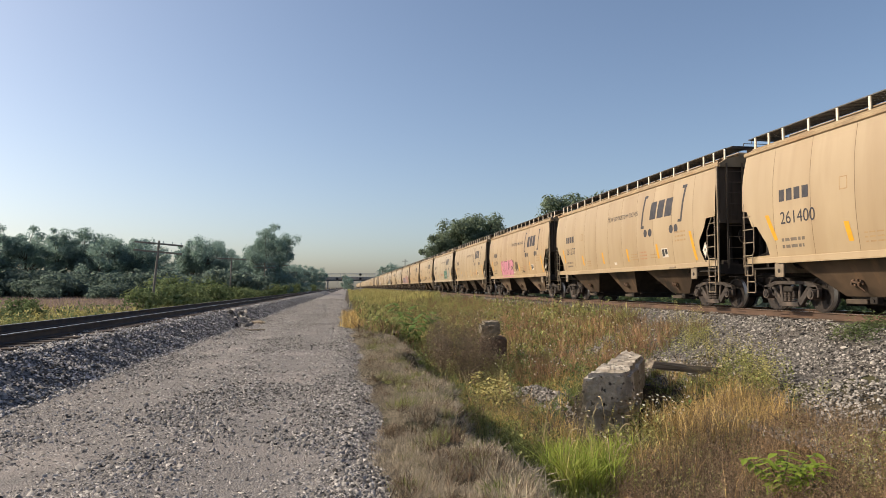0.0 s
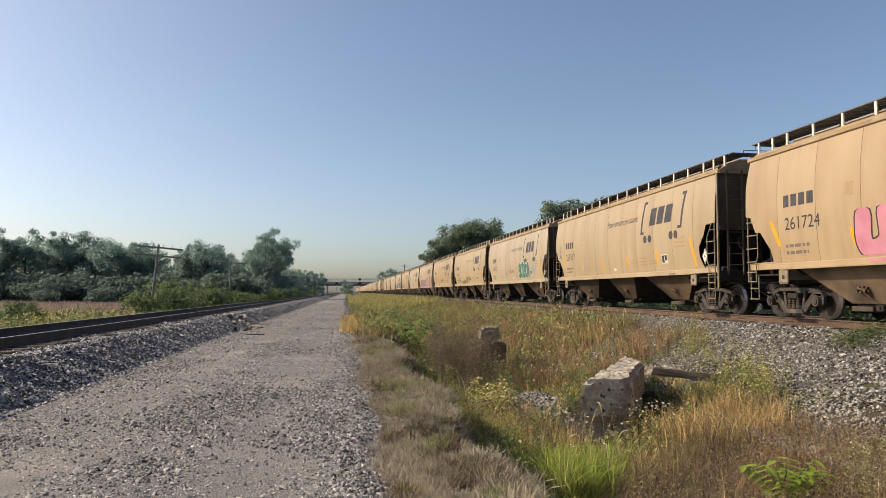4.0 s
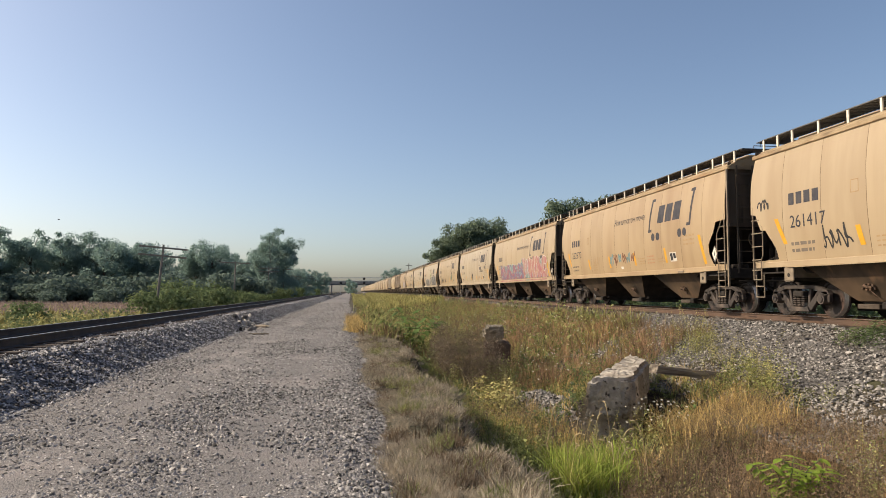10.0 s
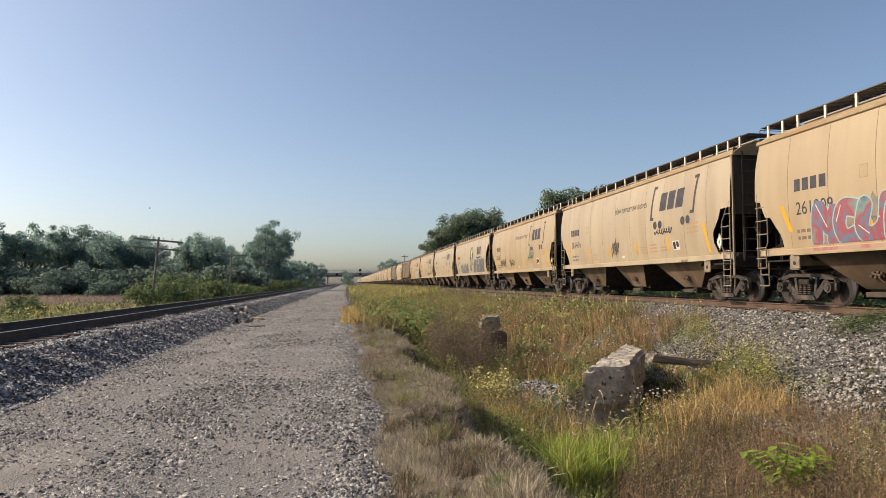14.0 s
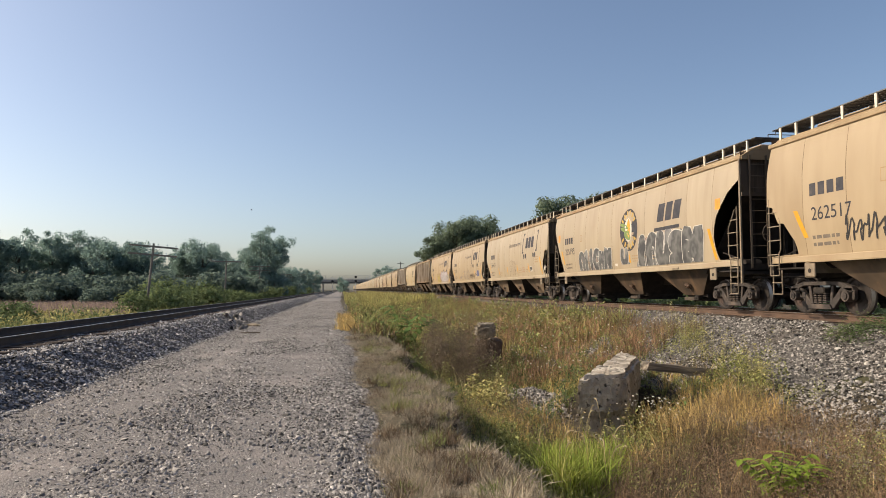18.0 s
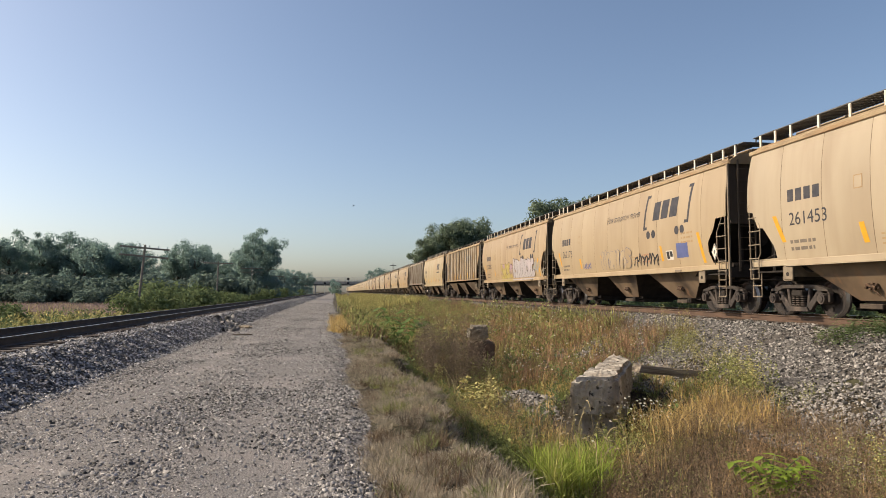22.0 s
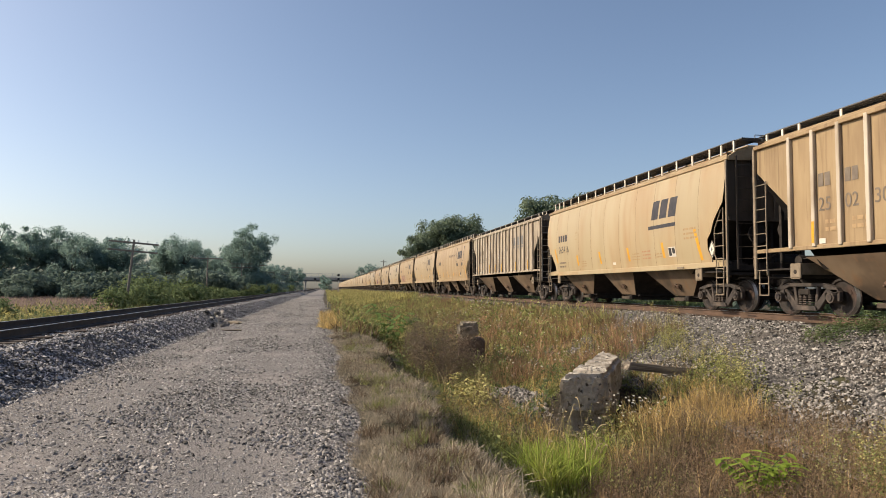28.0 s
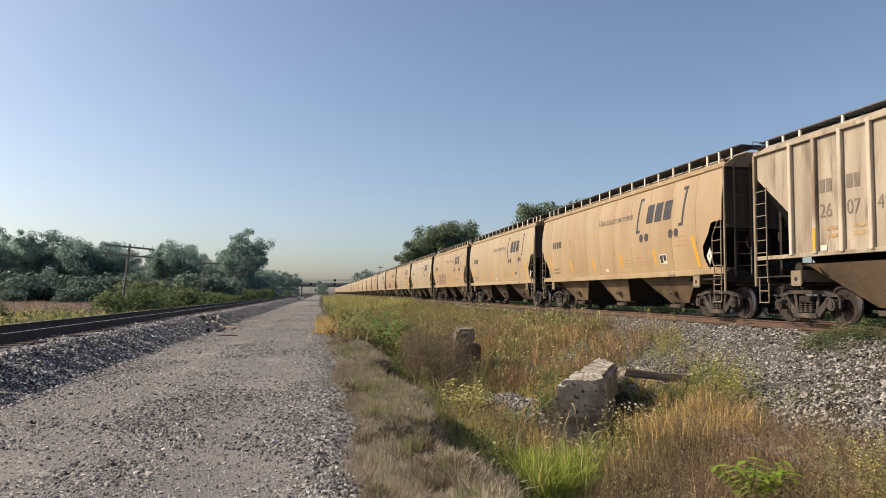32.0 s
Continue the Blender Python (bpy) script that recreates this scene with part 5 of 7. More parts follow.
def blobs(car, length, d0, d1, z0, z1, fill, edge, n, seed, flat=None, mist=None, fat=0.40, rim=0.05, shine=None, base=0.004):
    """A throw-up: fat curling strokes that overlap, each with its outline, over a cloud of paint; it spells nothing."""
    rng = random.Random(seed)
    step = (d1 - d0) / n
    low, high = z0 if flat else max(z0, 1.475), z1 + 0.12
    if mist:
        cols = 5 * n
        p1, p2 = rng.uniform(0, 6), rng.uniform(0, 6)
        tops = [low + (z1 - low) * (0.88 + 0.14 * math.sin(1.3 * i + p1) + 0.10 * math.sin(2.9 * i + p2)) * min(1, 0.08 + 0.22 * min(i, cols - i)) for i in range(cols + 1)]
        polys = []
        for i in range(cols):
            a, b = d0 - 0.1 + (d1 - d0 + 0.2) * i / cols, d0 - 0.1 + (d1 - d0 + 0.2) * (i + 1) / cols
            for v in range(4):
                polys.append([(a, low + (tops[i] - low) * v / 4), (b, low + (tops[i + 1] - low) * v / 4), (b, low + (tops[i + 1] - low) * (v + 1) / 4), (a, low + (tops[i] - low) * (v + 1) / 4)])
        on_side("spray_mist", polys, car, mist, length, base, flat)
    for i in range(n):
        shape = SHAPES[rng.randrange(len(SHAPES))]
        left, wide = d0 + step * (i - 0.08), step * rng.uniform(1.05, 1.25)
        foot, tall = low + 0.04, (z1 - low) * rng.uniform(0.80, 0.98)
        slant = rng.uniform(0.0, 0.22)
        pts = [(left + wide * (u + rng.uniform(-0.05, 0.05)) + slant * (v - 0.5) * tall, foot + tall * (v + rng.uniform(-0.04, 0.04))) for u, v in shape]
        w = min(step * fat * rng.uniform(0.9, 1.15), 0.62 * (z1 - low))
        up = base + 0.001 + 0.0026 * i
        on_side("spray_outline", stroke(pts, w + 2 * rim, low, high), car, edge, length, up, flat)
        on_side("spray_fill", stroke(pts, w, low, high), car, fill, length, up + 0.0015, flat)
        if shine:
            on_side("spray_shine", stroke([(d - 0.22 * w, z + 0.16 * w) for d, z in pts[1:3]], 0.025, low, high), car, shine, length, up + 0.0023, flat)


def scrawl(car, length, d0, d1, z0, z1, colour, loops, seed, w=0.035, flat=None):
    """A looping spray-can line that spells nothing."""
    rng = random.Random(seed)
    n = 16 * loops
    p1, p2, amp = rng.uniform(0, 6), rng.uniform(0, 6), rng.uniform(0.5, 0.9)
    pts = []
    for i in range(n + 1):
        u = i / n
        a = 6.2832 * loops * u
        d = d0 + (d1 - d0) * u + 0.35 * (d1 - d0) / loops * math.cos(a + p1)
        v = 0.5 + 0.42 * math.sin(a * 1.0 + p2) * (0.7 + 0.3 * math.sin(2.3 * a)) + 0.10 * math.sin(2.6 * a + p1)
        pts.append((d, z0 + (z1 - z0) * min(max(v, 0), 1)))
    polys = []
    for a, b in zip(pts, pts[1:]):
        t = Vector((b[0] - a[0], b[1] - a[1]))
        if t.length < 1e-4:
            continue
        s = Vector((-t.y, t.x)).normalized() * w * 0.5 + t.normalized() * 0
        e = t.normalized() * w * 0.3
        polys.append([(a[0] - s.x - e.x, a[1] - s.y - e.y), (b[0] - s.x + e.x, b[1] - s.y + e.y), (b[0] + s.x + e.x, b[1] + s.y + e.y), (a[0] + s.x - e.x, a[1] + s.y - e.y)])
    # one lifted layer, each piece a little above the last so that crossings do not fight
    V, F = [], []
    for i, poly in enumerate(polys):
        F.append(list(range(len(V), len(V) + 4)))
        V += [(-skin(d, z, length, flat) - 0.004 - 0.00005 * i, length / 2 - d, z) for d, z in poly]
    me = bpy.data.meshes.new("spray_scrawl")
    me.from_pydata(V, [], F)
    part("spray_scrawl", me, colour, car)


def relabel(i, text):
    CARS[i][0]["label"] = text


A, B = CAR_A, CAR_B
c = [k[0] for k in CARS]
blobs(c[2], A, 4.95, 8.25, 1.45, 2.38, "fill_pink", "dark_line", 4, 1, fat=0.52, rim=0.04)
on_side("spray_fill", rect(5.1, 8.3, 1.33, 1.40, 0, 1), c[2], "fill_pink", A, flat=1.549)
scrawl(c[2], A, 8.9, 9.6, 1.7, 2.35, "black", 5, 2, 0.05)
scrawl(c[2], A, 8.0, 8.5, 2.15, 2.4, "black", 3, 3)
scrawl(c[2], A, 10.6, 11.3, 1.55, 1.75, "black", 4, 4, 0.025)
relabel(2, "tan hopper car with a large pink spray-painted mural")
scrawl(c[3], A, 4.6, 5.3, 1.65, 2.0, "silver", 4, 5)
scrawl(c[3], A, 1.35, 1.6, 2.3, 3.1, "grey", 2, 6, 0.06)
blobs(c[4], A, 10.25, 12.7, 1.58, 2.50, "fill_green", "white_line", 6, 7, fat=0.62, rim=0.028)
scrawl(c[4], A, 6.25, 7.2, 1.6, 2.3, "pale_blue", 5, 8, 0.05)
scrawl(c[4], A, 7.7, 9.0, 1.95, 2.22, "red", 7, 9, 0.04)
scrawl(c[4], A, 13.3, 14.2, 1.75, 2.6, "pale_blue", 5, 10, 0.06)
relabel(4, "tan hopper car with dark green spray-painted mural")
for k, (d0, d1, z0, z1, n) in enumerate(((3.5, 4.45, 1.6, 2.2, 4), (5.45, 6.4, 1.40, 1.75, 5), (6.5, 7.5, 1.42, 1.82, 5), (7.6, 8.75, 1.5, 2.15, 5), (9.05, 10.05, 1.72, 2.1, 6), (1.05, 1.5, 2.8, 3.1, 3))):
    scrawl(c[5], A, d0, d1, z0, z1, "black", n, 20 + k, 0.045)
relabel(5, "tan hopper car with black spray-can scrawls low on its side")
for k, col in enumerate(("teal", "brown", "teal", "brown", "teal", "brown")):
    scrawl(c[6], A, 7.4 + 0.45 * k, 7.7 + 0.45 * k, 1.72 + 0.02 * k, 2.22, col, 2, 40 + k, 0.07)
scrawl(c[6], A, 5.4, 6.1, 1.8, 2.2, "faint", 3, 47)
blobs(c[7], A, 3.0, 9.7, 1.42, 2.42, "fill_cool", "pale_teal", 9, 50, mist="mist_dark", fat=0.46, rim=0.035, shine="white_line")
blobs(c[7], A, 9.3, 15.0, 1.42, 2.66, "fill_warm", "white_line", 7, 51, mist="fill_cool", fat=0.46, rim=0.03, shine="red", base=0.010)
on_side("spray_fill", rect(9.2, 15.1, 1.48, 1.85, 0, 2), c[7], "fill_warm", A, 0.007)
scrawl(c[7], A, 8.4, 9.8, 2.0, 2.5, "black", 6, 52, 0.06)
on_side("spray_fill", rect(2.9, 14.9, 1.33, 1.40, 0, 1), c[7], "fill_warm", A, flat=1.549)
relabel(7, "tan hopper car covered in a long red and blue mural")
scrawl(c[8], A, 7.5, 8.25, 1.6, 2.4, "black", 5, 60, 0.04)
scrawl(c[8], A, 11.7, 13.0, 2.28, 2.5, "black", 7, 61, 0.045)
scrawl(c[9], A, 3.4, 5.15, 1.62, 2.25, "black", 8, 62, 0.045)
scrawl(c[9], A, 6.25, 7.55, 1.68, 2.18, "black", 6, 63, 0.05)
scrawl(c[9], A, 11.2, 12.3, 1.9, 2.6, "green", 6, 64, 0.06)
scrawl(c[9], A, 12.1, 12.7, 1.43, 1.6, "silver", 4, 65)
relabel(9, "tan hopper car with black and green spray-can scrawls")
# round badge with an ear of corn
badge = c[10]
ring = disc(10.07, 2.92, 0.82, 30)[0]
on_side("round_badge", [[(10.07, 2.92), ring[j], ring[(j + 1) % 30]] for j in range(30)], badge, "navy", B, 0.005, label="black round badge with a yellow ear of corn")
for k, (d, z, rd, rz, col) in enumerate(((10.02, 2.92, 0.36, 0.46, "white_line"), (9.72, 3.0, 0.46, 0.075, "leaf_green"), (9.75, 2.84, 0.44, 0.085, "leaf_green"), (9.95, 2.66, 0.30, 0.15, "leaf_green"), (10.07, 2.99, 0.15, 0.36, "yellow"))):
    pts = [(d + rd * math.cos(6.2832 * j / 18), z + rz * math.sin(6.2832 * j / 18) - 0.25 * (d - 10.07 + rd * math.cos(6.2832 * j / 18)) * (k in (1, 2, 3))) for j in range(18)]
    on_side("corn_shape", [[(d, z), pts[j], pts[(j + 1) % 18]] for j in range(18)], badge, col, B, 0.008 + 0.001 * k)
for j in range(16):
    if j not in (0, 7, 8, 15):
        a = 6.2832 * (j + 0.5) / 16
        d, z = 10.07 + 0.66 * math.cos(a), 2.92 + 0.66 * math.sin(a)
        u, v = Vector((math.cos(a), math.sin(a))) * 0.1, Vector((-math.sin(a), math.cos(a))) * 0.05
        on_side("badge_bar", [[(d - u.x - v.x, z - u.y - v.y), (d + u.x - v.x, z + u.y - v.y), (d + u.x + v.x, z + u.y + v.y), (d - u.x + v.x, z - u.y + v.y)]], badge, "ochre", B, 0.008)
blobs(badge, B, 4.35, 8.1, 1.44, 2.32, "fill_steel", "white_line", 6, 70, fat=0.5, rim=0.03, mist="mist_dark")
blobs(badge, B, 10.7, 15.3, 1.44, 2.55, "fill_steel", "white_line", 5, 71, fat=0.56, rim=0.032, mist="fill_steel")
blobs(badge, B, 9.25, 9.85, 1.6, 2.15, "fill_steel", "silver", 1, 72, mist="grey")
scrawl(badge, B, 11.0, 14.5, 2.35, 2.6, "red", 9, 73, 0.03)
on_side("orange_patch", rect(16.35, 16.65, 2.98, 3.3, 0, 1), badge, "orange", B)
on_side("orange_patch", rect(1.3, 1.6, 3.0, 3.35, 0, 1), badge, "orange", B)
relabel(10, "tan hopper car with round corn badge and silver spray paint")
blobs(c[11], A, 8.05, 9.35, 1.55, 2.4, "tan_pale", "dark_line", 3, 80, fat=0.7, rim=0.022)
scrawl(c[12], A, 5.15, 6.0, 1.6, 1.9, "blue", 5, 81)
blobs(c[12], A, 7.3, 10.1, 1.52, 2.20, "tan", "blue_line", 6, 82, fat=0.5, rim=0.018)
scrawl(c[12], A, 10.45, 12.35, 1.52, 2.0, "black", 7, 83, 0.07)
on_side("spray_fill", rect(13.65, 14.4, 1.72, 2.2, 0, 2), c[12], "blue", A)
relabel(12, "tan hopper car with outlined and black spray-can marks")
blobs(c[13], A, 6.6, 9.5, 1.45, 2.42, "fill_lime", "plum_line", 6, 90, fat=0.56, rim=0.025)
blobs(c[13], A, 9.6, 14.3, 1.45, 2.58, "fill_silver", "plum_line", 8, 91, fat=0.62, rim=0.04)
on_side("spray_fill", rect(9.6, 14.2, 1.33, 1.40, 0, 1), c[13], "fill_silver", A, flat=1.549)
on_side("spray_fill", rect(6.7, 9.4, 1.33, 1.40, 0, 1), c[13], "fill_lime", A, flat=1.549)
scrawl(c[13], A, 14.2, 15.2, 1.7, 2.4, "pale_blue", 4, 92, 0.06)
relabel(13, "tan hopper car with yellow, lilac and silver mural")
relabel(14, "tan flat-sided hopper car with upright ribs")
relabel(15, "rust-streaked tan hopper car with an underlined mark")
relabel(16, "grey-brown weathered ribbed hopper car")
for k, i in enumerate((19, 21, 22)):
    blobs(c[i], A, 4 + k, 7.5 + k, 1.5, 2.3, ("fill_warm", "fill_silver", "fill_cool")[k], "dark_line", 5, 100 + k)


# ---- old culvert, timber, poles, signals, bridge ----
def rough_prism(name, plan, z0, z1, material, parent, seed, cut=4, amount=0.02, bevel=0.04):
    """A worn concrete block over a plan of corner points."""
    bm = bmesh.new()
    lo = [bm.verts.new((x, y, z0)) for x, y in plan]
    hi = [bm.verts.new((x, y, z1)) for x, y in plan]
    n = len(plan)
    for i in range(n):
        bm.faces.new((lo[i], lo[(i + 1) % n], hi[(i + 1) % n], hi[i]))
    bm.faces.new(hi)
    bm.faces.new(lo[::-1])
    bmesh.ops.recalc_face_normals(bm, faces=bm.faces)
    bmesh.ops.bevel(bm, geom=bm.edges[:], offset=bevel, segments=2, affect="EDGES")
    bmesh.ops.triangulate(bm, faces=bm.faces[:])
    for _ in range(cut):
        bmesh.ops.subdivide_edges(bm, edges=[e for e in bm.edges if e.calc_length() > 0.07], cuts=1)
        bmesh.ops.triangulate(bm, faces=bm.faces[:])
    bm.normal_update()
    for v in bm.verts:
        p = v.co * 3.1 + Vector((seed, 0, 0))
        v.co += Vector((noise.noise(p), noise.noise(p + Vector((7, 1, 3))), noise.noise(p + Vector((2, 9, 4))))) * amount
        p = v.co * 14
        q = noise.noise(v.co * 9 + Vector((3, 5, seed)))
        pit = -0.035 * max(0, q - 0.25) / 0.75
        v.co += v.normal * pit
        v.co += Vector((noise.noise(p), noise.noise(p + Vector((7, 1, 3))), noise.noise(p + Vector((2, 9, 4))))) * amount * 0.5
    return part(name, bm, material, parent)


wall = tagged(new("culvert_headwall"), "weathered concrete culvert headwall standing in the grassy ditch", "concrete wall")
plan = [(4.40, 12.68), (5.50, 12.95), (7.20, 16.1), (7.40, 17.8)]
rough_prism("cap", plan, -0.86, -0.06, "concrete", wall, 1, 5, 0.045, 0.09)
rough_prism("stem", [(4.55, 12.88), (5.42, 13.08), (7.1, 16.0), (7.3, 17.6)], -2.0, -0.84, "concrete", wall, 3, 3)
wall2 = tagged(new("culvert_headwall"), "small broken concrete headwall overgrown by dry grass", "concrete wall")
plan = [(4.28, 21.8), (4.92, 21.9), (5.1, 23.0), (4.45, 23.1)]
rough_prism("cap", plan, 0.02, 0.46, "concrete_top", wall2, 4, 4, 0.07, 0.09)
rough_prism("stem", [(4.3, 22.0), (5.15, 22.0), (5.3, 23.4), (4.5, 23.4)], -1.6, -0.06, "brick_red", wall2, 5, 3, 0.06)


def timber(name, a, b, w, h, label, seed, category="timber"):
    """A weathered beam with split ends."""
    a, b = Vector(a), Vector(b)
    n, L = 30, (b - a).length
    bm = bmesh.new()
    rings = []
    for i in range(n + 1):
        x = L * i / n
        r = []
        for y, z in ((-w / 2, 0), (w / 2, 0), (w / 2, h * 0.6), (w / 2 - 0.02, h), (0.035, h - 0.01), (0.015, h - 0.06), (-0.01, h - 0.005), (-w / 2 + 0.02, h), (-w / 2, h * 0.55)):
            k = noise.noise(Vector((x * 2.2, y * 9 + seed, z * 9))) * 0.04
            e = noise.noise(Vector((seed, y * 14, z * 14))) * 0.35 if i in (0, n) else 0
            r.append(bm.verts.new((x + e, y + k, z + k)))
        rings.append(r)
    m = len(rings[0])
    for ra, rb in zip(rings, rings[1:]):
        for i in range(m):
            bm.faces.new((ra[i], ra[(i + 1) % m], rb[(i + 1) % m], rb[i]))
    bm.faces.new(rings[0][::-1])
    bm.faces.new(rings[-1])
    bmesh.ops.recalc_face_normals(bm, faces=bm.faces)
    ob = part(name, bm, "old_timber")
    ob.matrix_basis = Matrix.Translation(a) @ (b - a).to_track_quat("X", "Z").to_matrix().to_4x4()
    return tagged(ob, label, category)


timber("old_tie", (6.75, 14.85, -0.22), (8.95, 15.2, -0.50), 0.24, 0.17, "split weathered railway tie lying against the headwall", 3)
timber("old_tie", (-4.35, 31.6, 0.02), (-3.6, 30.9, 0.02), 0.15, 0.10, "short dark timber offcut lying on the gravel", 5)
timber("old_tie", (-3.5, 26.1, 0.01), (-2.95, 26.0, 0.01), 0.12, 0.05, "dark timber scrap lying on the gravel road", 8)


def pole_bm(bm, h, r):
    tube(bm, (0, 0, -0.5), (0, 0, h), r, 10, r * 0.75)


def line_pole(x, y, h, lean, arms, label):
    root = tagged(new("line_pole"), label, "utility pole", "old line poles")
    root.matrix_basis = pose(x, y, float(ground_z(x, y)), 0, lean, 0)
    bm = bmesh.new()
    pole_bm(bm, h, 0.11)
    part("mast", bm, "pole", root)
    for k in range(arms):
        z = h - 0.25 - 0.65 * k
        bm = bmesh.new()
        box(bm, -1.85, 1.85, -0.06, 0.06, z - 0.07, z + 0.07, 0.01)
        arm = part("crossarm", bm, "pole", root)
        for i in range(6):
            bm = bmesh.new()
            px = -1.7 + 0.68 * i
            tube(bm, (px, 0, z + 0.06), (px, 0, z + 0.15), 0.015, 5)
            tube(bm, (px, 0, z + 0.13), (px, 0, z + 0.24), 0.05, 8, 0.03)
            part("insulator", bm, "glass_blue", arm)
        bm = bmesh.new()
        for s in (-1, 1):
            tube(bm, (s * 0.7, 0.05, z), (0, 0.1, z - 0.5), 0.015, 4)
        part("brace", bm, "steel", root)
    return root


line_pole(-15.25, 57.0, 5.7, 5.0, 2, "leaning grey timber line pole with two crossarms")
for k, y in enumerate((92, 127, 150, 172, 192, 218, 245)):
    line_pole(-15.0 + 0.35 * k, y, 5.9 + 0.5 * (k % 3), (1.5, -0.6, 0.5, -1, 0.4, 1, 0)[k], 1 + (k % 2), "grey timber line pole with crossarms among bushes")
def signal(x, y, h, label, heads):
    root = tagged(new("railway_signal"), label, "railway signal", "signals")
    root.location = (x, y, 0)
    bm = bmesh.new()
    tube(bm, (0, 0, -0.6), (0, 0, h), 0.09, 10)
    part("mast", bm, "steel", root)
    bm = bmesh.new()
    box(bm, -0.4, 0.4, -0.3, 0.3, -0.6, 0.5, 0.02)
    part("base", bm, "bridge", root)
    for k in range(heads):
        z = h - 0.4 - 1.7 * k
        bm = bmesh.new()
        tube(bm, (0, -0.22, z), (0, -0.14, z), 0.55, 20)
        box(bm, -0.18, 0.18, -0.2, 0.25, z - 0.45, z + 0.45, 0.03)
        head = part("signal_head", bm, "black", root)
        for i in range(3):
            bm = bmesh.new()
            tube(bm, (0.22 * math.cos(2.09 * i + 1.57), -0.42, z + 0.22 * math.sin(2.09 * i + 1.57)), (0.22 * math.cos(2.09 * i + 1.57), -0.2, z + 0.22 * math.sin(2.09 * i + 1.57)), 0.11, 10)
            part("hood", bm, "black", head)
    bm = bmesh.new()
    for i in range(int(h / 0.4)):
        tube(bm, (-0.2, 0.15, 0.4 * i), (0.2, 0.15, 0.4 * i), 0.015, 4)
    part("ladder", bm, "steel", root)


signal(-4.3, 300, 5.6, "pale steel signal mast with a dark head beside the track", 1)
signal(5.6, 300, 7.4, "tall steel signal mast with two dark heads", 2)
tall = tagged(new("utility_pole"), "tall bare utility pole behind the train", "utility pole")
tall.location = (21.5, 259, -0.3)
bm = bmesh.new()
tube(bm, (0, 0, 0), (0, 0, 12.4), 0.2, 8, 0.14)
part("mast", bm, "pole", tall)
bm = bmesh.new()
box(bm, -1.2, 1.2, -0.08, 0.08, 11.6, 11.8)
part("crossarm", bm, "pole", tall)

# road bridge over both tracks, far off
bridge = tagged(new("road_bridge"), "concrete road bridge with fenced parapets over the tracks", "bridge")
bridge.location = (0, 620, 0)
bm = bmesh.new()
box(bm, -150, 150, -5, 5, 8.3, 9.2)
part("deck", bm, "bridge", bridge)
for s in (-1, 1):
    bm = bmesh.new()
    box(bm, -150, 150, s * 4.8, s * 5.1, 9.2, 10.6)
    part("parapet", bm, "bridge", bridge)
    bm = bmesh.new()
    for z in (11.4, 12.6, 13.8):
        box(bm, -150, 150, s * 4.9, s * 4.95, z, z + 0.12)
    for i in range(101):
        box(bm, -150 + 3 * i, -149.9 + 3 * i, s * 4.9, s * 4.95, 10.6, 13.8)
    tagged(part("fence", bm, "steel", bridge), kind="stuff")
for i, y in enumerate((-3.6, -1.2, 1.2, 3.6)):
    bm = bmesh.new()
    box(bm, -150, 150, y - 0.2, y + 0.2, 7.0, 8.3)
    part("girder", bm, "girder", bridge)
for x in (-42, -17, 19, 44):
    bm = bmesh.new()
    box(bm, x - 0.7, x + 0.7, -4.5, 4.5, 6.2, 7.0, 0.05)
    for y in (-3.4, 0, 3.4):
        tube(bm, (x, y, -1), (x, y, 6.3), 0.5, 12)
    part("pier", bm, "bridge", bridge)

# small house behind the train
house = tagged(new("house"), "small white gabled house beyond the tracks", "house")
house.matrix_basis = pose(150, 181, -1.0, 0, 0, 40)
bm = bmesh.new()
box(bm, -4, 4, -3, 3, 0, 2.2)
part("wall", bm, "house", house)
bm = bmesh.new()
for s in (-1, 1):
    vs = [bm.verts.new(p) for p in ((-4.3, s * 3.4, 2.05), (4.3, s * 3.4, 2.05), (4.3, 0, 4.0), (-4.3, 0, 4.0))]
    up = [bm.verts.new(v.co + Vector((0, 0, 0.15))) for v in vs]
    bm.faces.new(vs)
    bm.faces.new(up)
    for i in range(4):
        bm.faces.new((vs[i], vs[(i + 1) % 4], up[(i + 1) % 4], up[i]))
bmesh.ops.recalc_face_normals(bm, faces=bm.faces)
part("roof", bm, "shingle", house)
for x in (-4.0, 4.0):
    bm = bmesh.new()
    prism(bm, [(-3, 2.2), (3, 2.2), (0, 3.9)], x - 0.05, x + 0.05)
    part("gable", bm, "house", house)


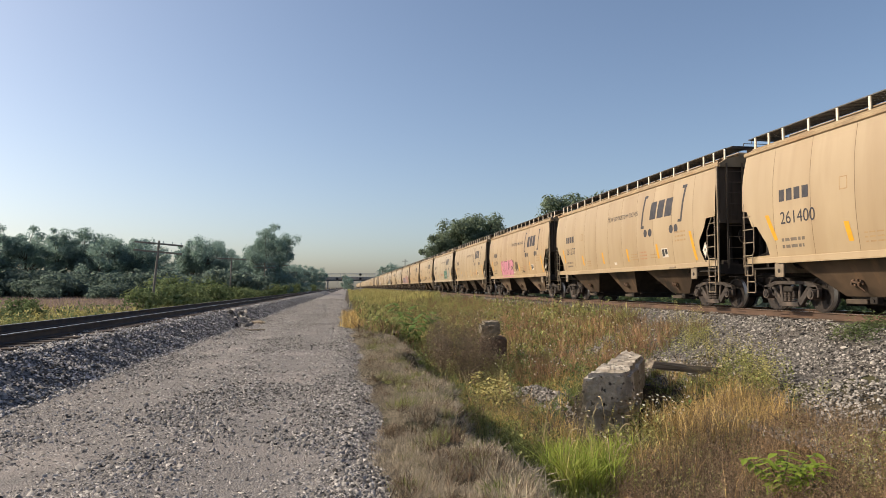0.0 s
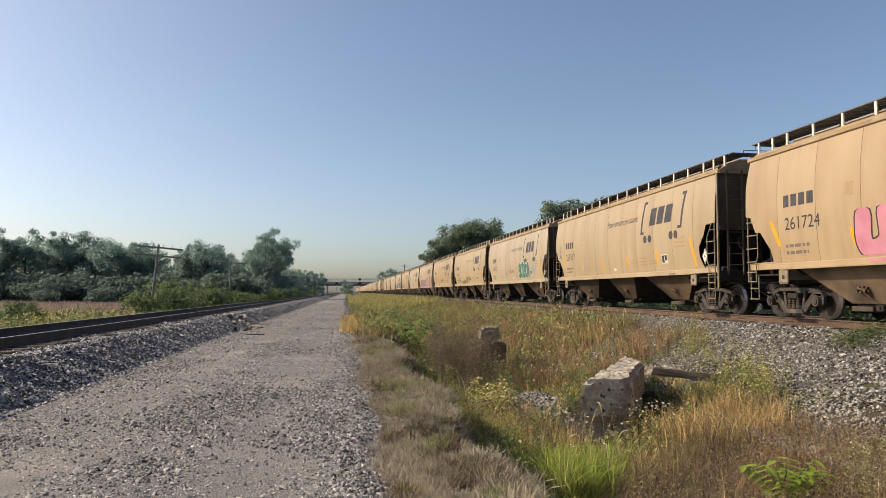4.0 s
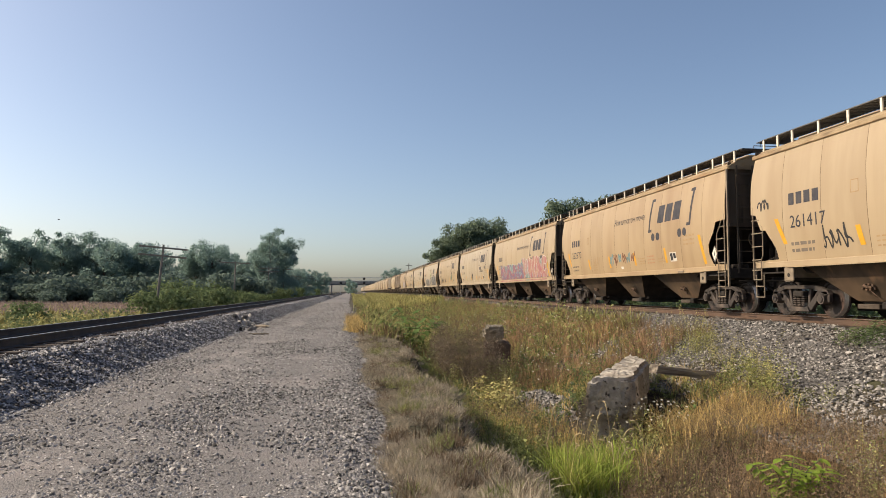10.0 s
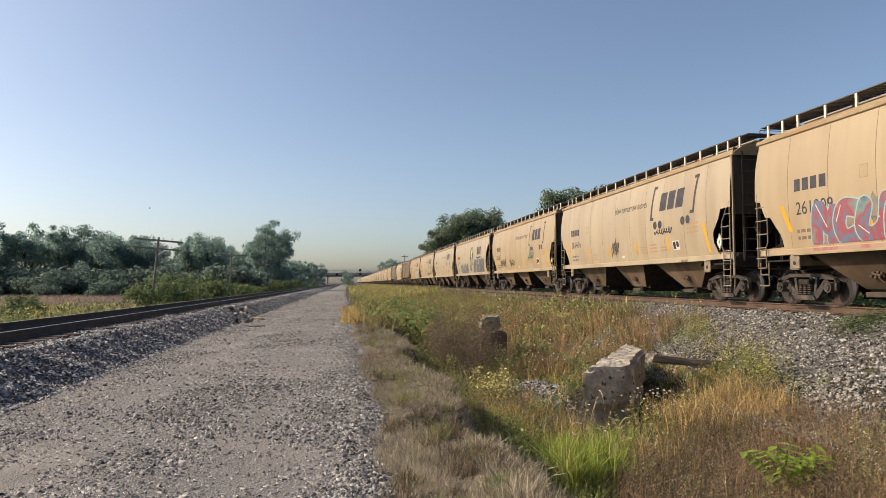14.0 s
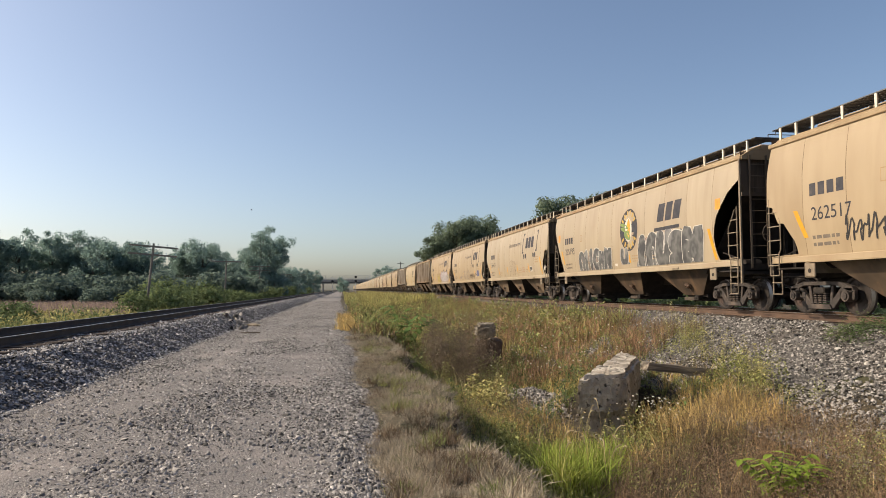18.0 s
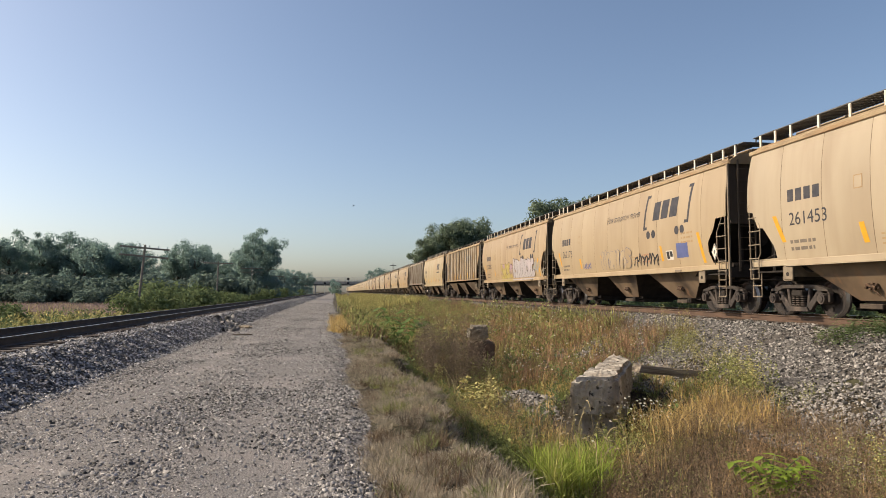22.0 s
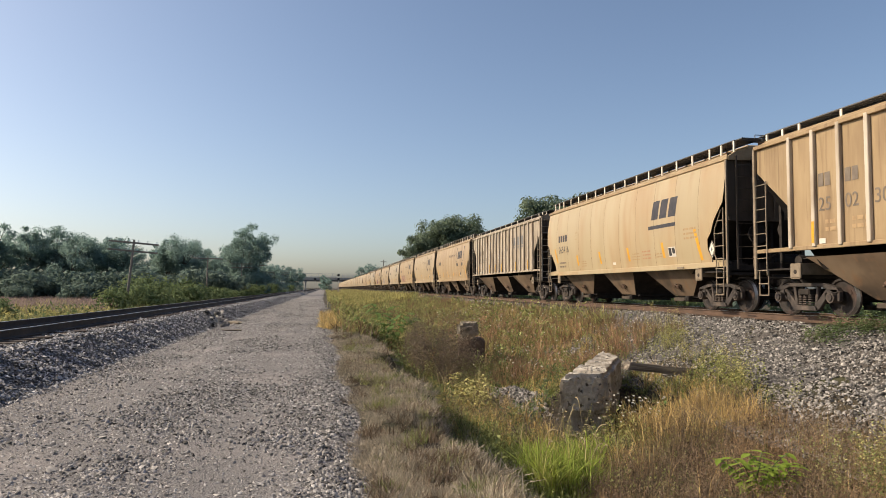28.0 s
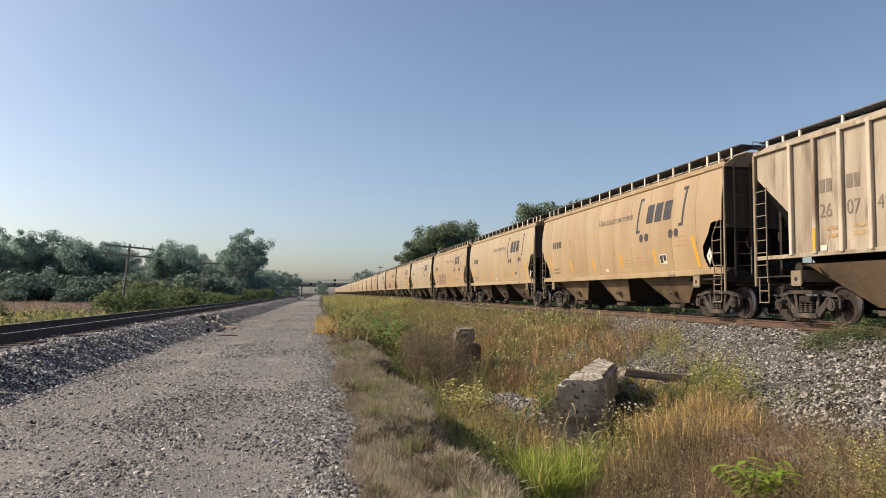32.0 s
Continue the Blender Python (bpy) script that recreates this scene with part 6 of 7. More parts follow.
# a dark bird gliding across the sky
bird = tagged(new("bird"), "small dark bird gliding low across the sky", "bird")
bm = bmesh.new()
bmesh.ops.create_icosphere(bm, subdivisions=2, radius=0.11, matrix=Matrix.Diagonal((1.9, 0.8, 0.75, 1)))
bmesh.ops.create_icosphere(bm, subdivisions=1, radius=0.065, matrix=Matrix.Translation((0.23, 0, 0.03)))
tube(bm, (0.27, 0, 0.03), (0.35, 0, 0.02), 0.02, 5, 0.004)
part("body", bm, "black", bird)
for s in (-1, 1):
    bm = bmesh.new()
    outline = [(0.10, 0.04, 0.03), (0.14, 0.25, 0.10), (0.02, 0.55, 0.16), (-0.10, 0.52, 0.15), (-0.10, 0.22, 0.09), (-0.08, 0.04, 0.03)]
    lo = [bm.verts.new((x, s * y, z)) for x, y, z in outline]
    hi = [bm.verts.new((x, s * y, z + 0.02)) for x, y, z in outline]
    bm.faces.new(lo)
    bm.faces.new(hi[::-1])
    for i in range(6):
        bm.faces.new((lo[i], lo[(i + 1) % 6], hi[(i + 1) % 6], hi[i]))
    bmesh.ops.recalc_face_normals(bm, faces=bm.faces)
    part("wing", bm, "black", bird)
bm = bmesh.new()
box(bm, -0.38, -0.16, -0.06, 0.06, 0.0, 0.015)
part("tail", bm, "black", bird)
FLIGHT = [(0, -151.4, 200, 22.5), (5, -115.4, 200, 22), (10, -79.4, 200, 21.1), (12, -65.8, 200, 21.1), (14, -54.3, 200, 22.6), (18, -25.7, 200, 24.2), (20, -9.8, 200, 24.9), (23, 13.1, 200, 26.7), (25, 30.7, 200, 25.9), (27.4, 48.7, 200, 15.0), (32, 83.2, 200, 9.0)]
bird.matrix_basis = pose(*FLIGHT[0][1:])


# ---- trees and bushes ----
def leaf_cloud(centres, radii, per, size, seed, droop=0.0):
    """Leaf quads round clump centres, thicker towards the outside of each clump."""
    rng = np.random.default_rng(seed)
    C = np.repeat(np.asarray(centres, float), per, 0)
    R = np.repeat(np.asarray(radii, float), per)
    n = len(C)
    d = rng.normal(0, 1, (n, 3))
    d /= np.linalg.norm(d, axis=1)[:, None]
    P = C + d * (R * np.minimum(1.0, np.abs(rng.normal(0.80, 0.24, n))))[:, None] * np.array([1, 1, 0.8])
    nrm = d * 1.3 + rng.normal(0, 0.5, (n, 3)) + np.array([0, 0, 0.5])
    nrm /= np.linalg.norm(nrm, axis=1)[:, None]
    t = np.cross(nrm, rng.normal(0, 1, (n, 3)))
    t /= np.linalg.norm(t, axis=1)[:, None]
    b = np.cross(nrm, t)
    s = (size * rng.uniform(0.6, 1.3, n))[:, None]
    V = np.stack([P - t * s, P - b * s * 0.55, P + t * s, P + b * s * 0.55], 1).reshape(-1, 3)
    return V, np.arange(4 * n).reshape(-1, 4)


def tree(h, w, seed, leaves, leaf_size, material, trunk=0.35, low=0.10):
    """A trunk with limbs, and a billowing crown of leaf clumps, with a few gaps between them."""
    rng = random.Random(seed)
    root = tagged(new("tree"), "full leafy deciduous tree at the field's edge", "tree", "trees")
    bm = bmesh.new()
    pts = [Vector((0, 0, -0.3))]
    for i in range(4):
        pts.append(Vector((rng.uniform(-0.2, 0.2) * i * 0.5, rng.uniform(-0.2, 0.2) * i * 0.5, h * 0.17 * (i + 1))))
    for i, (a, b) in enumerate(zip(pts, pts[1:])):
        tube(bm, a, b, trunk * (1 - i * 0.2), 8, trunk * (1 - (i + 1) * 0.2))
    centres, radii = [], []
    # a tree's crown is made of a few heads that stand beside and above one another
    heads = [(Vector((0, 0, h * 0.69)), w * 0.34, h * 0.32)]
    for i in range(5):
        a = 1.257 * i + rng.uniform(-0.4, 0.4)
        r = w * rng.uniform(0.16, 0.30)
        heads.append((Vector((r * math.cos(a), r * math.sin(a), h * rng.uniform(0.34, 0.70))), w * rng.uniform(0.17, 0.25), h * rng.uniform(0.15, 0.24)))
    for i in range(4):
        a = 1.571 * i + rng.uniform(-0.5, 0.5)
        heads.append((Vector((w * 0.22 * math.cos(a), w * 0.22 * math.sin(a), h * (low + 0.14))), w * 0.22, h * 0.15))
    n = 78
    for i in range(n):
        c, rx, rz = heads[i % len(heads)] if i % 3 else heads[0]
        d = Vector((rng.gauss(0, 1), rng.gauss(0, 1), rng.gauss(0, 1))).normalized() * rng.uniform(0.55, 1.0)
        tip = c + Vector((d.x * rx, d.y * rx, d.z * rz))
        tip.z = max(tip.z, h * low)
        if i % 2:
            base = pts[min(4, max(1, int(tip.z / h / 0.22)))]
            tube(bm, base, tip, trunk * 0.22, 5, trunk * 0.05)
        centres.append(tip)
        radii.append(w * rng.uniform(0.075, 0.135))
    # loose sprays break the outline
    for i in range(26):
        c = rng.randrange(n)
        d = Vector((rng.gauss(0, 1), rng.gauss(0, 1), rng.gauss(0.5, 0.8))).normalized()
        centres.append(centres[c] + d * radii[c] * 0.7)
        radii.append(w * rng.uniform(0.06, 0.12))
    part("trunk", bm, "bark", root)
    big = leaves * 9 // 10
    V1, F1 = leaf_cloud(centres[:n], radii[:n], big // n, leaf_size, seed)
    V2, F2 = leaf_cloud(centres[n:], radii[n:], (leaves - big) // 26, leaf_size, seed + 50)
    part("crown", np_mesh("crown", np.concatenate([V1, V2]), np.concatenate([F1, F2 + len(V1)])), material, root)
    return root


def bush(h, w, seed, leaves, leaf_size, material, label="dense green bush beside the track"):
    rng = random.Random(seed)
    root = tagged(new("bush"), label, "bush", "bushes")
    bm = bmesh.new()
    centres, radii = [], []
    for i in range(12):
        a = 2.4 * i
        r = w / 2 * math.sqrt((i + 0.5) / 12) * 0.75
        z = h * rng.uniform(0.3, 0.85) * (1 - 0.3 * (r / (w / 2)))
        tip = Vector((r * math.cos(a), r * math.sin(a), z))
        tube(bm, (tip.x * 0.2, tip.y * 0.2, -0.2), tip, 0.03, 4, 0.012)
        centres.append(tip)
        radii.append(min(w * 0.22, h * 0.35) * rng.uniform(0.7, 1.15))
    part("branching", bm, "bark", root)
    V, F = leaf_cloud(centres, radii, leaves // 12, leaf_size, seed)
    V[:, 2] = np.maximum(V[:, 2], -0.1)
    part("foliage", np_mesh("foliage", V, F), material, root)
    return root


def plant(protos, rows, made=set()):
    """rows: x, y, height, which, turn; copies of the prototypes scaled to that height."""
    for x, y, h, k, turn in rows:
        ob, h0 = protos[k % len(protos)]
        z = float(ground_z(x, y)) - 0.1
        m = pose(x, y, z, 0, 0, turn) @ Matrix.Scale((h - z) / h0, 4)
        if ob.name in made:
            copy_thing(ob, m)
        else:
            ob.matrix_basis = m
            made.add(ob.name)


far_trees = [(tree(14, 12, 1, 13000, 0.19, "leaf_hazy"), 14), (tree(13, 10, 2, 12000, 0.185, "leaf_hazy"), 13), (tree(12, 13, 3, 13000, 0.19, "leaf_hazy"), 12), (tree(14, 9.5, 4, 12000, 0.185, "leaf_hazy"), 14)]
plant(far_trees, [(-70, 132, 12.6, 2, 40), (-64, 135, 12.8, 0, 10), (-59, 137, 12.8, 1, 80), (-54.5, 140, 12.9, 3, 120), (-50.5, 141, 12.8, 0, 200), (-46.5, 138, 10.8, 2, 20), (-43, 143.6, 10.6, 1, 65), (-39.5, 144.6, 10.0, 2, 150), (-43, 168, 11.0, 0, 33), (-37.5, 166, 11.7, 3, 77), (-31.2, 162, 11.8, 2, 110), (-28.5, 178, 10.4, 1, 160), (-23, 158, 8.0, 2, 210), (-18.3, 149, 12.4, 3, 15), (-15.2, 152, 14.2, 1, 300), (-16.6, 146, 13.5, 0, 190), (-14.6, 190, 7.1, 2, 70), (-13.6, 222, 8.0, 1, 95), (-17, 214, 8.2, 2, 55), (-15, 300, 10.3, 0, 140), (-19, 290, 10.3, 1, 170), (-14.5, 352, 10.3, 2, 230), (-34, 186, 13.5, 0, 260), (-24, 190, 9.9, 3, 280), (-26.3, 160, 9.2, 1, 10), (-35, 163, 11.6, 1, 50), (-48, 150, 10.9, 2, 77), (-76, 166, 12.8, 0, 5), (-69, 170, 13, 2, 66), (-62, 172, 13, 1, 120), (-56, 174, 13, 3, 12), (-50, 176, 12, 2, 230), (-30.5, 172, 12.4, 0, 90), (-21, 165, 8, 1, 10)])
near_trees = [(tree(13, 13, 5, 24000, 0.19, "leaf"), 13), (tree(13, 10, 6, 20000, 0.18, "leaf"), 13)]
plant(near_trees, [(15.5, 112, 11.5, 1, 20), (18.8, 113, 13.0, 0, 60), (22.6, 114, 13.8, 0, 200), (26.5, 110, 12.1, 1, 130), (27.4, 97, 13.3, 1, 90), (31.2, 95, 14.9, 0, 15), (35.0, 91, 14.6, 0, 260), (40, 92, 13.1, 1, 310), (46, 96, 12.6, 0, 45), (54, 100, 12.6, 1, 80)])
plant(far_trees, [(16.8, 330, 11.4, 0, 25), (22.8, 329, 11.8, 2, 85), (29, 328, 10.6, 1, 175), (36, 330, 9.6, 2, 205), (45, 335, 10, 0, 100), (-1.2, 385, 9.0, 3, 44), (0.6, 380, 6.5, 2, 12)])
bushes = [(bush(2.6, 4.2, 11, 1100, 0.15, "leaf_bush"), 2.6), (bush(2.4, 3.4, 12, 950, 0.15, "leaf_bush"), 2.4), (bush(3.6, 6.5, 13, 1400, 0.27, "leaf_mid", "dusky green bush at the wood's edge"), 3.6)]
rows = [(-15.6, 56.5, 1.9, 0, 0), (-14.4, 60, 2.5, 1, 50), (-16.2, 64, 2.9, 0, 100), (-14.4, 67, 1.7, 1, 20), (-16.8, 72, 3.3, 0, 70), (-14.2, 77, 2.0, 1, 140), (-16.4, 83, 3.2, 0, 210), (-14.2, 90, 1.8, 1, 15), (-21, 36, 0.5, 0, 30), (-19, 34, 0.4, 1, 70), (-23.5, 37, 0.6, 1, 130), (-17.5, 35, 0.6, 0, 200), (-19.5, 45, 1.0, 1, 12)]
rng2 = random.Random(4)
rows += [(-12.6 - rng2.uniform(0, 4), y, rng2.uniform(1.2, 2.8), rng2.randrange(2), rng2.uniform(0, 360)) for y in range(96, 300, 8)]
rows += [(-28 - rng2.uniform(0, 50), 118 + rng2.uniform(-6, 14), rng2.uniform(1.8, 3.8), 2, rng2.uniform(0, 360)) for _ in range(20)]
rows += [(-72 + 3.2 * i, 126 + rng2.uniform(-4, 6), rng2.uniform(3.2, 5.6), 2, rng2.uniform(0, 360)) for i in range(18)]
rows += [(17.6 + rng2.uniform(0, 4.5), 17 + 2.4 * i, rng2.uniform(0.7, 1.5), rng2.randrange(2), rng2.uniform(0, 360)) for i in range(26)]
rows += [(22 + rng2.uniform(0, 16), 30 + 5 * i, rng2.uniform(1.5, 3.2), rng2.randrange(3), rng2.uniform(0, 360)) for i in range(16)]
plant(bushes, rows)


# ---- grasses and weeds ----
def blades(name, x, y, h, w, material, seed, label, lean=0.35, z=None, base=None, simple=False):
    """Bent tapered blades rooted at x, y; simple: one triangle each."""
    rng = np.random.default_rng(seed)
    n = len(x)
    z = (base(x, y) if base else ground_z(x, y)) if z is None else z
    P = np.stack([x, y, z - 0.02], -1)
    a = rng.uniform(0, 6.283, n)
    side = np.stack([np.cos(a), np.sin(a), 0 * a], -1)
    b = rng.uniform(0, 6.283, n)
    out = np.stack([np.cos(b), np.sin(b), 0 * b], -1) * (h * np.abs(rng.normal(0, lean, n)))[:, None]
    up = np.stack([0 * a, 0 * a, h], -1)
    s = side * (w / 2)[:, None]
    mid = P + up * 0.55 + out * 0.3
    tip = P + up * rng.uniform(0.85, 1.0, n)[:, None] + out
    if simple:
        V = np.stack([P - s, P + s, tip], 1).reshape(-1, 3)
        return tagged(part(name, np_mesh(name, V, np.arange(3 * n).reshape(-1, 3)), material), label, "grass", kind="stuff")
    V = np.stack([P - s, P + s, mid - s * 0.75, mid + s * 0.75, tip], 1).reshape(-1, 3)
    k = 5 * np.arange(n)[:, None]
    F = np.concatenate([k + np.array([[0, 1, 3]]), k + np.array([[0, 3, 2]]), k + np.array([[2, 3, 4]])])
    return tagged(part(name, np_mesh(name, V, F), material), label, "grass", kind="stuff")


def leafy(name, x, y, h, per, size, material, seed, label, spread=0.12, kind="stuff"):
    """Weeds with leaves all the way up their stems."""
    rng = np.random.default_rng(seed)
    n = len(x)
    z = np.maximum(ground_z(x, y), bed_right_z(x, y) * (x > 8) - 9 * (x <= 8))
    u = rng.uniform(0.12, 1, (n, per))
    a = rng.uniform(0, 6.283, (n, per))
    leanx, leany = rng.normal(0, 0.12, n), rng.normal(0, 0.12, n)
    r = spread * (1.15 - u) * rng.uniform(0.4, 1.2, (n, per))
    P = np.stack([x[:, None] + leanx[:, None] * u * h[:, None] + np.cos(a) * r, y[:, None] + leany[:, None] * u * h[:, None] + np.sin(a) * r, z[:, None] + u * h[:, None]], -1).reshape(-1, 3)
    a = a.ravel()
    m = len(a)
    s = (size * rng.uniform(0.6, 1.3, m))[:, None]
    out = np.stack([np.cos(a), np.sin(a), rng.uniform(-0.5, 0.6, m)], -1) * s
    side = np.stack([-np.sin(a), np.cos(a), rng.uniform(-0.4, 0.4, m)], -1) * s * 0.3
    V = np.stack([P, P + out * 0.5 - side, P + out, P + out * 0.5 + side], 1).reshape(-1, 3)
    F = np.arange(4 * m).reshape(-1, 4)
    # stems as thin crossed strips
    B = np.stack([x, y, z - 0.02], -1)
    T = B + np.stack([leanx * h, leany * h, h], -1)
    e = np.array([0.004, 0.002, 0])
    SV = np.stack([B - e, B + e, T + e * 0.4, T - e * 0.4], 1).reshape(-1, 3)
    F = np.concatenate([F, len(V) + np.arange(4 * n).reshape(-1, 4)])
    return tagged(part(name, np_mesh(name, np.concatenate([V, SV]), F), material), label, "weeds", kind=kind)


rng = np.random.default_rng(21)


def area(n, x0, x1, y0, y1, power=1.6, keep=None, clump=0.0, cs=1.0, seed=1.0):
    x, y = rng.uniform(x0, x1, n), y0 + (y1 - y0) * rng.uniform(0, 1, n) ** power
    ok = np.ones(n, bool) if keep is None else keep(x, y)
    if clump:
        ok &= wave(x, y, cs, seed) + rng.normal(0, 0.25, n) > clump - 0.5
    return x[ok], y[ok]


def ht(x, lo, hi):
    return rng.uniform(lo, hi, len(x))


def tufts(name, cx, cy, per, spread, h, w, material, seed, label, lean=0.6):
    """Grass in separate tufts: blades that fan out from each centre."""
    rng = np.random.default_rng(seed)
    n = len(cx)
    th = np.repeat(h * rng.uniform(0.6, 1.3, n), per)
    r, a = np.abs(rng.normal(0, 1, n * per)) * np.repeat(spread * rng.uniform(0.6, 1.4, n), per), rng.uniform(0, 6.283, n * per)
    x, y = np.repeat(cx, per) + r * np.cos(a), np.repeat(cy, per) + r * np.sin(a)
    return blades(name, x, y, th * rng.uniform(0.55, 1.1, n * per), w * rng.uniform(0.7, 1.3, n * per), material, seed, label, lean)


def cushions(name, cx, cy, r, per, w, material, seed, label, up=0.25, base=None):
    """Low domed tufts: short stiff blades that point out of each one all round."""
    rng = np.random.default_rng(seed)
    n = len(cx)
    R = np.repeat(r * rng.uniform(0.6, 1.35, n), per)
    m = n * per
    d = rng.normal(0, 1, (m, 3))
    d[:, 2] = np.abs(d[:, 2]) + up
    d /= np.linalg.norm(d, axis=1)[:, None]
    bx, by = np.repeat(cx, per) + rng.normal(0, 0.35, m) * R, np.repeat(cy, per) + rng.normal(0, 0.35, m) * R
    z = np.repeat((base or ground_z)(cx, cy), per)
    P = np.stack([bx, by, z - 0.02 + 0.12 * R], -1)
    tip = P + d * (R * rng.uniform(0.55, 1.1, m))[:, None]
    side = np.cross(d, rng.normal(0, 1, (m, 3)))
    side *= (w * rng.uniform(0.7, 1.4, m) / 2 / np.linalg.norm(side, axis=1))[:, None]
    V = np.stack([P - side, P + side, tip], 1).reshape(-1, 3)
    return tagged(part(name, np_mesh(name, V, np.arange(3 * m).reshape(-1, 3)), material), label, "grass", kind="stuff")


def clumps(name, cx, cy, h, r, per, size, material, seed, label, base=None, category="weeds"):
    """Bushy weeds: leaves packed round each plant's middle and thinning out upwards."""
    rng = np.random.default_rng(seed)
    n = len(cx)
    z = (base or ground_z)(cx, cy)
    k = rng.uniform(0.65, 1.3, n)
    H, R = np.repeat(h * k, per), np.repeat(r * k, per)
    u = rng.uniform(0.05, 1, n * per)
    a = rng.uniform(0, 6.283, n * per)
    q = R * np.sqrt(rng.uniform(0.15, 1, n * per)) * (1.1 - 0.75 * u)
    P = np.stack([np.repeat(cx, per) + q * np.cos(a), np.repeat(cy, per) + q * np.sin(a), np.repeat(z, per) + u * H], -1)
    s = (size * rng.uniform(0.5, 1.35, n * per))[:, None]
    out = np.stack([np.cos(a), np.sin(a), rng.uniform(-0.2, 1.3, n * per)], -1)
    out = (out + rng.normal(0, 0.35, out.shape)) * s * 0.7
    side = np.cross(out, rng.normal(0, 1, out.shape))
    side *= s * 0.26 / (np.linalg.norm(side, axis=1)[:, None] + 1e-6)
    V = np.stack([P, P + out * 0.5 - side, P + out, P + out * 0.5 + side], 1).reshape(-1, 3)
    return tagged(part(name, np_mesh(name, V, np.arange(4 * n * per).reshape(-1, 4)), material), label, category, kind="stuff")


def on_bank(x, y):
    return np.maximum(ground_z(x, y), bed_right_z(x, y))


front = lambda x, y: (x > 3.3) & (x < 5.45) & (y > 10.6) & (y < 13.0)
heap = lambda x, y: np.hypot((x - 4.75) / 0.42, (y - 16.9) / 1.1) < 1
block = lambda x, y: (x > 3.9) & (x < 7.4) & (y > 12.2) & (y < 17.8) & (np.abs((y - 12.7) - (x - 4.6) * 1.75) < 1.9)

# dry cushions along the road's edge
strip = lambda x, y: (x > road_edge(y) + 0.05 + 0.12 * wave(x, y, 3, 1)) & (x < 1.75 + 0.25 * wave(x, y, 1, 2) + 0.012 * y)
x, y = area(5200, 0.0, 2.6, 4.2, 50, 2.1, strip, 0.02, 2.2, 2)
cushions("short_grass", x, y, 0.105 * (1 + 0.45 * wave(x, y, 2.1, 6)) + 0.001 * y, 100, 0.0042, "grass_dry_short", 1, "low cushions of dry grey-brown grass along the road's edge")
x, y = area(700, 0.2, 2.2, 4.2, 46, 1.8, strip, 0.25, 1.7, 7)
cushions("short_grass", x, y, np.full(len(x), 0.16), 50, 0.008, "dead", 34, "darker dead tufts among the dry strip", 0.6)
x, y = area(600, 0.5, 2.3, 4.2, 46, 1.6, strip, 0.3, 2.5, 5)
cushions("short_grass", x, y, np.full(len(x), 0.15), 44, 0.008, "grass_weed", 2, "short olive tufts among the dry strip", 0.7)
hollow = lambda x, y: ~((x > 1.45) & (x < 2.35 + 0.2 * wave(x, y, 1.7, 2)) & (y > 9.5) & (y < 19.5))
x, y = area(1500, 1.2, 2.5, 4.5, 30, 1.6, hollow, 0.1, 1.9, 3)
cushions("bank_grass", x, y, np.full(len(x), 0.17), 34, 0.010, "grass_dry_short", 40, "dry tufts hanging over the ditch's edge", 0.1)
x, y = area(150, -0.2, 0.9, 27, 42, 1.0)
tufts("dry_grass", x, y, 18, 0.12, 0.42, 0.016, "grass_dry", 35, "orange-yellow grass clump at the road's edge", 0.6)
# dark leafy growth down the cut bank
x, y = area(900, 1.6, 3.0, 5.5, 34, 1.3, hollow, 0.05, 1.5, 4)
clumps("bank_weeds", x, y, np.full(len(x), 0.26), np.full(len(x), 0.15), 30, 0.045, "grass_weed", 31, "leafy weeds down the ditch's bank")
x, y = area(420, 1.9, 3.2, 6.0, 30, 1.3, None, 0.15, 1.2, 5)
tufts("bank_grass", x, y, 16, 0.08, 0.42, 0.010, "grass_weed", 41, "grass tufts on the ditch's bank", 0.6)
# growth beside and behind the standpoint
x, y = area(700, 0.3, 2.4, -9, 4.2, 1.0, strip)
cushions("short_grass", x, y, np.full(len(x), 0.12), 30, 0.010, "grass_dry_short", 60, "low cushions of dry grass beside the road")
x, y = area(420, 1.8, 8.6, -9, 6.6, 1.0)
clumps("leafy_weeds", x, y, ht(x, 0.25, 0.5), ht(x, 0.15, 0.3), 26, 0.06, "grass_weed", 61, "olive weeds filling the ditch")
# lush grass at the ditch's foot
x, y = area(520, 2.7, 4.9, 9.0, 11.2, 1.0, lambda x, y: (x > 2.85 + 0.12 * wave(x, y, 2, 1)) & (x < 3.65 + 0.45 * (y - 9.4) + 0.4 * wave(x, y, 2.2, 3)) & (x > 2.85 + 0.28 * (y - 9.6)))
tufts("lush_grass", x, y, 12, 0.07, 0.60, 0.024, "grass_green", 3, "lush bright green grass in the ditch", 0.5)
tufts("lush_grass", x[::3], y[::3], 10, 0.05, 0.66, 0.012, "grass_field", 71, "yellowing taller blades in the lush grass", 0.35)
# dark olive growth between the bank and the lush grass
x, y = area(420, 2.1, 3.5, 9.2, 16, 1.0, lambda x, y: x < 2.95 + 0.25 * np.clip(y - 10, 0, 3), 0.0, 1.6, 8)
clumps("bank_weeds", x, y, ht(x, 0.18, 0.42), ht(x, 0.10, 0.2), 44, 0.035, "grass_weed", 72, "dark olive weeds at the bank's foot")
x, y = area(260, 2.2, 4.4, 11.4, 17, 1.0, None, 0.05, 1.3, 6)
clumps("dead_weeds", x, y, ht(x, 0.3, 0.6), ht(x, 0.12, 0.24), 70, 0.026, "brush", 73, "greyish dead weeds in the ditch's bottom")
tufts("dry_grass", x[::2], y[::2], 14, 0.08, 0.5, 0.008, "grass_dry", 74, "thin dry grass in the ditch's bottom", 0.5)
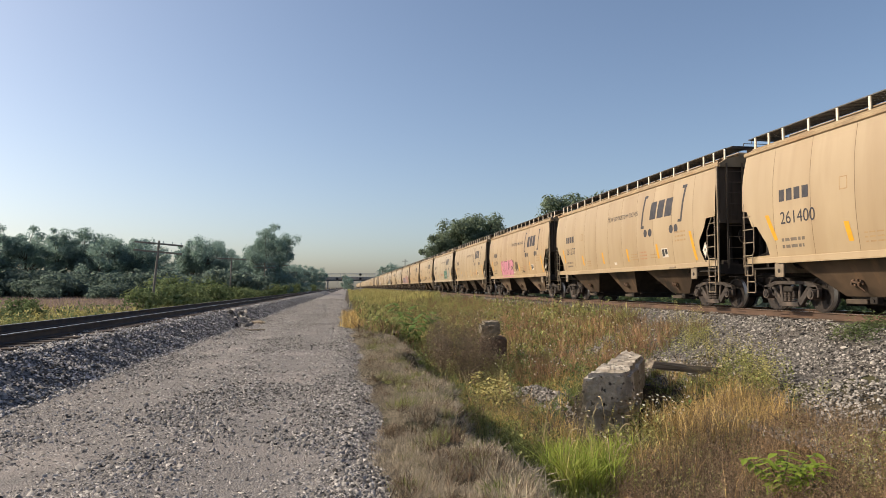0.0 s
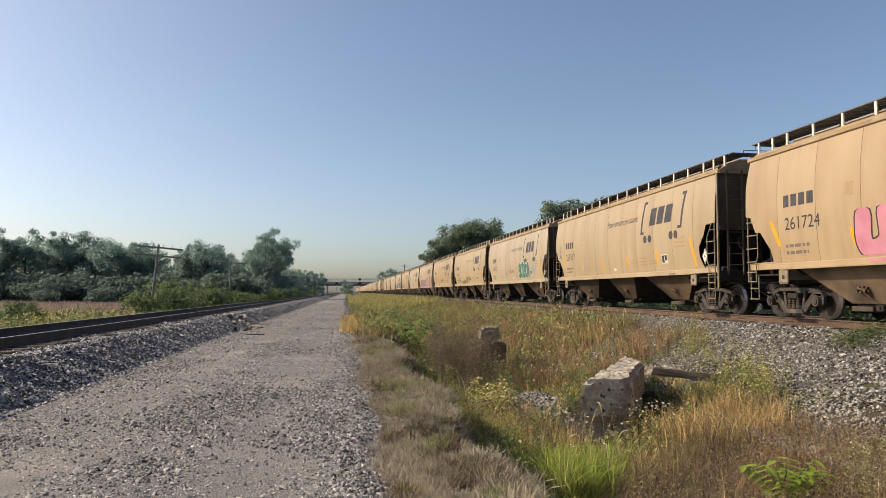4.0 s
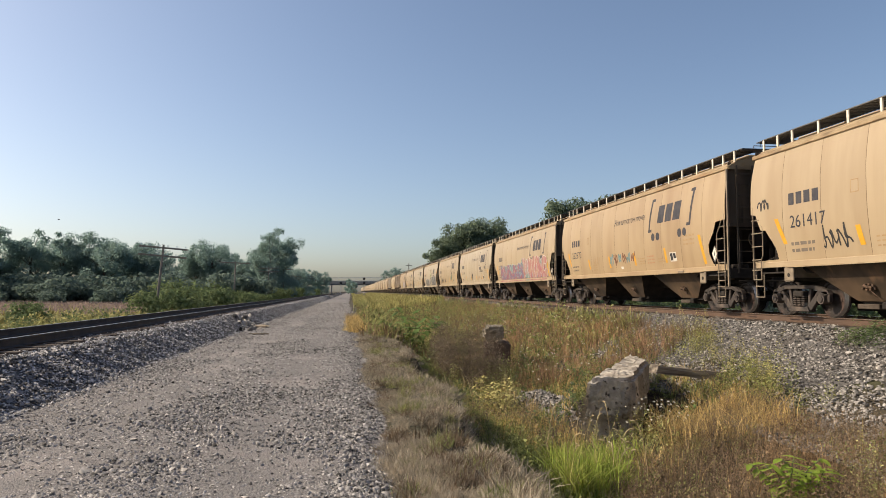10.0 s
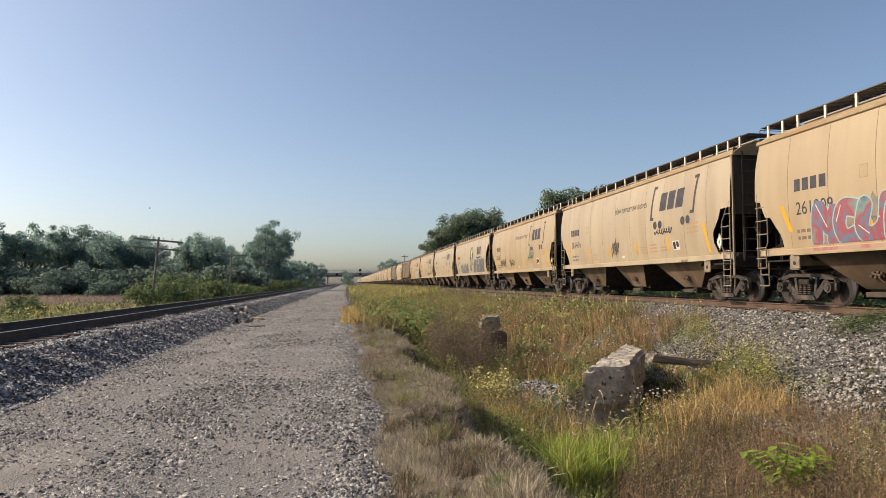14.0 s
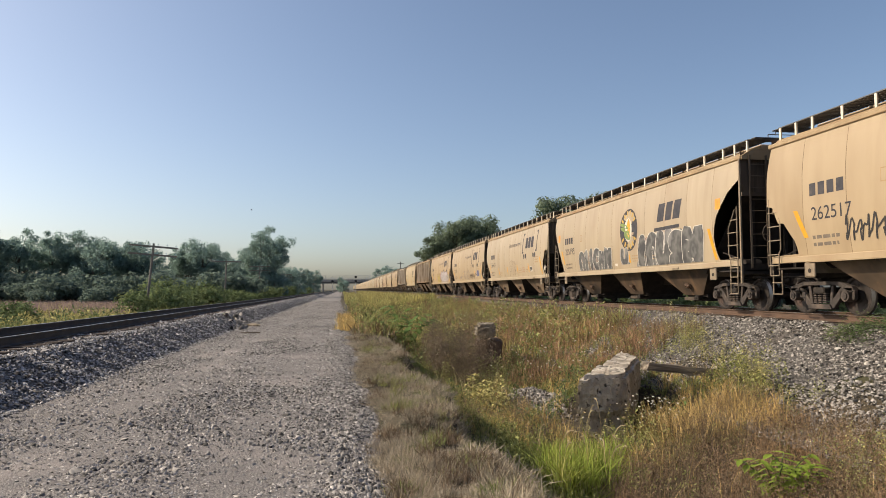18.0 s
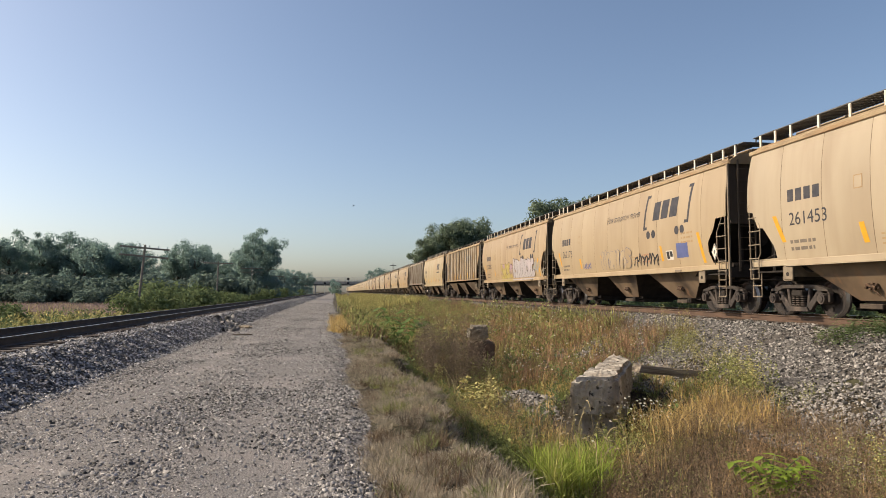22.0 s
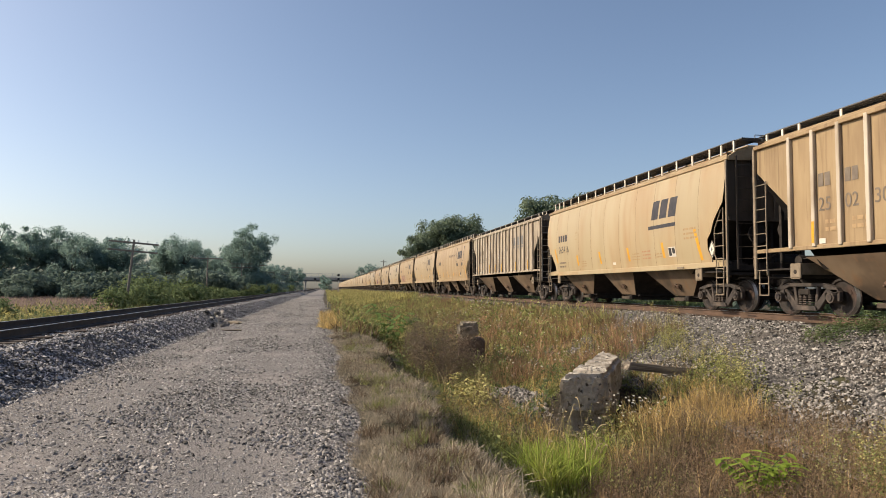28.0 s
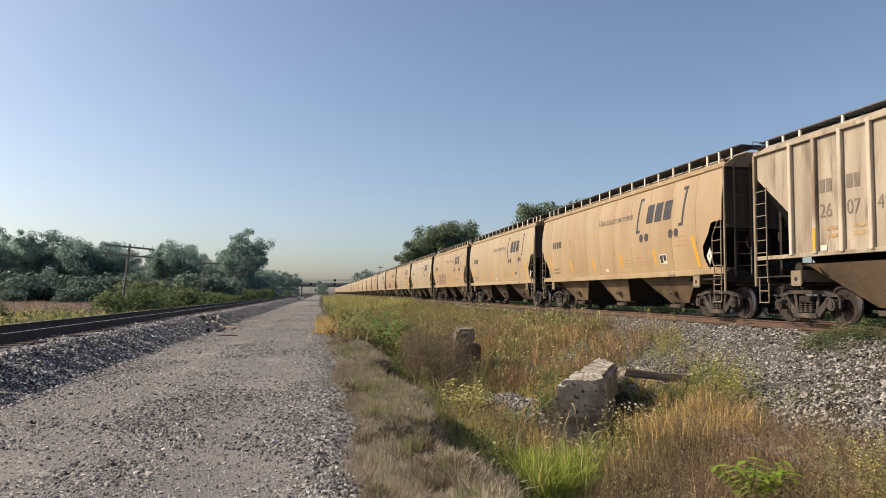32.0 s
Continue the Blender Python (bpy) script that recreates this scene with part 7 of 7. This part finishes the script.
# nodding pale seed heads over the lush grass
def nodding(n, x0, x1, y0, y1, seed):
    rng = random.Random(seed)
    bm = bmesh.new()
    for _ in range(n):
        x, y, a, h, bend = rng.uniform(x0, x1), rng.uniform(y0, y1), rng.uniform(0, 6.283), rng.uniform(0.65, 1.15), rng.uniform(0.12, 0.26)
        z = float(ground_z(x, y))
        pts = [Vector((x + bend * u ** 2.2 * math.cos(a), y + bend * u ** 2.2 * math.sin(a), z + h * (1.18 * u - 0.24 * u ** 5))) for u in (0, 0.25, 0.5, 0.7, 0.85, 0.95, 1.05)]
        for i, (p, q) in enumerate(zip(pts, pts[1:])):
            tube(bm, p, q, 0.004 if i < 4 else 0.011, 4, 0.004 if i < 3 else 0.010)
    return tagged(part("nodding_stalks", bm, "straw"), "pale nodding seed stalks over the lush grass", "grass", kind="stuff")


nodding(22, 2.9, 4.4, 9.6, 11.6, 5)
x, y = area(150, 3.3, 5.4, 10.8, 13.0, 1.0, lambda x, y: ~((x > 4.3) & (y > 12.6)))
clumps("leafy_weeds", x, y, ht(x, 0.12, 0.3), ht(x, 0.1, 0.2), 46, 0.03, "grass_weed", 77, "low olive weeds before the headwall")
x, y = area(16, 4.2, 5.6, 11.6, 12.7, 1.0)
leafy("leafy_weeds", x, y, ht(x, 0.4, 0.75), 50, 0.035, "grass_field", 78, "yellow-green sprays against the headwall", 0.07)
# weedy slopes
slope = lambda x, y: ~((x > 8.4) & (y < 21)) & ~((x > 2.4) & (x < 4.4) & (y < 12)) & ~((x > 5.8) & (y < 13.5)) & ~heap(x, y) & ~block(x, y)
x, y = area(1500, 2.3, 9.5, 10.5, 46, 1.4, slope, 0.12, 1.2, 3)
tufts("weedy_grass", x, y, 18, 0.08, 0.36, 0.013, "grass_weed", 4, "weedy green grass tufts on the ditch's slopes", 0.6)
x, y = area(1150, 2.3, 9.8, 10.5, 46, 1.4, slope, 0.25, 0.8, 8)
tufts("dry_grass", x, y, 16, 0.08, 0.48, 0.010, "grass_dry", 5, "dry straw-coloured grass tufts on the ditch's slopes", 0.55)
x, y = area(1000, 2.4, 8.0, 11, 38, 1.2, slope, 0.1, 0.9, 12)
clumps("leafy_weeds", x, y, ht(x, 0.2, 0.5), ht(x, 0.12, 0.26), 36, 0.055, "grass_weed", 32, "bushy olive weeds on the ditch's slopes")
x, y = area(420, 2.2, 7.5, 14, 40, 1.2, slope, 0.15, 1.1, 14)
clumps("leafy_weeds", x, y, ht(x, 0.25, 0.6), ht(x, 0.14, 0.28), 34, 0.07, "leaf_bush", 42, "bushy green weeds on the ditch's slopes")
x, y = area(260, 2.6, 8.5, 11, 40, 1.2, slope, 0.15, 0.8, 17)
clumps("dead_weeds", x, y, ht(x, 0.25, 0.6), ht(x, 0.15, 0.3), 50, 0.045, "dead", 43, "dead brown weeds on the ditch's slopes")
# brown brush before the small headwall
x, y = area(90, 2.7, 4.4, 19.6, 23.0, 1.0)
clumps("dead_brush", x, y, ht(x, 1.35, 1.8), ht(x, 0.3, 0.5), 420, 0.040, "brush", 36, "dense dead brown brush before the small headwall")
x, y = area(60, 4.3, 5.4, 19.6, 21.7, 1.0)
clumps("leafy_weeds", x, y, ht(x, 0.4, 0.75), ht(x, 0.16, 0.28), 40, 0.06, "grass_weed", 37, "weeds before the small headwall")
bx, by = rng.uniform(2.9, 4.4, 46), rng.uniform(16.6, 19.5, 46)
blades("dead_stalks", bx, by, ht(bx, 0.7, 1.3), np.full(46, 0.012), "straw", 44, "pale dead stalks leaning over the ditch", 0.9)
x, y = area(26, 3.1, 3.9, 15.6, 17.6, 1.0)
leafy("leafy_weeds", x, y, ht(x, 0.5, 0.95), 26, 0.11, "grass_field", 45, "yellow-green broad-leaved weeds on the slope", 0.16)
x, y = area(90, 2.7, 4.6, 8.6, 12.4, 1.0)
clumps("leafy_weeds", x, y, ht(x, 0.2, 0.45), ht(x, 0.12, 0.22), 34, 0.045, "grass_weed", 55, "olive weeds among the lush grass")
# brown seed heads on the near bank
rusty = lambda x, y: (x > np.maximum(3.1, 3.55 + 0.45 * (y - 9.4) + 0.4 * wave(x, y, 2.2, 3)) - 1.2 * (y > 11.6)) & (x < 8.2 + 0.3 * wave(x, y, 1, 1)) & ~block(x, y) & ~front(x, y)
x, y = area(2900, 3.4, 8.7, 6.6, 13.6, 1.0, rusty)
mix = wave(x, y, 1.1, 5) + rng.normal(0, 0.35, len(x)) > 0.05
for which, material, seed in ((mix, "grass_rust", 7), (~mix, "grass_umber", 70)):
    clumps("seed_heads", x[which], y[which], 0.46 * (1 + 0.3 * wave(x[which], y[which], 1.6, 3)), ht(x[which], 0.10, 0.24), 52, 0.021, material, seed, "fine brown seed heads on the bank")
    blades("seed_stems", np.repeat(x[which], 5) + rng.normal(0, 0.09, 5 * which.sum()), np.repeat(y[which], 5) + rng.normal(0, 0.09, 5 * which.sum()), rng.uniform(0.25, 0.62, 5 * which.sum()), np.full(5 * which.sum(), 0.004), material, seed + 1, "thin brown stems of the seed heads", 0.35)
x, y = area(420, 3.9, 8.6, 6.6, 13.4, 1.0, rusty, 0.05, 1.1, 4)
clumps("dead_weeds", x, y, ht(x, 0.3, 0.5), ht(x, 0.15, 0.28), 40, 0.035, "dead", 46, "dark brown weeds among the seed heads")
x, y = area(260, 4.0, 8.4, 6.6, 13.2, 1.0, rusty, 0.2, 1.1, 9)
clumps("leafy_weeds", x, y, ht(x, 0.25, 0.45), ht(x, 0.12, 0.2), 60, 0.026, "grass_weed", 33, "olive weeds among the seed heads")
x, y = area(3400, 4.6, 7.9, 10.6, 13.8, 1.0, lambda x, y: rusty(x, y) & (y > 10.9 + 0.3 * (x - 6.5)), 0.05, 1.5, 4)
blades("dry_grass", x, y, ht(x, 0.45, 0.92), ht(x, 0.006, 0.012), "grass_dry", 8, "golden grass along the top of the seed heads", 0.6)
x, y = area(260, 3.9, 8.0, 6.6, 14, 1.0, rusty, 0.2, 2.1, 4)
blades("dry_grass", x, y, ht(x, 0.4, 0.8), ht(x, 0.005, 0.009), "grass_dry", 47, "single yellow stems among the seed heads", 0.3)
# along the loaded track
x, y = area(420, 5.0, 9.6, 19.5, 34, 1.2, None, 0.05, 0.8, 6)
tufts("seed_grass", x, y, 18, 0.12, 0.6, 0.012, "grass_red", 58, "reddish seed grass on the far slope", 0.4)
x, y = area(2100, 4.6, 10.4, 19, 60, 1.5, None, 0.1, 0.6, 2)
tufts("seed_grass", x, y, 16, 0.12, 0.55, 0.012, "grass_rust", 9, "tall rusty grass along the loaded track", 0.55)
x, y = area(420, 6.2, 10.2, 18, 46, 1.3, None, 0.1, 0.7, 4)
clumps("leafy_weeds", x, y, ht(x, 0.25, 0.6), ht(x, 0.12, 0.25), 34, 0.06, "grass_weed", 48, "weeds at the foot of the loaded track", on_bank)
# tall field along the train, to the far bend
far_field = lambda x, y: x > road_edge(y) + 0.5
for seed, material, number, label in ((10, "grass_field", 1000, "tall yellow-green grass beside the train"), (49, "grass_weed", 800, "olive weeds in the field beside the train"), (50, "grass_rust", 1700, "rusty grass in the field beside the train")):
    x, y = area(number, 0.6, 11.0, 24, 130, 1.7, far_field, 0.05, 0.7, seed)
    tufts("tall_field_grass", x, y, 12, 0.2, 0.60, 0.029, material, seed, label, 0.55)
x, y = area(700, 0.6, 10.5, 24, 120, 1.6, far_field, 0.1, 0.6, 9)
clumps("field_weeds", x, y, ht(x, 0.4, 0.8), ht(x, 0.25, 0.5), 34, 0.13, "grass_weed", 51, "bushy weeds in the field beside the train")
x, y = area(16000, 0.4, 11.2, 80, 420, 1.6, lambda x, y: x > -0.2)
blades("tall_field_grass", x, y, ht(x, 0.5, 1.0), ht(x, 0.08, 0.16), "grass_field", 11, "far tall yellow-green grass beside the train", 0.35, simple=True)
# goldenrod and other weeds in the ballast
x, y = area(500, 2.0, 7.0, 20, 60, 1.5, lambda x, y: x < 2.2 + 0.12 * y, 0.2, 0.9, 3)
leafy("leafy_weeds", x, y, ht(x, 0.4, 1.0), 30, 0.075, "grass_weed", 12, "leafy green weeds on the far slope")
px, py = np.array([9.6, 9.9, 9.3, 9.8, 9.5, 9.1, 8.45, 8.6, 8.3, 8.75, 8.2, 9.0]), np.array([18.2, 18.8, 18.0, 20.0, 17.2, 16.4, 13.3, 13.8, 13.0, 14.2, 14.6, 15.2])
x = (px[:, None] + rng.normal(0, 0.13, (12, 9))).ravel()
y = (py[:, None] + rng.normal(0, 0.2, (12, 9))).ravel()
leafy("leafy_weeds", x, y, ht(x, 0.35, 1.1), 60, 0.036, "grass_field", 13, "tall yellow-green weeds growing out of the ballast", 0.10)
x, y = px[:, None] + rng.normal(0, 0.25, (12, 5)), py[:, None] + rng.normal(0, 0.3, (12, 5))
clumps("leafy_weeds", x.ravel(), y.ravel(), np.full(60, 0.34), np.full(60, 0.16), 50, 0.035, "grass_weed", 52, "low olive weeds growing out of the ballast", on_bank)
x, y = area(34, 7.9, 8.7, 11.4, 13.4, 1.0)
clumps("leafy_weeds", x, y, ht(x, 0.25, 0.5), ht(x, 0.08, 0.15), 40, 0.03, "grass_weed", 53, "yellow-green weeds at the foot of the ballast", on_bank)
x = (np.array([11.1, 10.9, 10.6, 11.0])[:, None] + rng.normal(0, 0.15, (4, 30))).ravel()
y = (np.array([12.6, 13.0, 13.3, 12.3])[:, None] + rng.normal(0, 0.35, (4, 30))).ravel()
leafy("leafy_weeds", x, y, ht(x, 0.12, 0.42), 24, 0.06, "leaf_bush", 14, "low green weeds against the rail", 0.12)
x, y = area(60, 5.6, 7.4, 6.2, 8.2, 1.0, lambda x, y: x > 5.0 + 0.14 * y)
clumps("leafy_weeds", x, y, ht(x, 0.4, 0.7), ht(x, 0.12, 0.2), 80, 0.028, "grass_weed", 15, "olive weeds at the foot of the ballast")
x, y = area(40, 5.6, 6.8, 12.8, 14.6, 1.0)
clumps("leafy_weeds", x, y, ht(x, 0.3, 0.75), ht(x, 0.14, 0.24), 34, 0.06, "leaf_bush", 16, "dark weeds in the culvert's mouth")
x, y = area(22, 6.0, 6.9, 13.2, 14.4, 1.0)
leafy("leafy_weeds", x, y, ht(x, 0.5, 0.95), 30, 0.09, "leaf_sumac", 62, "green leafy weeds standing in the culvert's mouth", 0.14)
x, y = area(46, 8.1, 8.8, 12.8, 14.6, 1.0)
clumps("leafy_weeds", x, y, ht(x, 0.4, 0.8), ht(x, 0.14, 0.26), 44, 0.06, "grass_weed", 63, "bushy green weeds growing out of the ballast", on_bank)
x, y = area(22, 6.5, 7.4, 7.3, 8.6, 1.0)
leafy("leafy_weeds", x, y, ht(x, 0.4, 0.85), 70, 0.035, "grass_field", 75, "upright yellow-green weeds at the ballast's foot", 0.08)
x, y = area(30, 6.4, 7.6, 7.2, 8.8, 1.0)
clumps("leafy_weeds", x, y, ht(x, 0.3, 0.6), ht(x, 0.12, 0.22), 60, 0.035, "grass_weed", 76, "olive weeds at the ballast's foot", on_bank)
# white umbels on thin stems
fx, fy = area(420, 5.2, 9.8, 18, 40, 1.0)
for n, x0, x1, y0, y1 in ((55, 5.45, 6.15, 11.8, 13.2), (60, 4.0, 6.6, 18.0, 24.0), (10, 4.2, 5.4, 11.0, 12.4)):
    fx, fy = np.concatenate([fx, rng.uniform(x0, x1, n)]), np.concatenate([fy, rng.uniform(y0, y1, n)])
fh = ht(fx, 0.35, 0.75)
fz = np.maximum(ground_z(fx, fy), np.where(fx > 8, bed_right_z(fx, fy), -9))
V, F = [], []
for i in range(len(fx)):
    k, r = len(V), 0.012 + 0.015 * rng.random()
    for j in range(6):
        V.append((fx[i] + r * math.cos(1.047 * j), fy[i] + r * math.sin(1.047 * j), fz[i] + fh[i] + 0.45 * r * math.sin(1.047 * j) + 0.012 * rng.random()))
    F += [(k, k + 1, k + 2, k + 3), (k, k + 3, k + 4, k + 5)]
tagged(part("white_flowers", np_mesh("white_flowers", V, F), "flower"), "small white umbel flowers among the weeds", "flowers", kind="stuff")
blades("flower_stems", fx, fy, fh, np.full(len(fx), 0.006), "grass_weed", 17, "thin green flower stems", 0.0, z=fz)
# field beyond the empty track
x, y = area(30000, -48, -9.6, 24, 125, 1.3, lambda x, y: x < -9.8 - 0.03 * (y - 20))
blades("field_grass", x, y, ht(x, 0.25, 0.7), ht(x, 0.03, 0.07), "grass_field", 18, "yellow-green grass of the field", 0.4, simple=True)
x, y = area(22000, -80, -14, 58, 128, 1.0)
blades("field_grass", x, y, ht(x, 0.5, 0.95), ht(x, 0.06, 0.12), "grass_purple", 19, "purplish brown grass of the far field", 0.4, simple=True)
x, y = area(520, -44, -10.4, 25, 62, 1.2, None, 0.05, 0.4, 3)
clumps("field_weeds", x, y, ht(x, 0.3, 0.7), ht(x, 0.35, 0.8), 34, 0.2, "grass_field", 56, "yellow-green weeds along the field's near edge")
x, y = area(240, -44, -10.4, 25, 52, 1.2, None, 0.2, 0.4, 8)
clumps("field_weeds", x, y, ht(x, 0.4, 0.9), ht(x, 0.4, 0.9), 40, 0.2, "leaf_bush", 57, "green weeds along the field's near edge")
x, y = area(9000, -13.5, -9.4, 24, 240, 1.8)
blades("trackside_grass", x, y, ht(x, 0.3, 0.9), ht(x, 0.02, 0.06), "grass_weed", 20, "green weeds along the empty track", 0.4)


def sapling(x, y, h, seed, label, stems=5, leaf_len=0.13, pairs=7):
    """A young shrub with paired leaflets on arching stems."""
    rng = random.Random(seed)
    root = tagged(new("sapling"), label, "shrub")
    root.location = (x, y, float(ground_z(x, y)) - 0.03)
    for s in range(stems):
        a = 6.2832 * s / stems + rng.uniform(-0.4, 0.4)
        reach, top = h * rng.uniform(0.25, 0.6), h * rng.uniform(0.7, 1.0)
        pts = [Vector((reach * u ** 1.4 * math.cos(a), reach * u ** 1.4 * math.sin(a), top * (1.35 * u - 0.4 * u * u))) for u in (i / pairs for i in range(pairs + 1))]
        bm = bmesh.new()
        for p, q in zip(pts, pts[1:]):
            tube(bm, p, q, 0.007, 5)
        stem = part("stem", bm, "leaf_bush", root)
        for i, p in enumerate(pts[2:]):
            for side in (-1, 1):
                bm = bmesh.new()
                L = leaf_len * rng.uniform(0.8, 1.25)
                way = Vector((math.cos(a + side * 1.2), math.sin(a + side * 1.2), rng.uniform(-0.35, 0.25))).normalized()
                cross = way.cross(Vector((0, 0, 1))).normalized()
                rows = []
                for u, w in ((0, 0.03), (0.3, 0.24), (0.6, 0.22), (1, 0.0)):
                    c0 = p + way * L * u - Vector((0, 0, 0.25 * L * u * u))
                    rows.append([bm.verts.new(c0 - cross * w * L + Vector((0, 0, 0.03 * L))), bm.verts.new(c0), bm.verts.new(c0 + cross * w * L + Vector((0, 0, 0.03 * L)))])
                for ra, rb in zip(rows, rows[1:]):
                    for j in (0, 1):
                        bm.faces.new((ra[j], ra[j + 1], rb[j + 1], rb[j]))
                part("leaf", bm, "leaf_sapling" if h < 1 else "leaf_sumac", stem)


sapling(5.6, 8.4, 0.78, 1, "bright yellow-green leafy sapling on the bank", 7, 0.17)
sapling(5.95, 8.35, 0.68, 2, "bright yellow-green leafy sapling on the bank", 5, 0.17)
sapling(2.35, 26.8, 2.0, 3, "green sumac sapling above the ditch", 9, 0.42, 8)


# ---- what moves ----
def motions():
    for car, kind, y in CARS:
        walk(car, [(t, pose(TRAIN_X, y - SPEED * t, RAIL_R)) for t in (0, 8, 16, 24, 32)])
    walk(bird, [(t, pose(x, y, z)) for t, x, y, z in FLIGHT])
    # wheels roll under all cars alike: one turn for the front axle, one for the rear
    rolling = {}
    for ob in [o for o in scene.objects if o.name.startswith("wheelset")]:
        front = ob.location.y > 0
        if front not in rolling:
            at = ob.location.copy()
            walk(ob, [(k / 15, pose(*at, math.degrees(SPEED * k / 15 / 0.457))) for k in range(0, 481)])
            rolling[front] = ob.animation_data
        else:
            ob.rotation_mode = "QUATERNION"
            turn = ob.animation_data_create()
            turn.action = rolling[front].action
            turn.action_slot = rolling[front].action_slot


motions()
